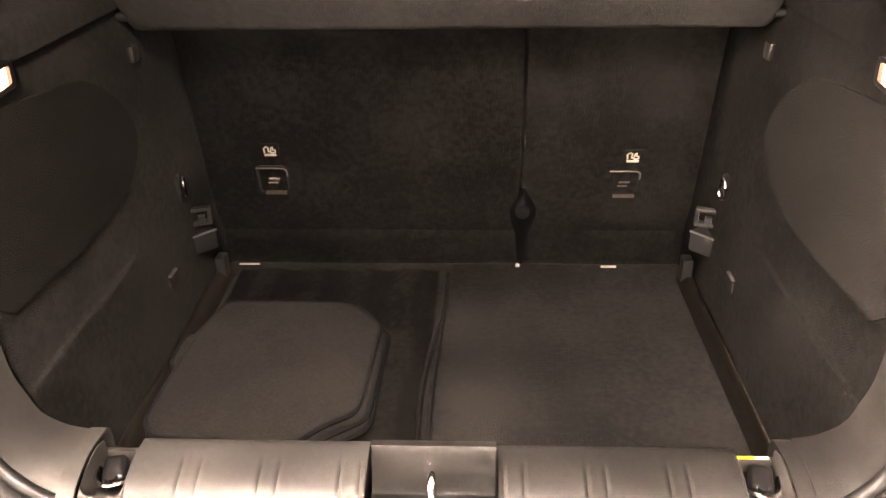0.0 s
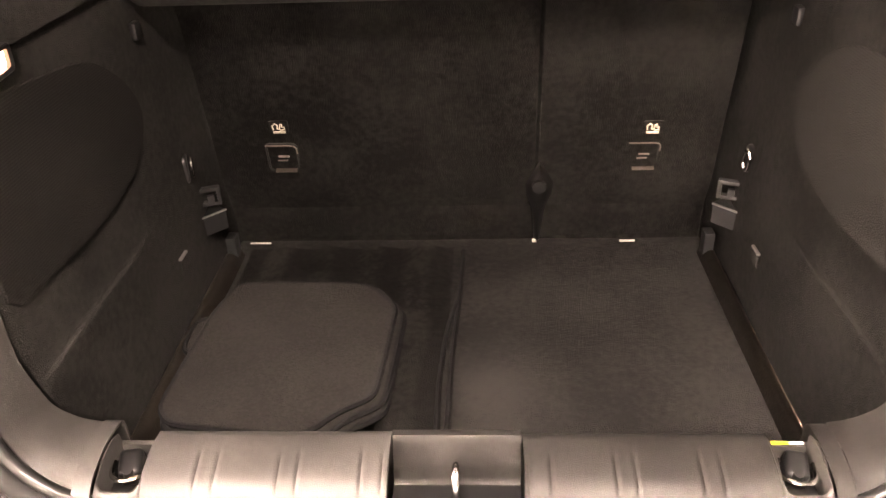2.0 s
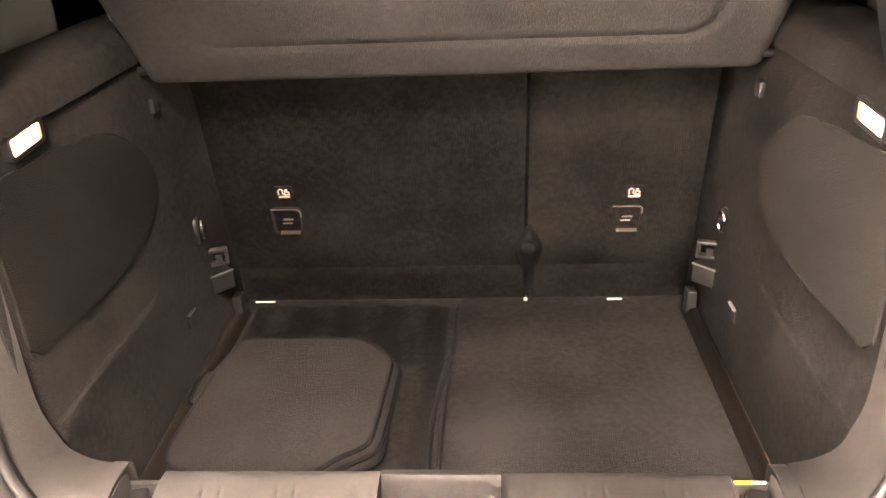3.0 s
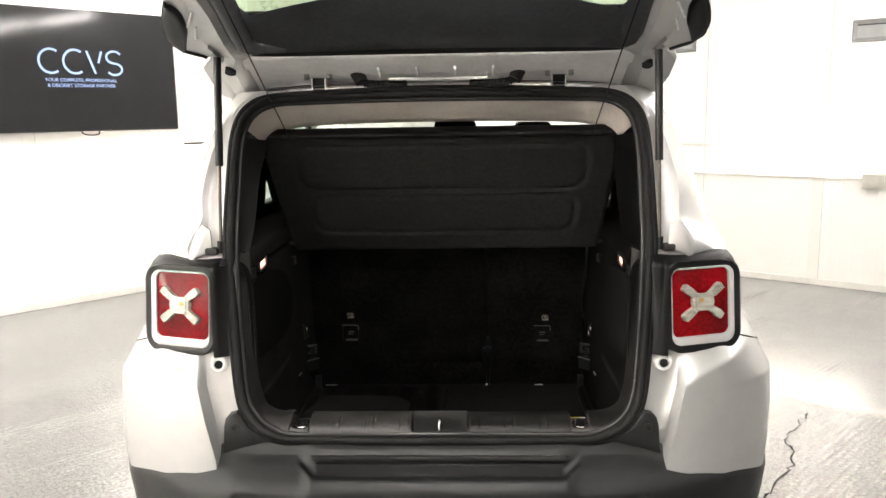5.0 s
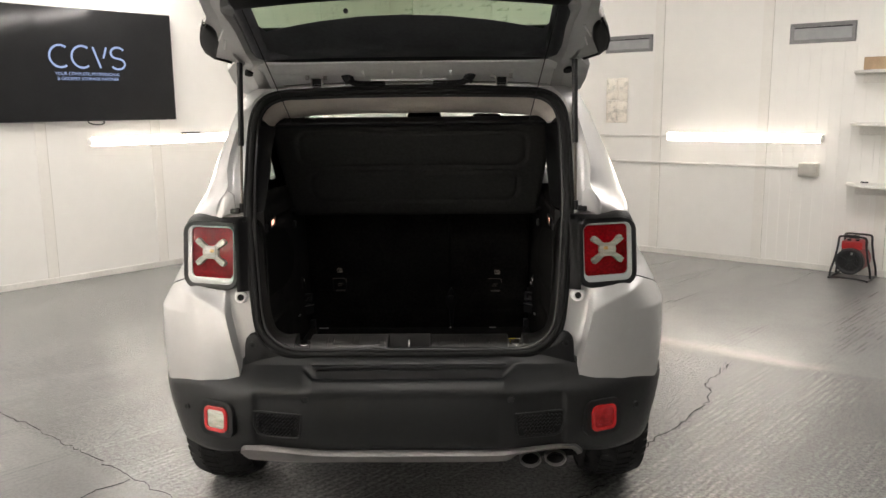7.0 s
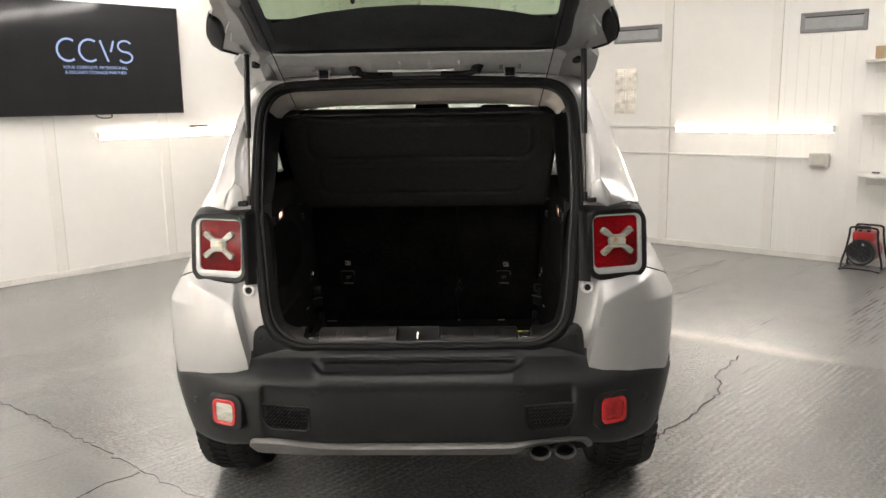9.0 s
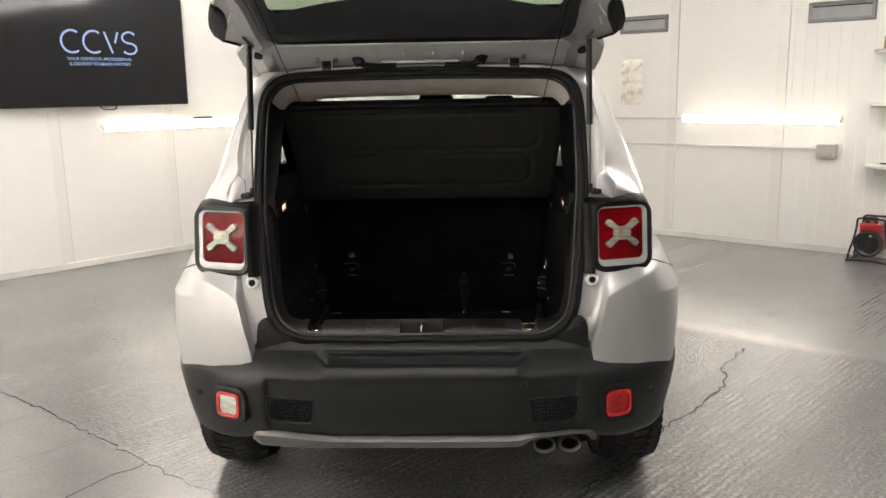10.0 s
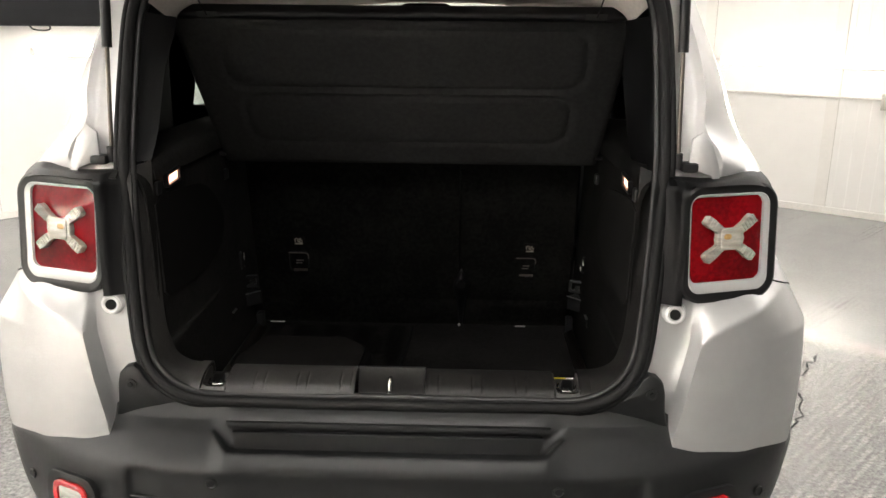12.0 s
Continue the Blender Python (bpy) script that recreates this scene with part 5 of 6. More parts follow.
# loading step: a ledge and a tread inside the well
part("step_riser", skin([[(x, 0.1215, 0.6745), (x, 0.1165, 0.6735), (x * 0.992, 0.1125, 0.668), (x * 0.985, 0.1115, 0.6635)] for x in (-0.318, -0.16, 0, 0.16, 0.318)], 10, 21, 0.002), PLASTIC, bumper, "upper ledge of loading step")
part("step_tread", skin([[(x, 0.1085, 0.6615), (x, 0.102, 0.6600), (x * 0.995, 0.0985, 0.654), (x * 0.985, 0.092, 0.640), (x * 0.975, 0.084, 0.626)] for x in (-0.302, -0.15, 0, 0.15, 0.302)], 14, 21, 0.002), PLASTIC, bumper, "lower tread of loading step")
for s, _ in SIDES:
    # ear that rises beside the opening's lower corner, with its screw
    outline = [(0.552, 0.662), (0.546, 0.695), (0.543, 0.735), (0.538, 0.755), (0.526, 0.768), (0.510, 0.772), (0.499, 0.764), (0.490, 0.748), (0.474, 0.728), (0.455, 0.714), (0.430, 0.704), (0.420, 0.690), (0.45, 0.668)]
    outline = [(x * s, z) for x, z in (outline if s < 0 else reversed(outline))]
    lug = part("bumper_lug", prism(outline, basis((0, 0.156, 0), (1, 0, 0), (0, 0, 1)), 0.02, 0.004), PLASTIC, bumper)
    part("screw", cylinder((s * 0.517, 0.1535, 0.732), (s * 0.517, 0.163, 0.732), 0.0115, 16), SMOOTH, lug)
    part("screw_head", cylinder((s * 0.517, 0.151, 0.732), (s * 0.517, 0.155, 0.732), 0.0055, 6), RUBBER, lug)
    # parking sensors
    for x, z in ((0.329, 0.5835), (0.757, 0.511)):
        y = bumper_y(x, z)
        n = Vector((0, -1, 0)) if x < 0.6 else Vector((0.55, -0.84, 0))
        sensor = part("parking_sensor", ring((s * x, y - 0.002, z), (n.x * s, n.y, 0), 0.0095, 0.0022, 20, 6), SMOOTH, bumper)
        p = Vector((s * x, y, z))
        d = Vector((n.x * s, n.y, 0))
        part("sensor_face", cylinder(p - d * 0.004, p + d * 0.002, 0.0085, 16), PLASTIC, sensor)
    # rear fog or reversing lamp in a soft pod
    c = Vector((0.636, 0.102, 0.498))
    c.x *= s
    m = basis(c, (0.905, 0.425 * s, 0) if s > 0 else (0.905, -0.425, 0), (0, 0.05, 1))
    pod = part("lamp_pod", add_frame(bmesh.new(), rounded(0.140, 0.122, 0.034), rounded(0.094, 0.088, 0.022), m, 0.05, 0.004), PLASTIC, bumper, "moulded black lamp surround")
    lamp = part("bumper_lamp", add_frame(bmesh.new(), rounded(0.095, 0.086, 0.022), rounded(0.072, 0.062, 0.014), m @ pose(0, 0, 0.004), 0.03, 0.004), RED_RIM, bumper, "red-rimmed reversing lamp" if s < 0 else "red rear fog lamp")
    part("lens", prism(rounded(0.072, 0.066, 0.012), m @ pose(0, 0, 0.004), 0.02, 0.003), CLEAR if s < 0 else RED_DARK, lamp, "clear ribbed lens" if s < 0 else "dark red lens")
    for k in range(4):
        part("lens_rib", box(-0.030, 0.030, -0.026 + k * 0.009, -0.023 + k * 0.009, 0.003, 0.0055, 0.001, m), CLEAR if s < 0 else RED_DARK, lamp)
    # honeycomb insert
    m = basis((s * 0.423, 0.0535, 0.496), (0.985, 0.17 * s, 0), (0, 0.02, 1))
    half = [(-0.076, 0.037), (0.076, 0.034), (0.070, -0.030), (0.060, -0.038), (-0.050, -0.036), (-0.066, -0.028), (-0.076, -0.005)]
    outline = half if s < 0 else [(-x, z) for x, z in reversed(half)]
    insert = part("bumper_grille", prism(outline, m, 0.012, 0.002), RUBBER, bumper, "black honeycomb bumper insert")
    bm = bmesh.new()
    for j in range(6):
        z = 0.029 - j * 0.0122
        reach = 0.070 if z > -0.01 else 0.054
        line = []
        k = 0
        x = -reach
        while x < reach:
            line.append(m @ Vector((x, z + (0.0042 if k % 2 else -0.0042), 0.002)))
            k += 1
            x += 0.0085 if k % 2 else 0.0042
        add_tube(bm, line, 0.0024, 4)
    part("honeycomb", bm, PLASTIC, insert)
    rim = [m @ Vector((p[0] * 1.06, p[1] * 1.12, 0.0)) for p in outline]
    part("grille_rim", tube(rim, 0.0035, 6, closed=True), PLASTIC, insert)

# silver skid strip under the bumper, dropped in the middle
STRIP_TOP = [(-0.570, 0.137, 0.372), (-0.560, 0.118, 0.395), (-0.535, 0.104, 0.408), (-0.46, 0.086, 0.410), (-0.37, 0.070, 0.405), (-0.33, 0.064, 0.403), (-0.27, 0.060, 0.399), (0, 0.056, 0.399), (0.27, 0.060, 0.399), (0.33, 0.064, 0.402), (0.37, 0.070, 0.405), (0.46, 0.086, 0.410), (0.535, 0.104, 0.408), (0.560, 0.118, 0.395), (0.576, 0.137, 0.368)]
STRIP_LOW = [(-0.566, 0.135, 0.358), (-0.548, 0.118, 0.354), (-0.525, 0.106, 0.352), (-0.46, 0.090, 0.355), (-0.37, 0.076, 0.357), (-0.33, 0.070, 0.358), (-0.27, 0.066, 0.360), (0, 0.062, 0.361), (0.27, 0.066, 0.360), (0.325, 0.070, 0.364), (0.36, 0.074, 0.382), (0.46, 0.090, 0.390), (0.525, 0.108, 0.386), (0.546, 0.122, 0.372), (0.560, 0.140, 0.350)]
rows = []
for a, b in zip(spline(STRIP_TOP, 90), spline(STRIP_LOW, 90)):
    rows.append([a + Vector((0, 0.02, 0.002)), a, a.lerp(b, 0.22) + Vector((0, -0.013, 0)), a.lerp(b, 0.32) + Vector((0, -0.014, 0)), a.lerp(b, 0.85) + Vector((0, -0.003, 0)), b, b + Vector((0, 0.02, -0.002))])
part("skid_strip", skin([[tuple(p) for p in spline(r, 16)] for r in rows], 0, 0, 0.003, soft=False), SKID, bumper, "matt silver skid strip")
part("lower_valance", skin([[(x, 0.085 + abs(x) * 0.07, 0.402), (x, 0.10 + abs(x) * 0.07, 0.36), (x, 0.17, 0.335), (x, 0.34, 0.30)] for x in (-0.56, -0.3, 0, 0.3, 0.56)], 12, 21, 0.004), UNDER, bumper)
exhaust = part("exhaust", cylinder((0.445, 0.30, 0.35), (0.445, 0.55, 0.34), 0.05, 20), STEEL, car, "twin steel exhaust tips")
for x, z in ((0.399, 0.350), (0.482, 0.354)):
    bm = bmesh.new()
    loops = []
    for y, r in ((0.30, 0.029), (0.088, 0.032), (0.084, 0.0305), (0.088, 0.027), (0.104, 0.0265)):
        loops.append([Vector((x + r * 1.12 * math.cos(a), y + (0.012 if y < 0.2 else 0) * (1 + math.sin(a)), z + r * 0.66 * math.sin(a))) for a in [2 * math.pi * k / 28 for k in range(28)]])
    add_grid(bm, loops, close=True)
    part("exhaust_tip", tidy(bm), STEEL, exhaust, "oval polished exhaust tip")
    part("pipe_inside", tidy(add_grid(bmesh.new(), [[Vector((x + r * 1.12 * math.cos(a), y, z + r * 0.66 * math.sin(a))) for a in [2 * math.pi * k / 28 for k in range(28)]] for y, r in ((0.098, 0.0268), (0.22, 0.025), (0.221, 0.001))], close=True)), UNDER, exhaust)

# ---- tail lamps ----
def cross_outline(reach, half, waist):
    """A cross of four stout arms with rounded ends, drawn round its middle."""
    out = []
    for k in range(4):
        a = radians((37, 143, 217, 323)[k])
        d, e = Vector((math.cos(a), math.sin(a))), Vector((-math.sin(a), math.cos(a)))
        for along, across in ((0.55, -0.80), (0.80, -1.0), (0.95, -0.92), (1.0, -0.6), (1.0, 0.6), (0.95, 0.92), (0.80, 1.0), (0.55, 0.80)):
            out.append(tuple(d * reach * along + e * half * across))
        m = radians((90, 180, 270, 360)[k])
        r = waist if k % 2 == 0 else waist * 1.55
        out += [(r * math.cos(m + t), r * math.sin(m + t)) for t in (-0.36, 0.0, 0.36)]
    return out


def tail_lamp(s):
    inner, outer = Vector((0.5745 * s, 0.205, 0)), Vector((0.745 * s, 0.260, 0))
    mid = (inner + outer) / 2 + Vector((0, 0, 1.023))
    right = (outer - inner) if s > 0 else (inner - outer)
    m = basis(mid, right, (0, 0.10, 1))
    lamp = part("tail_lamp", add_frame(bmesh.new(), rounded(0.214, 0.232, 0.048, 10), rounded(0.176, 0.192, 0.026, 10), m, 0.10, 0.006), SMOOTH, car, "square red tail lamp with clear cross")
    part("backing", prism(rounded(0.178, 0.194, 0.026), m @ pose(0, 0, -0.016), 0.01), SMOOTH, lamp)
    part("bezel", add_frame(bmesh.new(), rounded(0.179, 0.195, 0.027, 10), [(x - s * 0.0055, z + 0.008) for x, z in rounded(0.161, 0.168, 0.018, 10)], m, 0.014, 0.005), BEZEL, lamp, "satin silver lamp bezel")
    # domed red lens
    rows = []
    for i in range(13):
        v = -1 + i / 6
        rows.append([m @ Vector((u * 0.082 - s * 0.004, v * 0.085 + 0.006, -0.004 + 0.007 * (1 - u * u) * (1 - v * v))) for u in [-1 + k / 6 for k in range(13)]])
    lens = part("red_lens", skin([[tuple(p) for p in r] for r in rows], 0, 0, 0.002, soft=False), RED, lamp, "glossy red lens")
    # clear cross, stepped towards its middle
    x_m = m @ pose(-s * 0.004, 0.010, 0)
    cross = part("clear_cross", prism(cross_outline(0.067, 0.0108, 0.020), x_m @ pose(0, 0, 0.013), 0.014, 0.003), CLEAR, lamp, "raised clear cross lens")
    part("cross_middle", prism(rounded(0.046, 0.044, 0.008), x_m @ pose(0, 0, 0.0155), 0.006, 0.003), CLEAR, cross)
    part("bulb", prism(rounded(0.017, 0.011, 0.005), x_m @ pose(0.009 if s < 0 else -0.009, 0.005, 0.0163), 0.003, 0.001), AMBER, cross, "amber bulb seen through lens")
    for turn in (37, 143, 217, 323):
        for k in range(5):
            part("facet", box(0.034 + k * 0.0070, 0.0376 + k * 0.0070, -0.0085, 0.0085, 0.0122, 0.0143, 0.0006, x_m @ pose(0, 0, 0, 0, 0, turn)), CLEAR, cross)
    # black cheek between the lamp and the seal, and the cap over the lamp
    cheek = [[(0.510, 0.206 + (z - 0.905) * 0.13, z), (0.530, 0.204 + (z - 0.905) * 0.13, z), (0.546, 0.196 + (z - 0.905) * 0.09, z), (0.556, 0.190 + (z - 0.905) * 0.04, z), (0.568, 0.188 + (z - 0.905) * 0.03, z)] for z in (0.905, 0.93, 1.02, 1.10, 1.128)] + [[(0.516, 0.248, 1.150), (0.534, 0.244, 1.148), (0.550, 0.230, 1.146), (0.560, 0.214, 1.143), (0.572, 0.206, 1.140)]]
    part("lamp_cheek", skin(cheek, 17, 25, 0.004, s), SMOOTH, lamp)
    cap = [[(0.535, 0.222, 1.136), (0.60, 0.212, 1.136), (0.66, 0.230, 1.138), (0.715, 0.250, 1.134), (0.752, 0.275, 1.118)],
           [(0.535, 0.240, 1.148), (0.60, 0.228, 1.144), (0.655, 0.244, 1.148), (0.706, 0.262, 1.148), (0.745, 0.292, 1.138)],
           [(0.535, 0.262, 1.152), (0.60, 0.268, 1.146), (0.652, 0.272, 1.150), (0.702, 0.286, 1.156), (0.738, 0.318, 1.150)]]
    part("lamp_cap", skin(cap, 21, 13, 0.003, s), PLASTIC, lamp, "grey plastic cap above lamp")
    return lamp


for s, _ in SIDES:
    tail_lamp(s)
    # flap of the panel that laps over the lamp's top
    flap = [(0.574, 1.166), (0.580, 1.222), (0.600, 1.236), (0.621, 1.208), (0.633, 1.165), (0.637, 1.124), (0.627, 1.120), (0.619, 1.150), (0.600, 1.158)]
    part("panel_flap", prism([(x * s, z - 1.165) for x, z in (flap if s < 0 else reversed(flap))], basis((0, 0.2485, 1.165), (1, 0, 0), (0, 0.18, 1)), 0.005, 0.0015), PAINT, car, "silver flap of pillar panel")
    # rubber stop in the jamb
    stop = part("jamb_stop", cylinder((s * 0.560, 0.214, 0.884), (s * 0.560, 0.200, 0.884), 0.0245, 28, 0.0205), JAMB, car, "pressed cup with black rubber stop")
    part("rubber_stop", cylinder((s * 0.560, 0.206, 0.884), (s * 0.560, 0.196, 0.884), 0.0105, 20), RUBBER, stop)
    part("stop_ring", ring((s * 0.560, 0.200, 0.884), (0, 1, 0), 0.0155, 0.0040, 28, 8), JAMB, stop)
    # gas strut
    foot, head = Vector((s * 0.556, 0.262, 1.168)), Vector((s * 0.553, 0.318, 1.652))
    strut = part("gas_strut", cylinder(foot.lerp(head, 0.44), head, 0.0098, 16), SMOOTH, car, "black gas strut holding tailgate")
    part("rod", cylinder(foot, foot.lerp(head, 0.45), 0.0042, 12), ROD, strut, "thin dark steel rod")
    part("lower_joint", cylinder(foot + Vector((0, 0, -0.006)), foot + Vector((0, 0, 0.024)), 0.0085, 12), SMOOTH, strut)
    part("upper_joint", cylinder(head + Vector((s * -0.012, 0.01, -0.004)), head + Vector((s * 0.016, 0.01, 0.004)), 0.008, 12), STEEL, strut)
    part("lower_bracket", box(min(s * 0.560, s * 0.592), max(s * 0.560, s * 0.592), 0.240, 0.285, 1.158, 1.176, 0.006), SMOOTH, strut)

# ---- wheels ----
def wheel_thing(x, y):
    hub = part("wheel", cylinder((x - 0.05, y, WHEEL_R), (x + 0.05, y, WHEEL_R), 0.07, 20), ALLOY, car, "black road tyre on alloy rim")
    bm = bmesh.new()
    profile = [(-0.090, 0.235), (-0.108, 0.262), (-0.112, 0.300), (-0.100, 0.326), (-0.080, 0.335), (-0.04, 0.337), (0.04, 0.337), (0.080, 0.335), (0.100, 0.326), (0.112, 0.300), (0.108, 0.262), (0.090, 0.235)]
    n = 72
    add_grid(bm, [[Vector((x + a, y + r * math.cos(t), WHEEL_R + r * math.sin(t))) for a, r in profile] for t in [2 * math.pi * k / n for k in range(n + 1)]])
    bmesh.ops.remove_doubles(bm, verts=bm.verts, dist=1e-5)
    tyre = part("tyre", tidy(bm), TYRE, hub)
    bm = bmesh.new()
    for k in range(54):
        t = 2 * math.pi * k / 54
        for a0, a1, skew in ((-0.113, -0.062, 0.9), (-0.056, -0.006, 0.7), (0.006, 0.056, -0.7), (0.062, 0.113, -0.9)):
            vs = []
            for a, dt in ((a0, 0), (a1, skew * 0.07), (a1, skew * 0.07 + 0.085), (a0, 0.085)):
                r = 0.3415 if abs(a) < 0.10 else 0.322
                vs.append((x + a, y + r * math.cos(t + dt), WHEEL_R + r * math.sin(t + dt)))
            low = [bm.verts.new((v[0], y + (v[1] - y) * 0.96, WHEEL_R + (v[2] - WHEEL_R) * 0.96)) for v in vs]
            top = [bm.verts.new(v) for v in vs]
            bm.faces.new(top)
            for j in range(4):
                bm.faces.new((low[j], low[(j + 1) % 4], top[(j + 1) % 4], top[j]))
    part("tread", tidy(bm), TYRE, tyre, smooth=False)
    part("rim", add_frame(bmesh.new(), [(0.236 * math.cos(a), 0.236 * math.sin(a)) for a in [2 * math.pi * k / 40 for k in range(40)]], [(0.205 * math.cos(a), 0.205 * math.sin(a)) for a in [2 * math.pi * k / 40 for k in range(40)]], basis((x, y, WHEEL_R), (0, 1, 0), (0, 0, 1)), 0.085, 0.085), ALLOY, hub)
    for k in range(5):
        a = 2 * math.pi * k / 5
        part("spoke", tube([(x + (0.06 if x > 0 else -0.06), y + 0.05 * math.cos(a), WHEEL_R + 0.05 * math.sin(a)), (x + (0.07 if x > 0 else -0.07), y + 0.215 * math.cos(a), WHEEL_R + 0.215 * math.sin(a))], 0.024, 8), ALLOY, hub)


for x in (-0.765, 0.765):
    for y in (REAR_AXLE, FRONT_AXLE):
        wheel_thing(x, y)
        s = 1 if x > 0 else -1
        arch = [[(s * 0.60, y + r * math.cos(a), 0.34 + r * math.sin(a)), (s * 0.875, y + r * math.cos(a), 0.34 + r * math.sin(a)), (s * 0.906, y + (r + 0.004) * math.cos(a), 0.34 + (r + 0.004) * math.sin(a)), (s * 0.906, y + (r + 0.045) * math.cos(a), 0.34 + (r + 0.045) * math.sin(a))] for r, a in [(0.375, math.pi * (0.66 if y < 1 else 1.0) * k / 16) for k in range(17)]]
        part("wheel_arch", tidy(skin(arch, 12, 33, 0.003)), PLASTIC, car, "black plastic wheel arch")

# ---- open tailgate ----
GATE_ANGLE = radians(27)
GATE_U = Vector((0, -math.cos(GATE_ANGLE), math.sin(GATE_ANGLE)))
GATE_N = Vector((0, math.sin(GATE_ANGLE), math.cos(GATE_ANGLE)))


def on_gate(x, u, n=0.0):
    """A place on the open tailgate: u from its hinge towards its tip, n outwards of its inner face."""
    return Vector((x, 0.44, 1.595)) + GATE_U * u + GATE_N * n


def gate_skin(rows, nu, nv, thick, s=1):
    return skin([[tuple(on_gate(*p)) for p in r] for r in rows], nu, nv, thick, s)


gate = part("tailgate", gate_skin(both([[(0, -0.085, 0.030), (0.20, -0.085, 0.030), (0.40, -0.088, 0.026), (0.50, -0.095, 0.012)],
                                        [(0, -0.040, 0.020), (0.20, -0.040, 0.020), (0.40, -0.040, 0.016), (0.50, -0.045, 0.010)],
                                        [(0, 0.026, 0.016), (0.20, 0.026, 0.016), (0.40, 0.034, 0.010), (0.50, 0.050, 0.006)],
                                        [(0, 0.032, 0.000), (0.20, 0.032, 0.000), (0.40, 0.042, 0.000), (0.50, 0.060, 0.003)],
                                        [(0, 0.050, -0.006), (0.20, 0.050, -0.006), (0.40, 0.062, -0.004), (0.50, 0.075, 0.001)],
                                        [(0, 0.116, -0.004), (0.20, 0.116, -0.004), (0.40, 0.112, -0.002), (0.50, 0.110, 0.001)],
                                        [(0, 0.124, 0.002), (0.20, 0.124, 0.002), (0.40, 0.120, 0.004), (0.49, 0.126, 0.004)]]), 49, 64, 0.0015), JAMB, car, "silver inner frame of open tailgate")
RAIL = [  # u, inner edge, facet, fold, outer edge
    (-0.104, 0.500, 0.530, 0.555, 0.580), (-0.085, 0.495, 0.530, 0.570, 0.603), (-0.008, 0.495, 0.530, 0.578, 0.612), (0.068, 0.495, 0.530, 0.578, 0.611), (0.100, 0.490, 0.520, 0.562, 0.590),
    (0.122, 0.468, 0.510, 0.546, 0.574), (0.155, 0.492, 0.514, 0.566, 0.624), (0.192, 0.503, 0.518, 0.576, 0.645), (0.250, 0.503, 0.518, 0.578, 0.643), (0.310, 0.501, 0.518, 0.566, 0.624), (0.357, 0.505, 0.521, 0.560, 0.602),
    (0.388, 0.509, 0.526, 0.556, 0.588), (0.430, 0.486, 0.532, 0.560, 0.586), (0.450, 0.505, 0.528, 0.558, 0.585), (0.515, 0.492, 0.512, 0.546, 0.582), (0.582, 0.508, 0.510, 0.511, 0.513), (0.612, 0.510, 0.512, 0.514, 0.517), (0.75, 0.500, 0.504, 0.509, 0.515), (0.90, 0.480, 0.485, 0.491, 0.497)]


def rail_outer(u):
    for (u0, *_, d0), (u1, *_, d1) in zip(RAIL, RAIL[1:]):
        if u <= u1:
            return d0 + (d1 - d0) * (u - u0) / (u1 - u0)
    return RAIL[-1][-1]


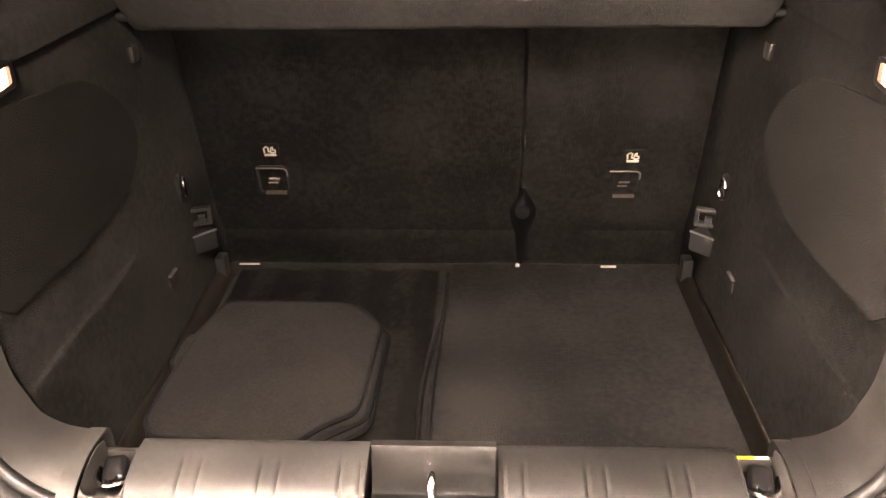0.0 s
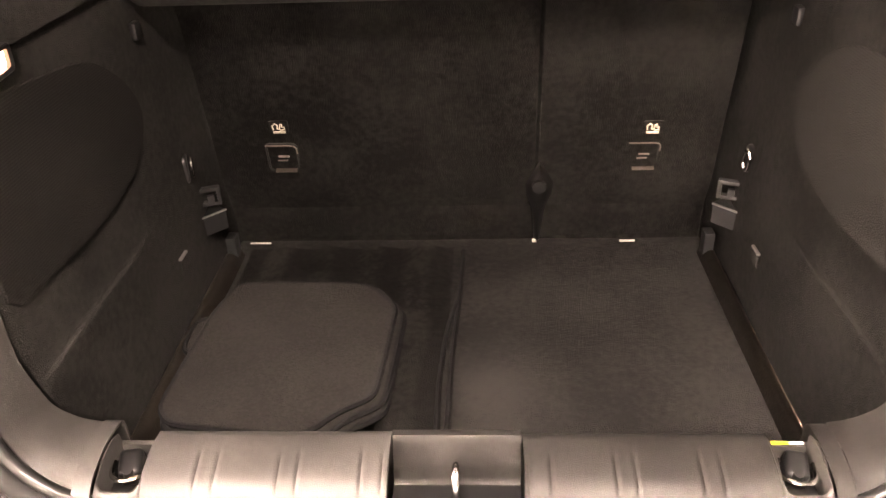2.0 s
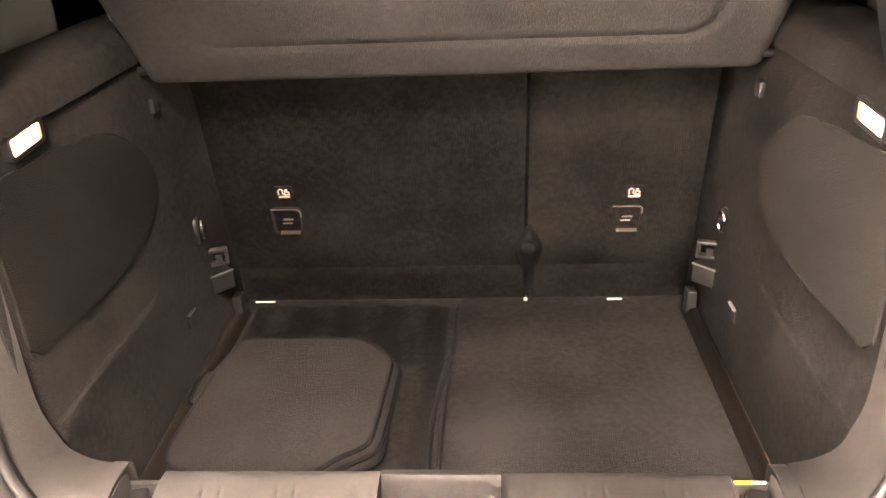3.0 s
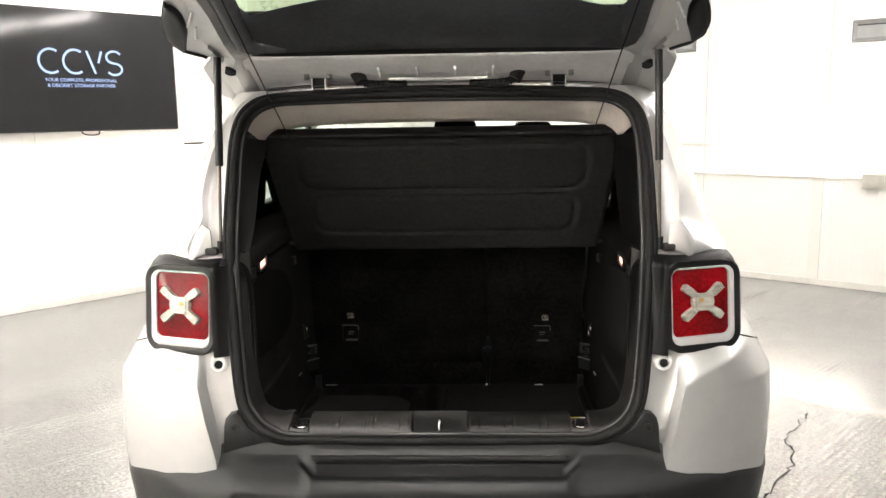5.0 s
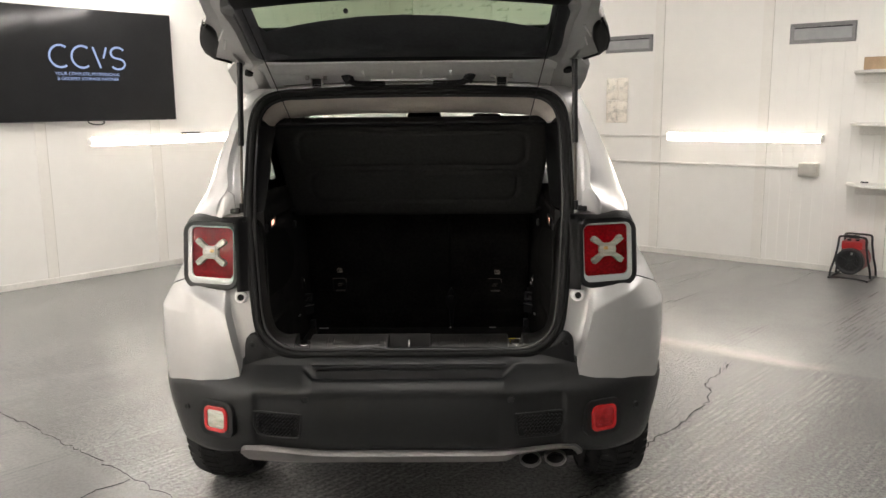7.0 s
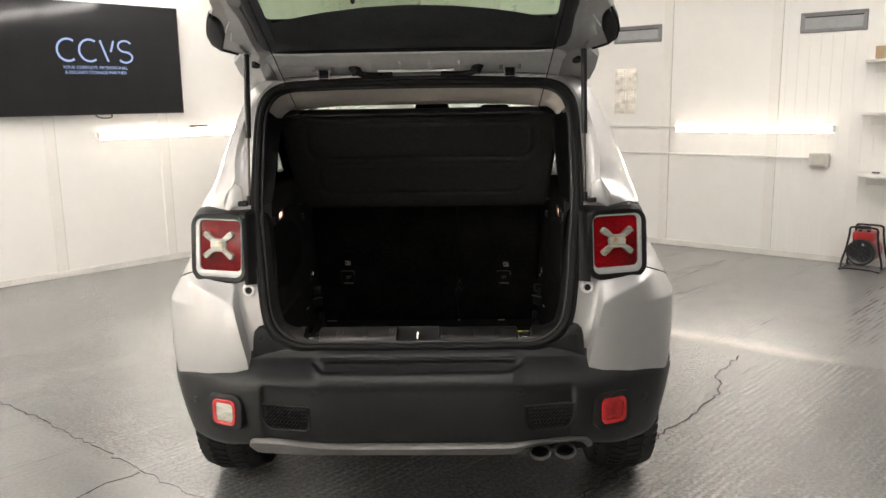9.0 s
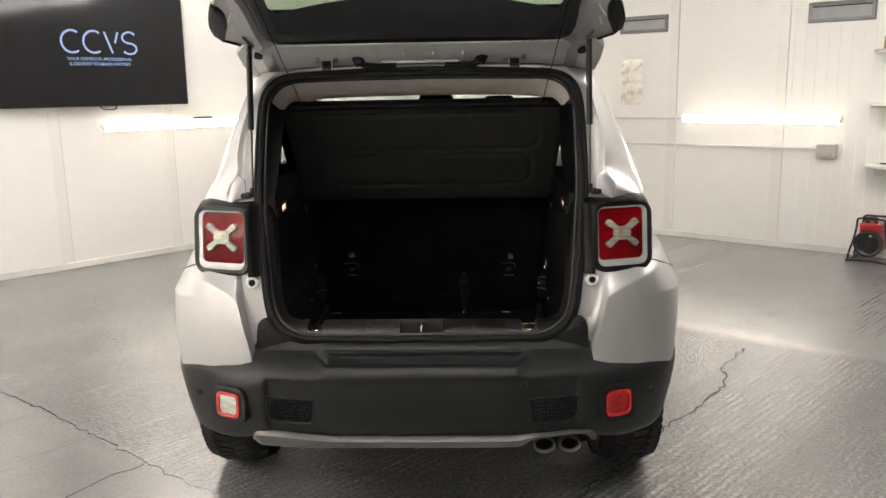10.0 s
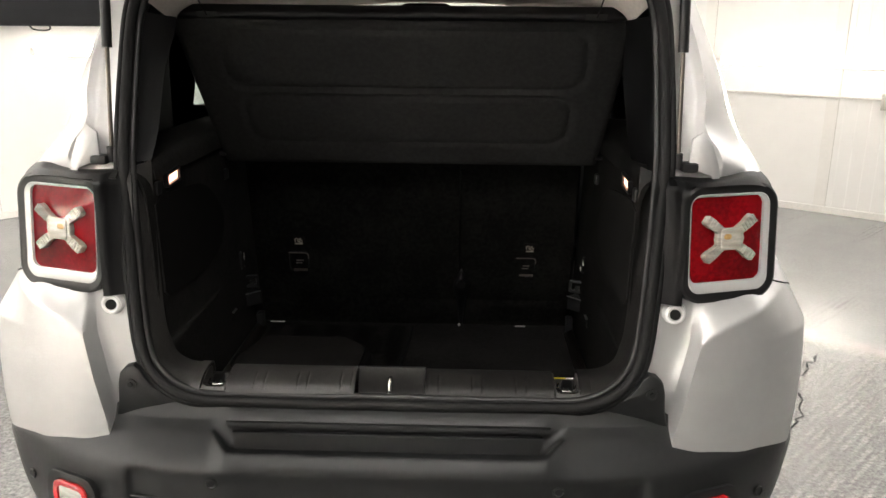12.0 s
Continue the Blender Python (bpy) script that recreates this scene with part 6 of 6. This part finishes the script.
for s, _ in SIDES:
    rows = [[tuple(on_gate(*p)) for p in ((a, u, 0.030), (a, u, 0.004), (b, u, -0.006), (c, u, 0.010), (d, u, 0.004), (d + 0.003, u, 0.014), (d - 0.004, u, 0.070))] for u, a, b, c, d in RAIL]
    rail = part("side_rail", skin(rows, 0, 0, 0.0015, s, soft=False), PAINT, gate, "silver side rail of tailgate", smooth=False)
    part("plug", cylinder(on_gate(s * 0.5375, 0.070, 0.004), on_gate(s * 0.5375, 0.070, -0.0125), 0.0142, 24), RUBBER, rail, "black rubber plug")
    # black corner with a rubber lip round it
    spots = [(0.352, 0.004), (0.335, 0.022), (0.305, 0.040), (0.270, 0.047), (0.235, 0.047), (0.205, 0.036), (0.180, 0.020), (0.163, 0.004)]
    rubber = part("corner_rubber", skin([[tuple(on_gate(*p)) for p in ((rail_outer(u) - w, u, 0.010), (rail_outer(u) - w * 0.9, u, -0.002), (rail_outer(u) - w * 0.45, u, -0.006), (rail_outer(u) + 0.003, u, 0.000), (rail_outer(u) + 0.006, u, 0.02))] for u, w in spots], 13, 36, 0.002, s), SMOOTH, rail, "black plastic corner of rail")
    lip = [on_gate(s * (rail_outer(u) + 0.003), u, 0.002) for u in (0.36, 0.33, 0.30, 0.27, 0.24, 0.21, 0.19, 0.17, 0.155, 0.14, 0.125)]
    part("rubber_lip", tube(spline(lip, 40), 0.0042, 8), RUBBER, rubber)
    for k in range(2):
        part("rib", cylinder(on_gate(s * (0.556 + 0.012 * k), 0.320 - 0.065 * k, 0.006), on_gate(s * (0.586 - 0.004 * k), 0.262 - 0.05 * k, 0.002), 0.0028, 8), JAMB, rail, "pale stiffening rib")
    part("strut_tab", box(-0.002, 0.002, -0.026, 0.024, -0.004, 0.010, 0.001, Matrix.Translation(on_gate(s * 0.556, 0.150, 0.0)) @ pose(0, 0, 0, -27, 0, s * 18)), STEEL, rail)
    side_trim = [[(0.452 - max(0, 0.16 - u) * 1.6, u, 0.027), (0.462, u, 0.014), (0.476, u, 0.006), (0.494, u, 0.003), (0.506, u, 0.010)] for u in (0.112, 0.135, 0.16, 0.20, 0.28, 0.36, 0.44, 0.52)]
    part("window_trim", gate_skin(side_trim, 16, 24, 0.002, s), FRIT, gate, "black plastic window surround")
    hinge = part("hinge", box(-0.017, 0.017, -0.008, 0.010, -0.022, 0.012, 0.003, Matrix.Translation(on_gate(s * 0.320, -0.010, 0.000))), RUBBER, gate, "silver tailgate hinge with bolts")
    for dx in (-0.018, 0.018):
        part("hinge_arm", box(-0.0018, 0.0018, -0.014, 0.014, -0.020, 0.014, 0.0008, Matrix.Translation(on_gate(s * 0.320 + dx, -0.010, 0.000))), STEEL, hinge)
    part("hinge_pin", cylinder(on_gate(s * 0.320 - 0.018, -0.014, -0.016), on_gate(s * 0.320 + 0.018, -0.014, -0.016), 0.0045, 12), STEEL, hinge)
    for dx in (-0.031, 0.031):
        part("bolt", cylinder(on_gate(s * 0.320 + dx, 0.012, 0.014), on_gate(s * 0.320 + dx, 0.010, 0.000), 0.0075, 6), STEEL, hinge)
# lower trim panel, its upper edge curved under the window
lower_rows = []
for u_add, n in ((0.0, 0.010), (0.010, -0.004), (0.05, -0.012), (0.14, -0.016), (0.30, -0.020), (0.42, -0.010), (0.445, 0.010)):
    row = []
    for x in (-0.49, -0.452, -0.30, -0.15, 0, 0.15, 0.30, 0.452, 0.49):
        u0 = 0.472 - 0.040 * (abs(x) / 0.45) ** 2
        row.append((x * (1 - 0.08 * max(0, u_add - 0.2)), u0 + u_add * (0.9 - u0) / 0.445 + (0.0), n))
    lower_rows.append(row)
lower = part("trim_panel", gate_skin(lower_rows, 49, 33, 0.003), SMOOTH, gate, "black plastic tailgate trim panel")
for k in range(6):
    part("grip_slot", box(-0.004, 0.004, -0.012, 0.012, -0.003, 0.003, 0.001, Matrix.Translation(on_gate(-0.09 + k * 0.035, 0.63, -0.016))), RUBBER, lower)
pane = part("rear_window", tidy(gate_skin([[(-0.50, u, 0.028), (-0.25, u, 0.034), (0, u, 0.036), (0.25, u, 0.034), (0.50, u, 0.028)] for u in (0.10, 0.2, 0.3, 0.4, 0.50)], 61, 21, 0.004)), GLASS_GREEN, gate, "green tinted rear window glass")
pane.visible_shadow = False
# printed black border on the glass, its edge arched
edge_x = [-0.51, -0.462, -0.452, -0.435, -0.40, -0.33, -0.26, -0.13, 0, 0.13, 0.26, 0.33, 0.40, 0.435, 0.452, 0.462, 0.51]
border = [[(x, 0.10 + k * ((0.349 - 0.074 * (min(abs(x), 0.43) / 0.42) ** 2 + max(0, abs(x) - 0.435) * 2.0) - 0.10), 0.0235 + 0.008 * (1 - (x / 0.5) ** 2)) for x in edge_x] for k in (0, 0.25, 0.5, 0.75, 0.97, 1.0)]
part("glass_border", skin([[tuple(on_gate(*p)) for p in r] for r in border], 0, 0, 0.0015, soft=False), FRIT, pane, "black printed border of the glass")
part("wiper_pivot", cylinder(on_gate(-0.170, 0.378, 0.027) + Vector((0, -0.004, 0.001)), on_gate(-0.170, 0.378, 0.027) + Vector((0, 0.004, -0.001)), 0.0070, 20), RUBBER, gate)
part("spoiler", gate_skin([[(x, u, n) for x in (-0.56, -0.45, -0.25, 0, 0.25, 0.45, 0.56)] for u, n in ((-0.10, 0.055), (0.00, 0.070), (0.10, 0.076), (0.17, 0.078), (0.19, 0.086), (0.18, 0.098))], 31, 25, 0.004), SMOOTH, gate, "dark roof spoiler over rear window")
part("outer_skin", gate_skin([[(x, u, 0.075 + 0.02 * (1 - abs(x) / 0.6)) for x in (-0.545, -0.48, -0.25, 0, 0.25, 0.48, 0.545)] for u in (0.50, 0.60, 0.75, 0.90)], 25, 13, 0.002), PAINT, gate, "silver outer tailgate skin")
for k in range(4):
    x = -0.152 + k * 0.099
    part("bracket", box(-0.003, 0.003, -0.020, 0.020, -0.007, 0.004, 0.002, Matrix.Translation(on_gate(x, 0.056, -0.008)) @ pose(0, 0, 0, -27)), JAMB, gate)
for s in (-1, 1):
    route = spline([tuple(on_gate(s * x, u, n)) for x, u, n in ((0.205, 0.032, -0.016), (0.185, 0.022, -0.022), (0.155, 0.008, -0.018), (0.120, -0.004, -0.012), (0.085, -0.012, -0.006))], 40)
    loom = part("wiring_loom", tube(route, 0.0095, 10), RUBBER, gate, "black corrugated wiring hose")
    for k in range(2, 38, 3):
        part("hose_rib", ring(tuple(route[k]), tuple(route[k + 1] - route[k]), 0.0098, 0.0018, 14, 6), RUBBER, loom)
    part("grommet", cylinder(on_gate(s * 0.214, 0.036, 0.004), on_gate(s * 0.200, 0.030, -0.022), 0.018, 16), RUBBER, loom)
part("wash_pipe", tube([on_gate(-0.13, 0.022, -0.010), on_gate(0.0, 0.020, -0.010), on_gate(0.13, 0.022, -0.010)], 0.004, 6), JAMB, gate)

# ---- loose mats in the boot ----
def mat_outline(corners, r=0.02):
    """Rounded corners for a mat's outline."""
    out = []
    n = len(corners)
    for i in range(n):
        p, a, b = Vector(corners[i]), Vector(corners[i - 1]), Vector(corners[(i + 1) % n])
        d1, d2 = (a - p), (b - p)
        q1, q2 = p + d1.normalized() * min(r, d1.length / 2), p + d2.normalized() * min(r, d2.length / 2)
        for k in range(5):
            t = k / 4
            out.append(tuple((q1 * (1 - t) ** 2 + p * 2 * t * (1 - t) + q2 * t * t)))
    return out


def floor_mat(corners, z, label, turn=0.0, thick=0.008):
    outline = mat_outline(corners)
    at = (sum(c[0] for c in corners) / len(corners), sum(c[1] for c in corners) / len(corners), z)
    item = thing("floor_mat", at, label, "car mat", "stacked car mats")
    part("mat_top", prism(outline, Matrix.Translation((0, 0, z + thick)), thick, 0.002), MAT_PILE, item, smooth=False)
    part("binding", tube([(x, y, z + thick * 0.55) for x, y in outline], 0.0048, 6, closed=True), MAT_EDGE, item, "dark stitched edge binding")


TOP_MAT = [(-0.437, 0.448), (-0.414, 0.414), (-0.300, 0.398), (-0.216, 0.393), (-0.176, 0.440), (-0.128, 0.472), (-0.122, 0.560), (-0.116, 0.699), (-0.145, 0.735), (-0.180, 0.771), (-0.300, 0.774), (-0.403, 0.773), (-0.424, 0.690)]
floor_mat([(-0.436, 0.44), (-0.41, 0.408), (-0.300, 0.384), (-0.205, 0.374), (-0.160, 0.424), (-0.112, 0.456), (-0.102, 0.700), (-0.16, 0.79), (-0.40, 0.79)], 0.566, "dark charcoal carpet car mat under others on boot floor")
floor_mat([(x + 0.012, y - 0.006) for x, y in TOP_MAT], 0.576, "dark charcoal carpet car mat in middle of stack")
floor_mat(TOP_MAT, 0.586, "dark charcoal carpet car mat with cut corner on top of stack")
floor_mat([(-0.452, 0.60), (-0.438, 0.585), (-0.40, 0.60), (-0.40, 0.68), (-0.438, 0.685), (-0.455, 0.668)], 0.576, "small tab of dark carpet mat beside stack", thick=0.006)


def wavy_liner():
    """Long carpet runner with soft folds across it and one rolled edge."""
    rows = []
    for i in range(49):
        y = 0.262 + i * (0.95 - 0.262) / 48
        row = []
        for j in range(61):
            x = -0.43 + j * (0.43 - 0.030) / 60
            fold = 0.0035 * (1 + math.sin(x * 68 + 0.8 + 3 * (y - 0.8))) * min(1, max(0, (y - 0.60) / 0.2)) + 0.003 * (1 + math.sin(x * 70)) * (0.4 if x > -0.12 else 0)
            row.append((x + 0.004 * math.sin(y * 9), y, 0.5575 + fold + 0.0008))
        rows.append(row)
    return skin(rows, 0, 0, 0.003, soft=False)


runner = thing("carpet_runner", (-0.23, 0.6, 0.557), "dark folded carpet runner lying on boot floor", "boot mat")
part("cloth", tidy(wavy_liner()), RUNNER, runner)
edge_line = spline([(-0.007, 0.935, 0.562), (-0.008, 0.86, 0.563), (-0.013, 0.74, 0.565), (-0.020, 0.60, 0.567), (-0.022, 0.43, 0.567), (-0.023, 0.262, 0.566)], 40)
part("rolled_edge", tube(edge_line, 0.0042, 8), MAT_EDGE, runner, "rolled bound edge")
edge_line = spline([(-0.016, 0.745, 0.566), (-0.029, 0.66, 0.570), (-0.037, 0.54, 0.572), (-0.037, 0.43, 0.572), (-0.035, 0.262, 0.570)], 40)
part("second_edge", tube(edge_line, 0.0042, 8), MAT_EDGE, runner, "second turned edge binding")
solo("tape_strip", box(0.3315, 0.358, 0.2395, 0.2430, 0.7236, 0.7260, 0.0006), YELLOW, "bright yellow tape edge beside sill recess", "tape")
solo("tape_strip", box(0.3585, 0.374, 0.2395, 0.2430, 0.7236, 0.7256, 0.0006), PAPER, "white paper end of yellow tape", "tape")

# ---- things on the walls ----
screen_m = LEFT @ pose(0.875, 1.885, 0.078)
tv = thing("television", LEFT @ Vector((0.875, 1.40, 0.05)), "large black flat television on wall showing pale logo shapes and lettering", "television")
part("casing", box(-0.830, 0.830, -0.478, 0.478, -0.055, -0.004, 0.006, screen_m), TV_FRAME, tv, "slim black casing")
part("screen", box(-0.821, 0.821, -0.468, 0.470, -0.006, 0.0, 0.001, screen_m), TV_BLACK, tv, "glossy dark screen", smooth=False)
part("bracket", box(-0.25, 0.25, -0.2, 0.2, -0.074, -0.054, 0.004, screen_m), TV_FRAME, tv)


def arc(cx, cz, rx, rz, a0, a1, n=18):
    return [(cx + rx * math.cos(radians(a0 + (a1 - a0) * k / n)), cz + rz * math.sin(radians(a0 + (a1 - a0) * k / n))) for k in range(n + 1)]


def stroke(points, width, name="logo"):
    bm = bmesh.new()
    rows = []
    for i, p in enumerate(points):
        a, b = Vector(points[max(i - 1, 0)]), Vector(points[min(i + 1, len(points) - 1)])
        d = (b - a).normalized()
        q = Vector((-d.y, d.x)) * width / 2
        rows.append([screen_m @ Vector((p[0] + 0.025 + q.x, p[1] + q.y, 0.002)), screen_m @ Vector((p[0] + 0.025 - q.x, p[1] - q.y, 0.002))])
    add_grid(bm, rows)
    bmesh.ops.solidify(bm, geom=bm.faces[:], thickness=0.001)
    part(name, bm, TV_TEXT, tv, "pale glowing logo stroke", smooth=False)


stroke(arc(-0.225, 0.072, 0.090, 0.092, 55, 305), 0.017)
stroke(arc(-0.040, 0.072, 0.090, 0.092, 55, 305), 0.017)
stroke([(0.055, 0.160), (0.118, -0.020)], 0.017)
stroke([(0.175, 0.160), (0.145, 0.065)], 0.017)
stroke(arc(0.275, 0.115, 0.062, 0.048, 30, 270, 14) + arc(0.275, 0.020, 0.062, 0.046, 90, -150, 14), 0.017)


def lettering(text, x, z, size, mat, parent, m):
    curve = bpy.data.curves.new("lettering", "FONT")
    curve.body = text
    curve.size = size
    curve.align_x = "CENTER"
    curve.extrude = 0.0004
    ob = new("lettering", curve)
    ob.parent = parent
    ob.matrix_parent_inverse = Matrix.Translation(-BASE[parent.name])
    ob.matrix_basis = m @ pose(x, z, 0.003)
    curve.materials.append(mat)
    return ob


lettering("YOUR COMPLETE, PROFESSIONAL", 0.028, -0.085, 0.037, TV_TEXT, tv, screen_m)
lettering("& DISCREET STORAGE PARTNER", 0.028, -0.127, 0.037, TV_TEXT, tv, screen_m)
part("cable", tube(spline([LEFT @ Vector(p) for p in ((0.88, 1.41, 0.03), (0.90, 1.385, 0.04), (0.96, 1.375, 0.05), (1.02, 1.385, 0.04), (1.02, 1.42, 0.03))], 20), 0.006, 6), TV_FRAME, tv)
solo("remote_control", wall_box(LEFT, 1.77, 1.955, 1.262, 1.284, 0.02, 0.06, 0.008), TV_FRAME, "black remote control lying on wall light", "remote control")


def wall_vent(a0, a1, z0, z1):
    at = RIGHT @ Vector(((a0 + a1) / 2, z0, 0))
    vent = thing("wall_vent", at, "grey metal letterbox-shaped wall vent", "vent", "wall vents")
    m = RIGHT @ pose((a0 + a1) / 2, (z0 + z1) / 2, 0)
    w, h = a1 - a0, z1 - z0
    part("frame", add_frame(bmesh.new(), rounded(w, h, 0.006, 2), rounded(w - 0.07, h - 0.065, 0.004, 2), m, 0.0, 0.022), VENT_GREY, vent, smooth=False)
    part("flap", box(-w / 2 + 0.035, w / 2 - 0.035, -h / 2 + 0.03, h / 2 - 0.045, 0.002, 0.010, 0.002, m), VENT_PALE, vent)
    part("slot", box(-w / 2 + 0.035, w / 2 - 0.035, h / 2 - 0.045, h / 2 - 0.033, 0.001, 0.004, 0, m), TV_FRAME, vent)


wall_vent(1.305, 1.845, 2.017, 2.190)
wall_vent(-0.505, 0.005, 2.022, 2.187)

grid_panel = thing("vent_panel", RIGHT @ Vector((-0.37, 1.318, 0)), "pale pressed metal ventilation panel on wall", "vent")
for z0, z1 in ((1.318, 1.542), (1.546, 1.770)):
    part("plate", wall_box(RIGHT, -0.487, -0.250, z0, z1, 0.0, 0.008, 0.003), PANEL_METAL, grid_panel)
    part("centre_rib", wall_box(RIGHT, -0.378, -0.362, z0 + 0.012, z1 - 0.012, 0.008, 0.015, 0.003), PANEL_METAL, grid_panel)
for k in range(22):
    for a0, a1 in ((-0.468, -0.388), (-0.352, -0.272)):
        z = 1.345 + k * 0.0185
        part("louvre", wall_box(RIGHT, a0, a1, z, z + 0.008, 0.008, 0.014, 0.002), PANEL_METAL, grid_panel)

for z, a0, a1 in ((1.187, right_start + 0.05, 0.20), (0.925, right_start + 0.05, 1.465)):
    solo("cable_conduit", wall_box(RIGHT, a0, a1, z - 0.010, z + 0.010, 0.008, 0.026, 0.004), CONDUIT, "thin white plastic cable conduit along wall", "conduit", "wall conduits")
switch = thing("switch_box", RIGHT @ Vector((1.55, 0.85, 0)), "beige plastic electrical switch box on wall", "switch box")
part("body", wall_box(RIGHT, 1.465, 1.628, 0.848, 0.972, 0.0, 0.085, 0.010), BOX_GREY, switch)
part("cover", wall_box(RIGHT, 1.478, 1.615, 0.866, 0.962, 0.085, 0.100, 0.006), BOX_GREY, switch)
part("hinge_bar", wall_box(RIGHT, 1.475, 1.618, 0.955, 0.968, 0.085, 0.106, 0.003), BOX_GREY, switch)


def wall_shelf(a0, a1, z, deep):
    shelf_ob = thing("wall_shelf", RIGHT @ Vector((a0, z - 0.03, 0)), "plain white board shelf on wall bracket", "shelf", "wall shelves")
    bm = bmesh.new()
    top = [(a0, 0.012), (a1, 0.012), (a1, deep), (a0 + 0.18, deep), (a0, 0.10)]
    add_prism(bm, [(a, n) for a, n in top], RIGHT @ Matrix(((1, 0, 0, 0), (0, 0, 1, z), (0, 1, 0, 0), (0, 0, 0, 1))), 0.022, 0.003)
    part("board", bm, SHELF_WHITE, shelf_ob)
    part("batten", wall_box(RIGHT, a0 + 0.06, a1, z - 0.105, z - 0.024, 0.0, 0.022, 0.003), SHELF_WHITE, shelf_ob)


for z in (1.765, 1.33, 0.815):
    wall_shelf(1.87, 2.9, z, 0.30)
solo("cardboard_box", wall_box(RIGHT, 1.95, 2.12, 1.768, 1.872, 0.03, 0.16, 0.008), CARDBOARD, "small brown cardboard box on white shelf", "box")
solo("marker_pen", wall_box(RIGHT, 1.985, 2.045, 0.817, 0.830, 0.08, 0.10, 0.004), TV_FRAME, "small black pen lying on shelf", "pen")

# ---- drum heater ----
heater = thing("fan_heater", (3.60, 4.47, 0), "red drum fan heater in black tube frame", "heater")
hm = pose(3.60, 4.47, 0, 0, 0, -40) @ Matrix.Scale(0.74, 4)
drum_c = Vector((0, 0, 0.22))


def heater_ring(y, r, n=36):
    return [hm @ (drum_c + Vector((r * math.cos(2 * math.pi * k / n), y, r * math.sin(2 * math.pi * k / n)))) for k in range(n)]


part("drum", tidy(add_grid(bmesh.new(), [heater_ring(-0.17, 0.135), heater_ring(-0.165, 0.150), heater_ring(0.17, 0.150), heater_ring(0.19, 0.135), heater_ring(0.19, 0.02)], close=True)), HEATER_RED, heater, "red metal drum")
part("front_grille_back", cylinder(hm @ (drum_c + Vector((0, -0.13, 0))), hm @ (drum_c + Vector((0, -0.165, 0))), 0.100, 32), UNDER, heater)
part("front_band", tidy(add_grid(bmesh.new(), [heater_ring(-0.178, 0.112), heater_ring(-0.190, 0.132), heater_ring(-0.186, 0.152), heater_ring(-0.120, 0.154)], close=True)), TV_FRAME, heater)
for r in (0.03, 0.055, 0.080, 0.104):
    part("guard_ring", tube(heater_ring(-0.172, r, 30), 0.0035, 5, closed=True), TV_FRAME, heater)
for k in range(6):
    a = math.pi * k / 6
    d = Vector((0.115 * math.cos(a), 0, 0.115 * math.sin(a)))
    part("guard_bar", tube([hm @ (drum_c + Vector((0, -0.172, 0)) - d), hm @ (drum_c + Vector((0, -0.172, 0)) + d)], 0.0035, 5), TV_FRAME, heater)
part("badge", box(0.010, 0.034, -0.194, -0.186, 0.300, 0.330, 0.003, hm), STEEL, heater, "small pale badge")
part("control_box", box(-0.115, 0.115, -0.13, 0.15, 0.350, 0.448, 0.020, hm), HEATER_RED, heater, "red control box")
for x in (-0.05, 0.04):
    part("knob", cylinder(hm @ Vector((x, -0.05, 0.446)), hm @ Vector((x, -0.05, 0.468)), 0.016, 14), TV_FRAME, heater)
for y in (-0.10, 0.16):
    frame_line = spline([(-0.205, y - 0.06, 0.012), (-0.200, y - 0.05, 0.10), (-0.175, y, 0.24), (-0.150, y, 0.40), (-0.145, y, 0.475), (-0.115, y, 0.498), (0, y, 0.500), (0.115, y, 0.498), (0.145, y, 0.475), (0.150, y, 0.40), (0.175, y, 0.24), (0.200, y + 0.03, 0.10), (0.205, y + 0.04, 0.012)], 50)
    part("tube_frame", tube([hm @ p for p in frame_line], 0.009, 8), TV_FRAME, heater, "black steel tube frame")
for x in (-0.205, 0.205):
    part("foot_tube", tube([hm @ Vector((x, -0.20, 0.012)), hm @ Vector((x, 0.22, 0.012))], 0.010, 8), TV_FRAME, heater)
part("cross_tube", tube(spline([hm @ Vector(p) for p in ((-0.205, -0.19, 0.012), (-0.10, -0.21, 0.030), (0.10, -0.21, 0.030), (0.205, -0.19, 0.012))], 16), 0.008, 8), TV_FRAME, heater)
part("carry_bar", tube([hm @ Vector((-0.07, -0.10, 0.502)), hm @ Vector((0.07, -0.10, 0.502))], 0.015, 10), TV_FRAME, heater)

# ---- cracks in the floor ----
crack([(1.756, 2.13), (1.64, 1.98), (1.505, 1.80), (1.50, 1.66), (1.44, 1.54), (1.254, 1.284), (1.025, 1.024), (0.90, 0.90)], 3)
crack([(-2.45, 1.62), (-2.23, 1.475), (-2.06, 1.36), (-1.84, 1.20)], 5, 0.0042)
crack([(-1.19, 0.69), (-1.28, 0.588), (-1.36, 0.44), (-1.45, 0.30)], 7, 0.0045)
crack([(-1.84, 1.20), (-1.45, 0.90), (-1.10, 0.62), (-0.83, 0.44)], 8, 0.0018)
crack([(0.75, 0.62), (0.62, 0.50), (0.50, 0.30)], 9, 0.004)
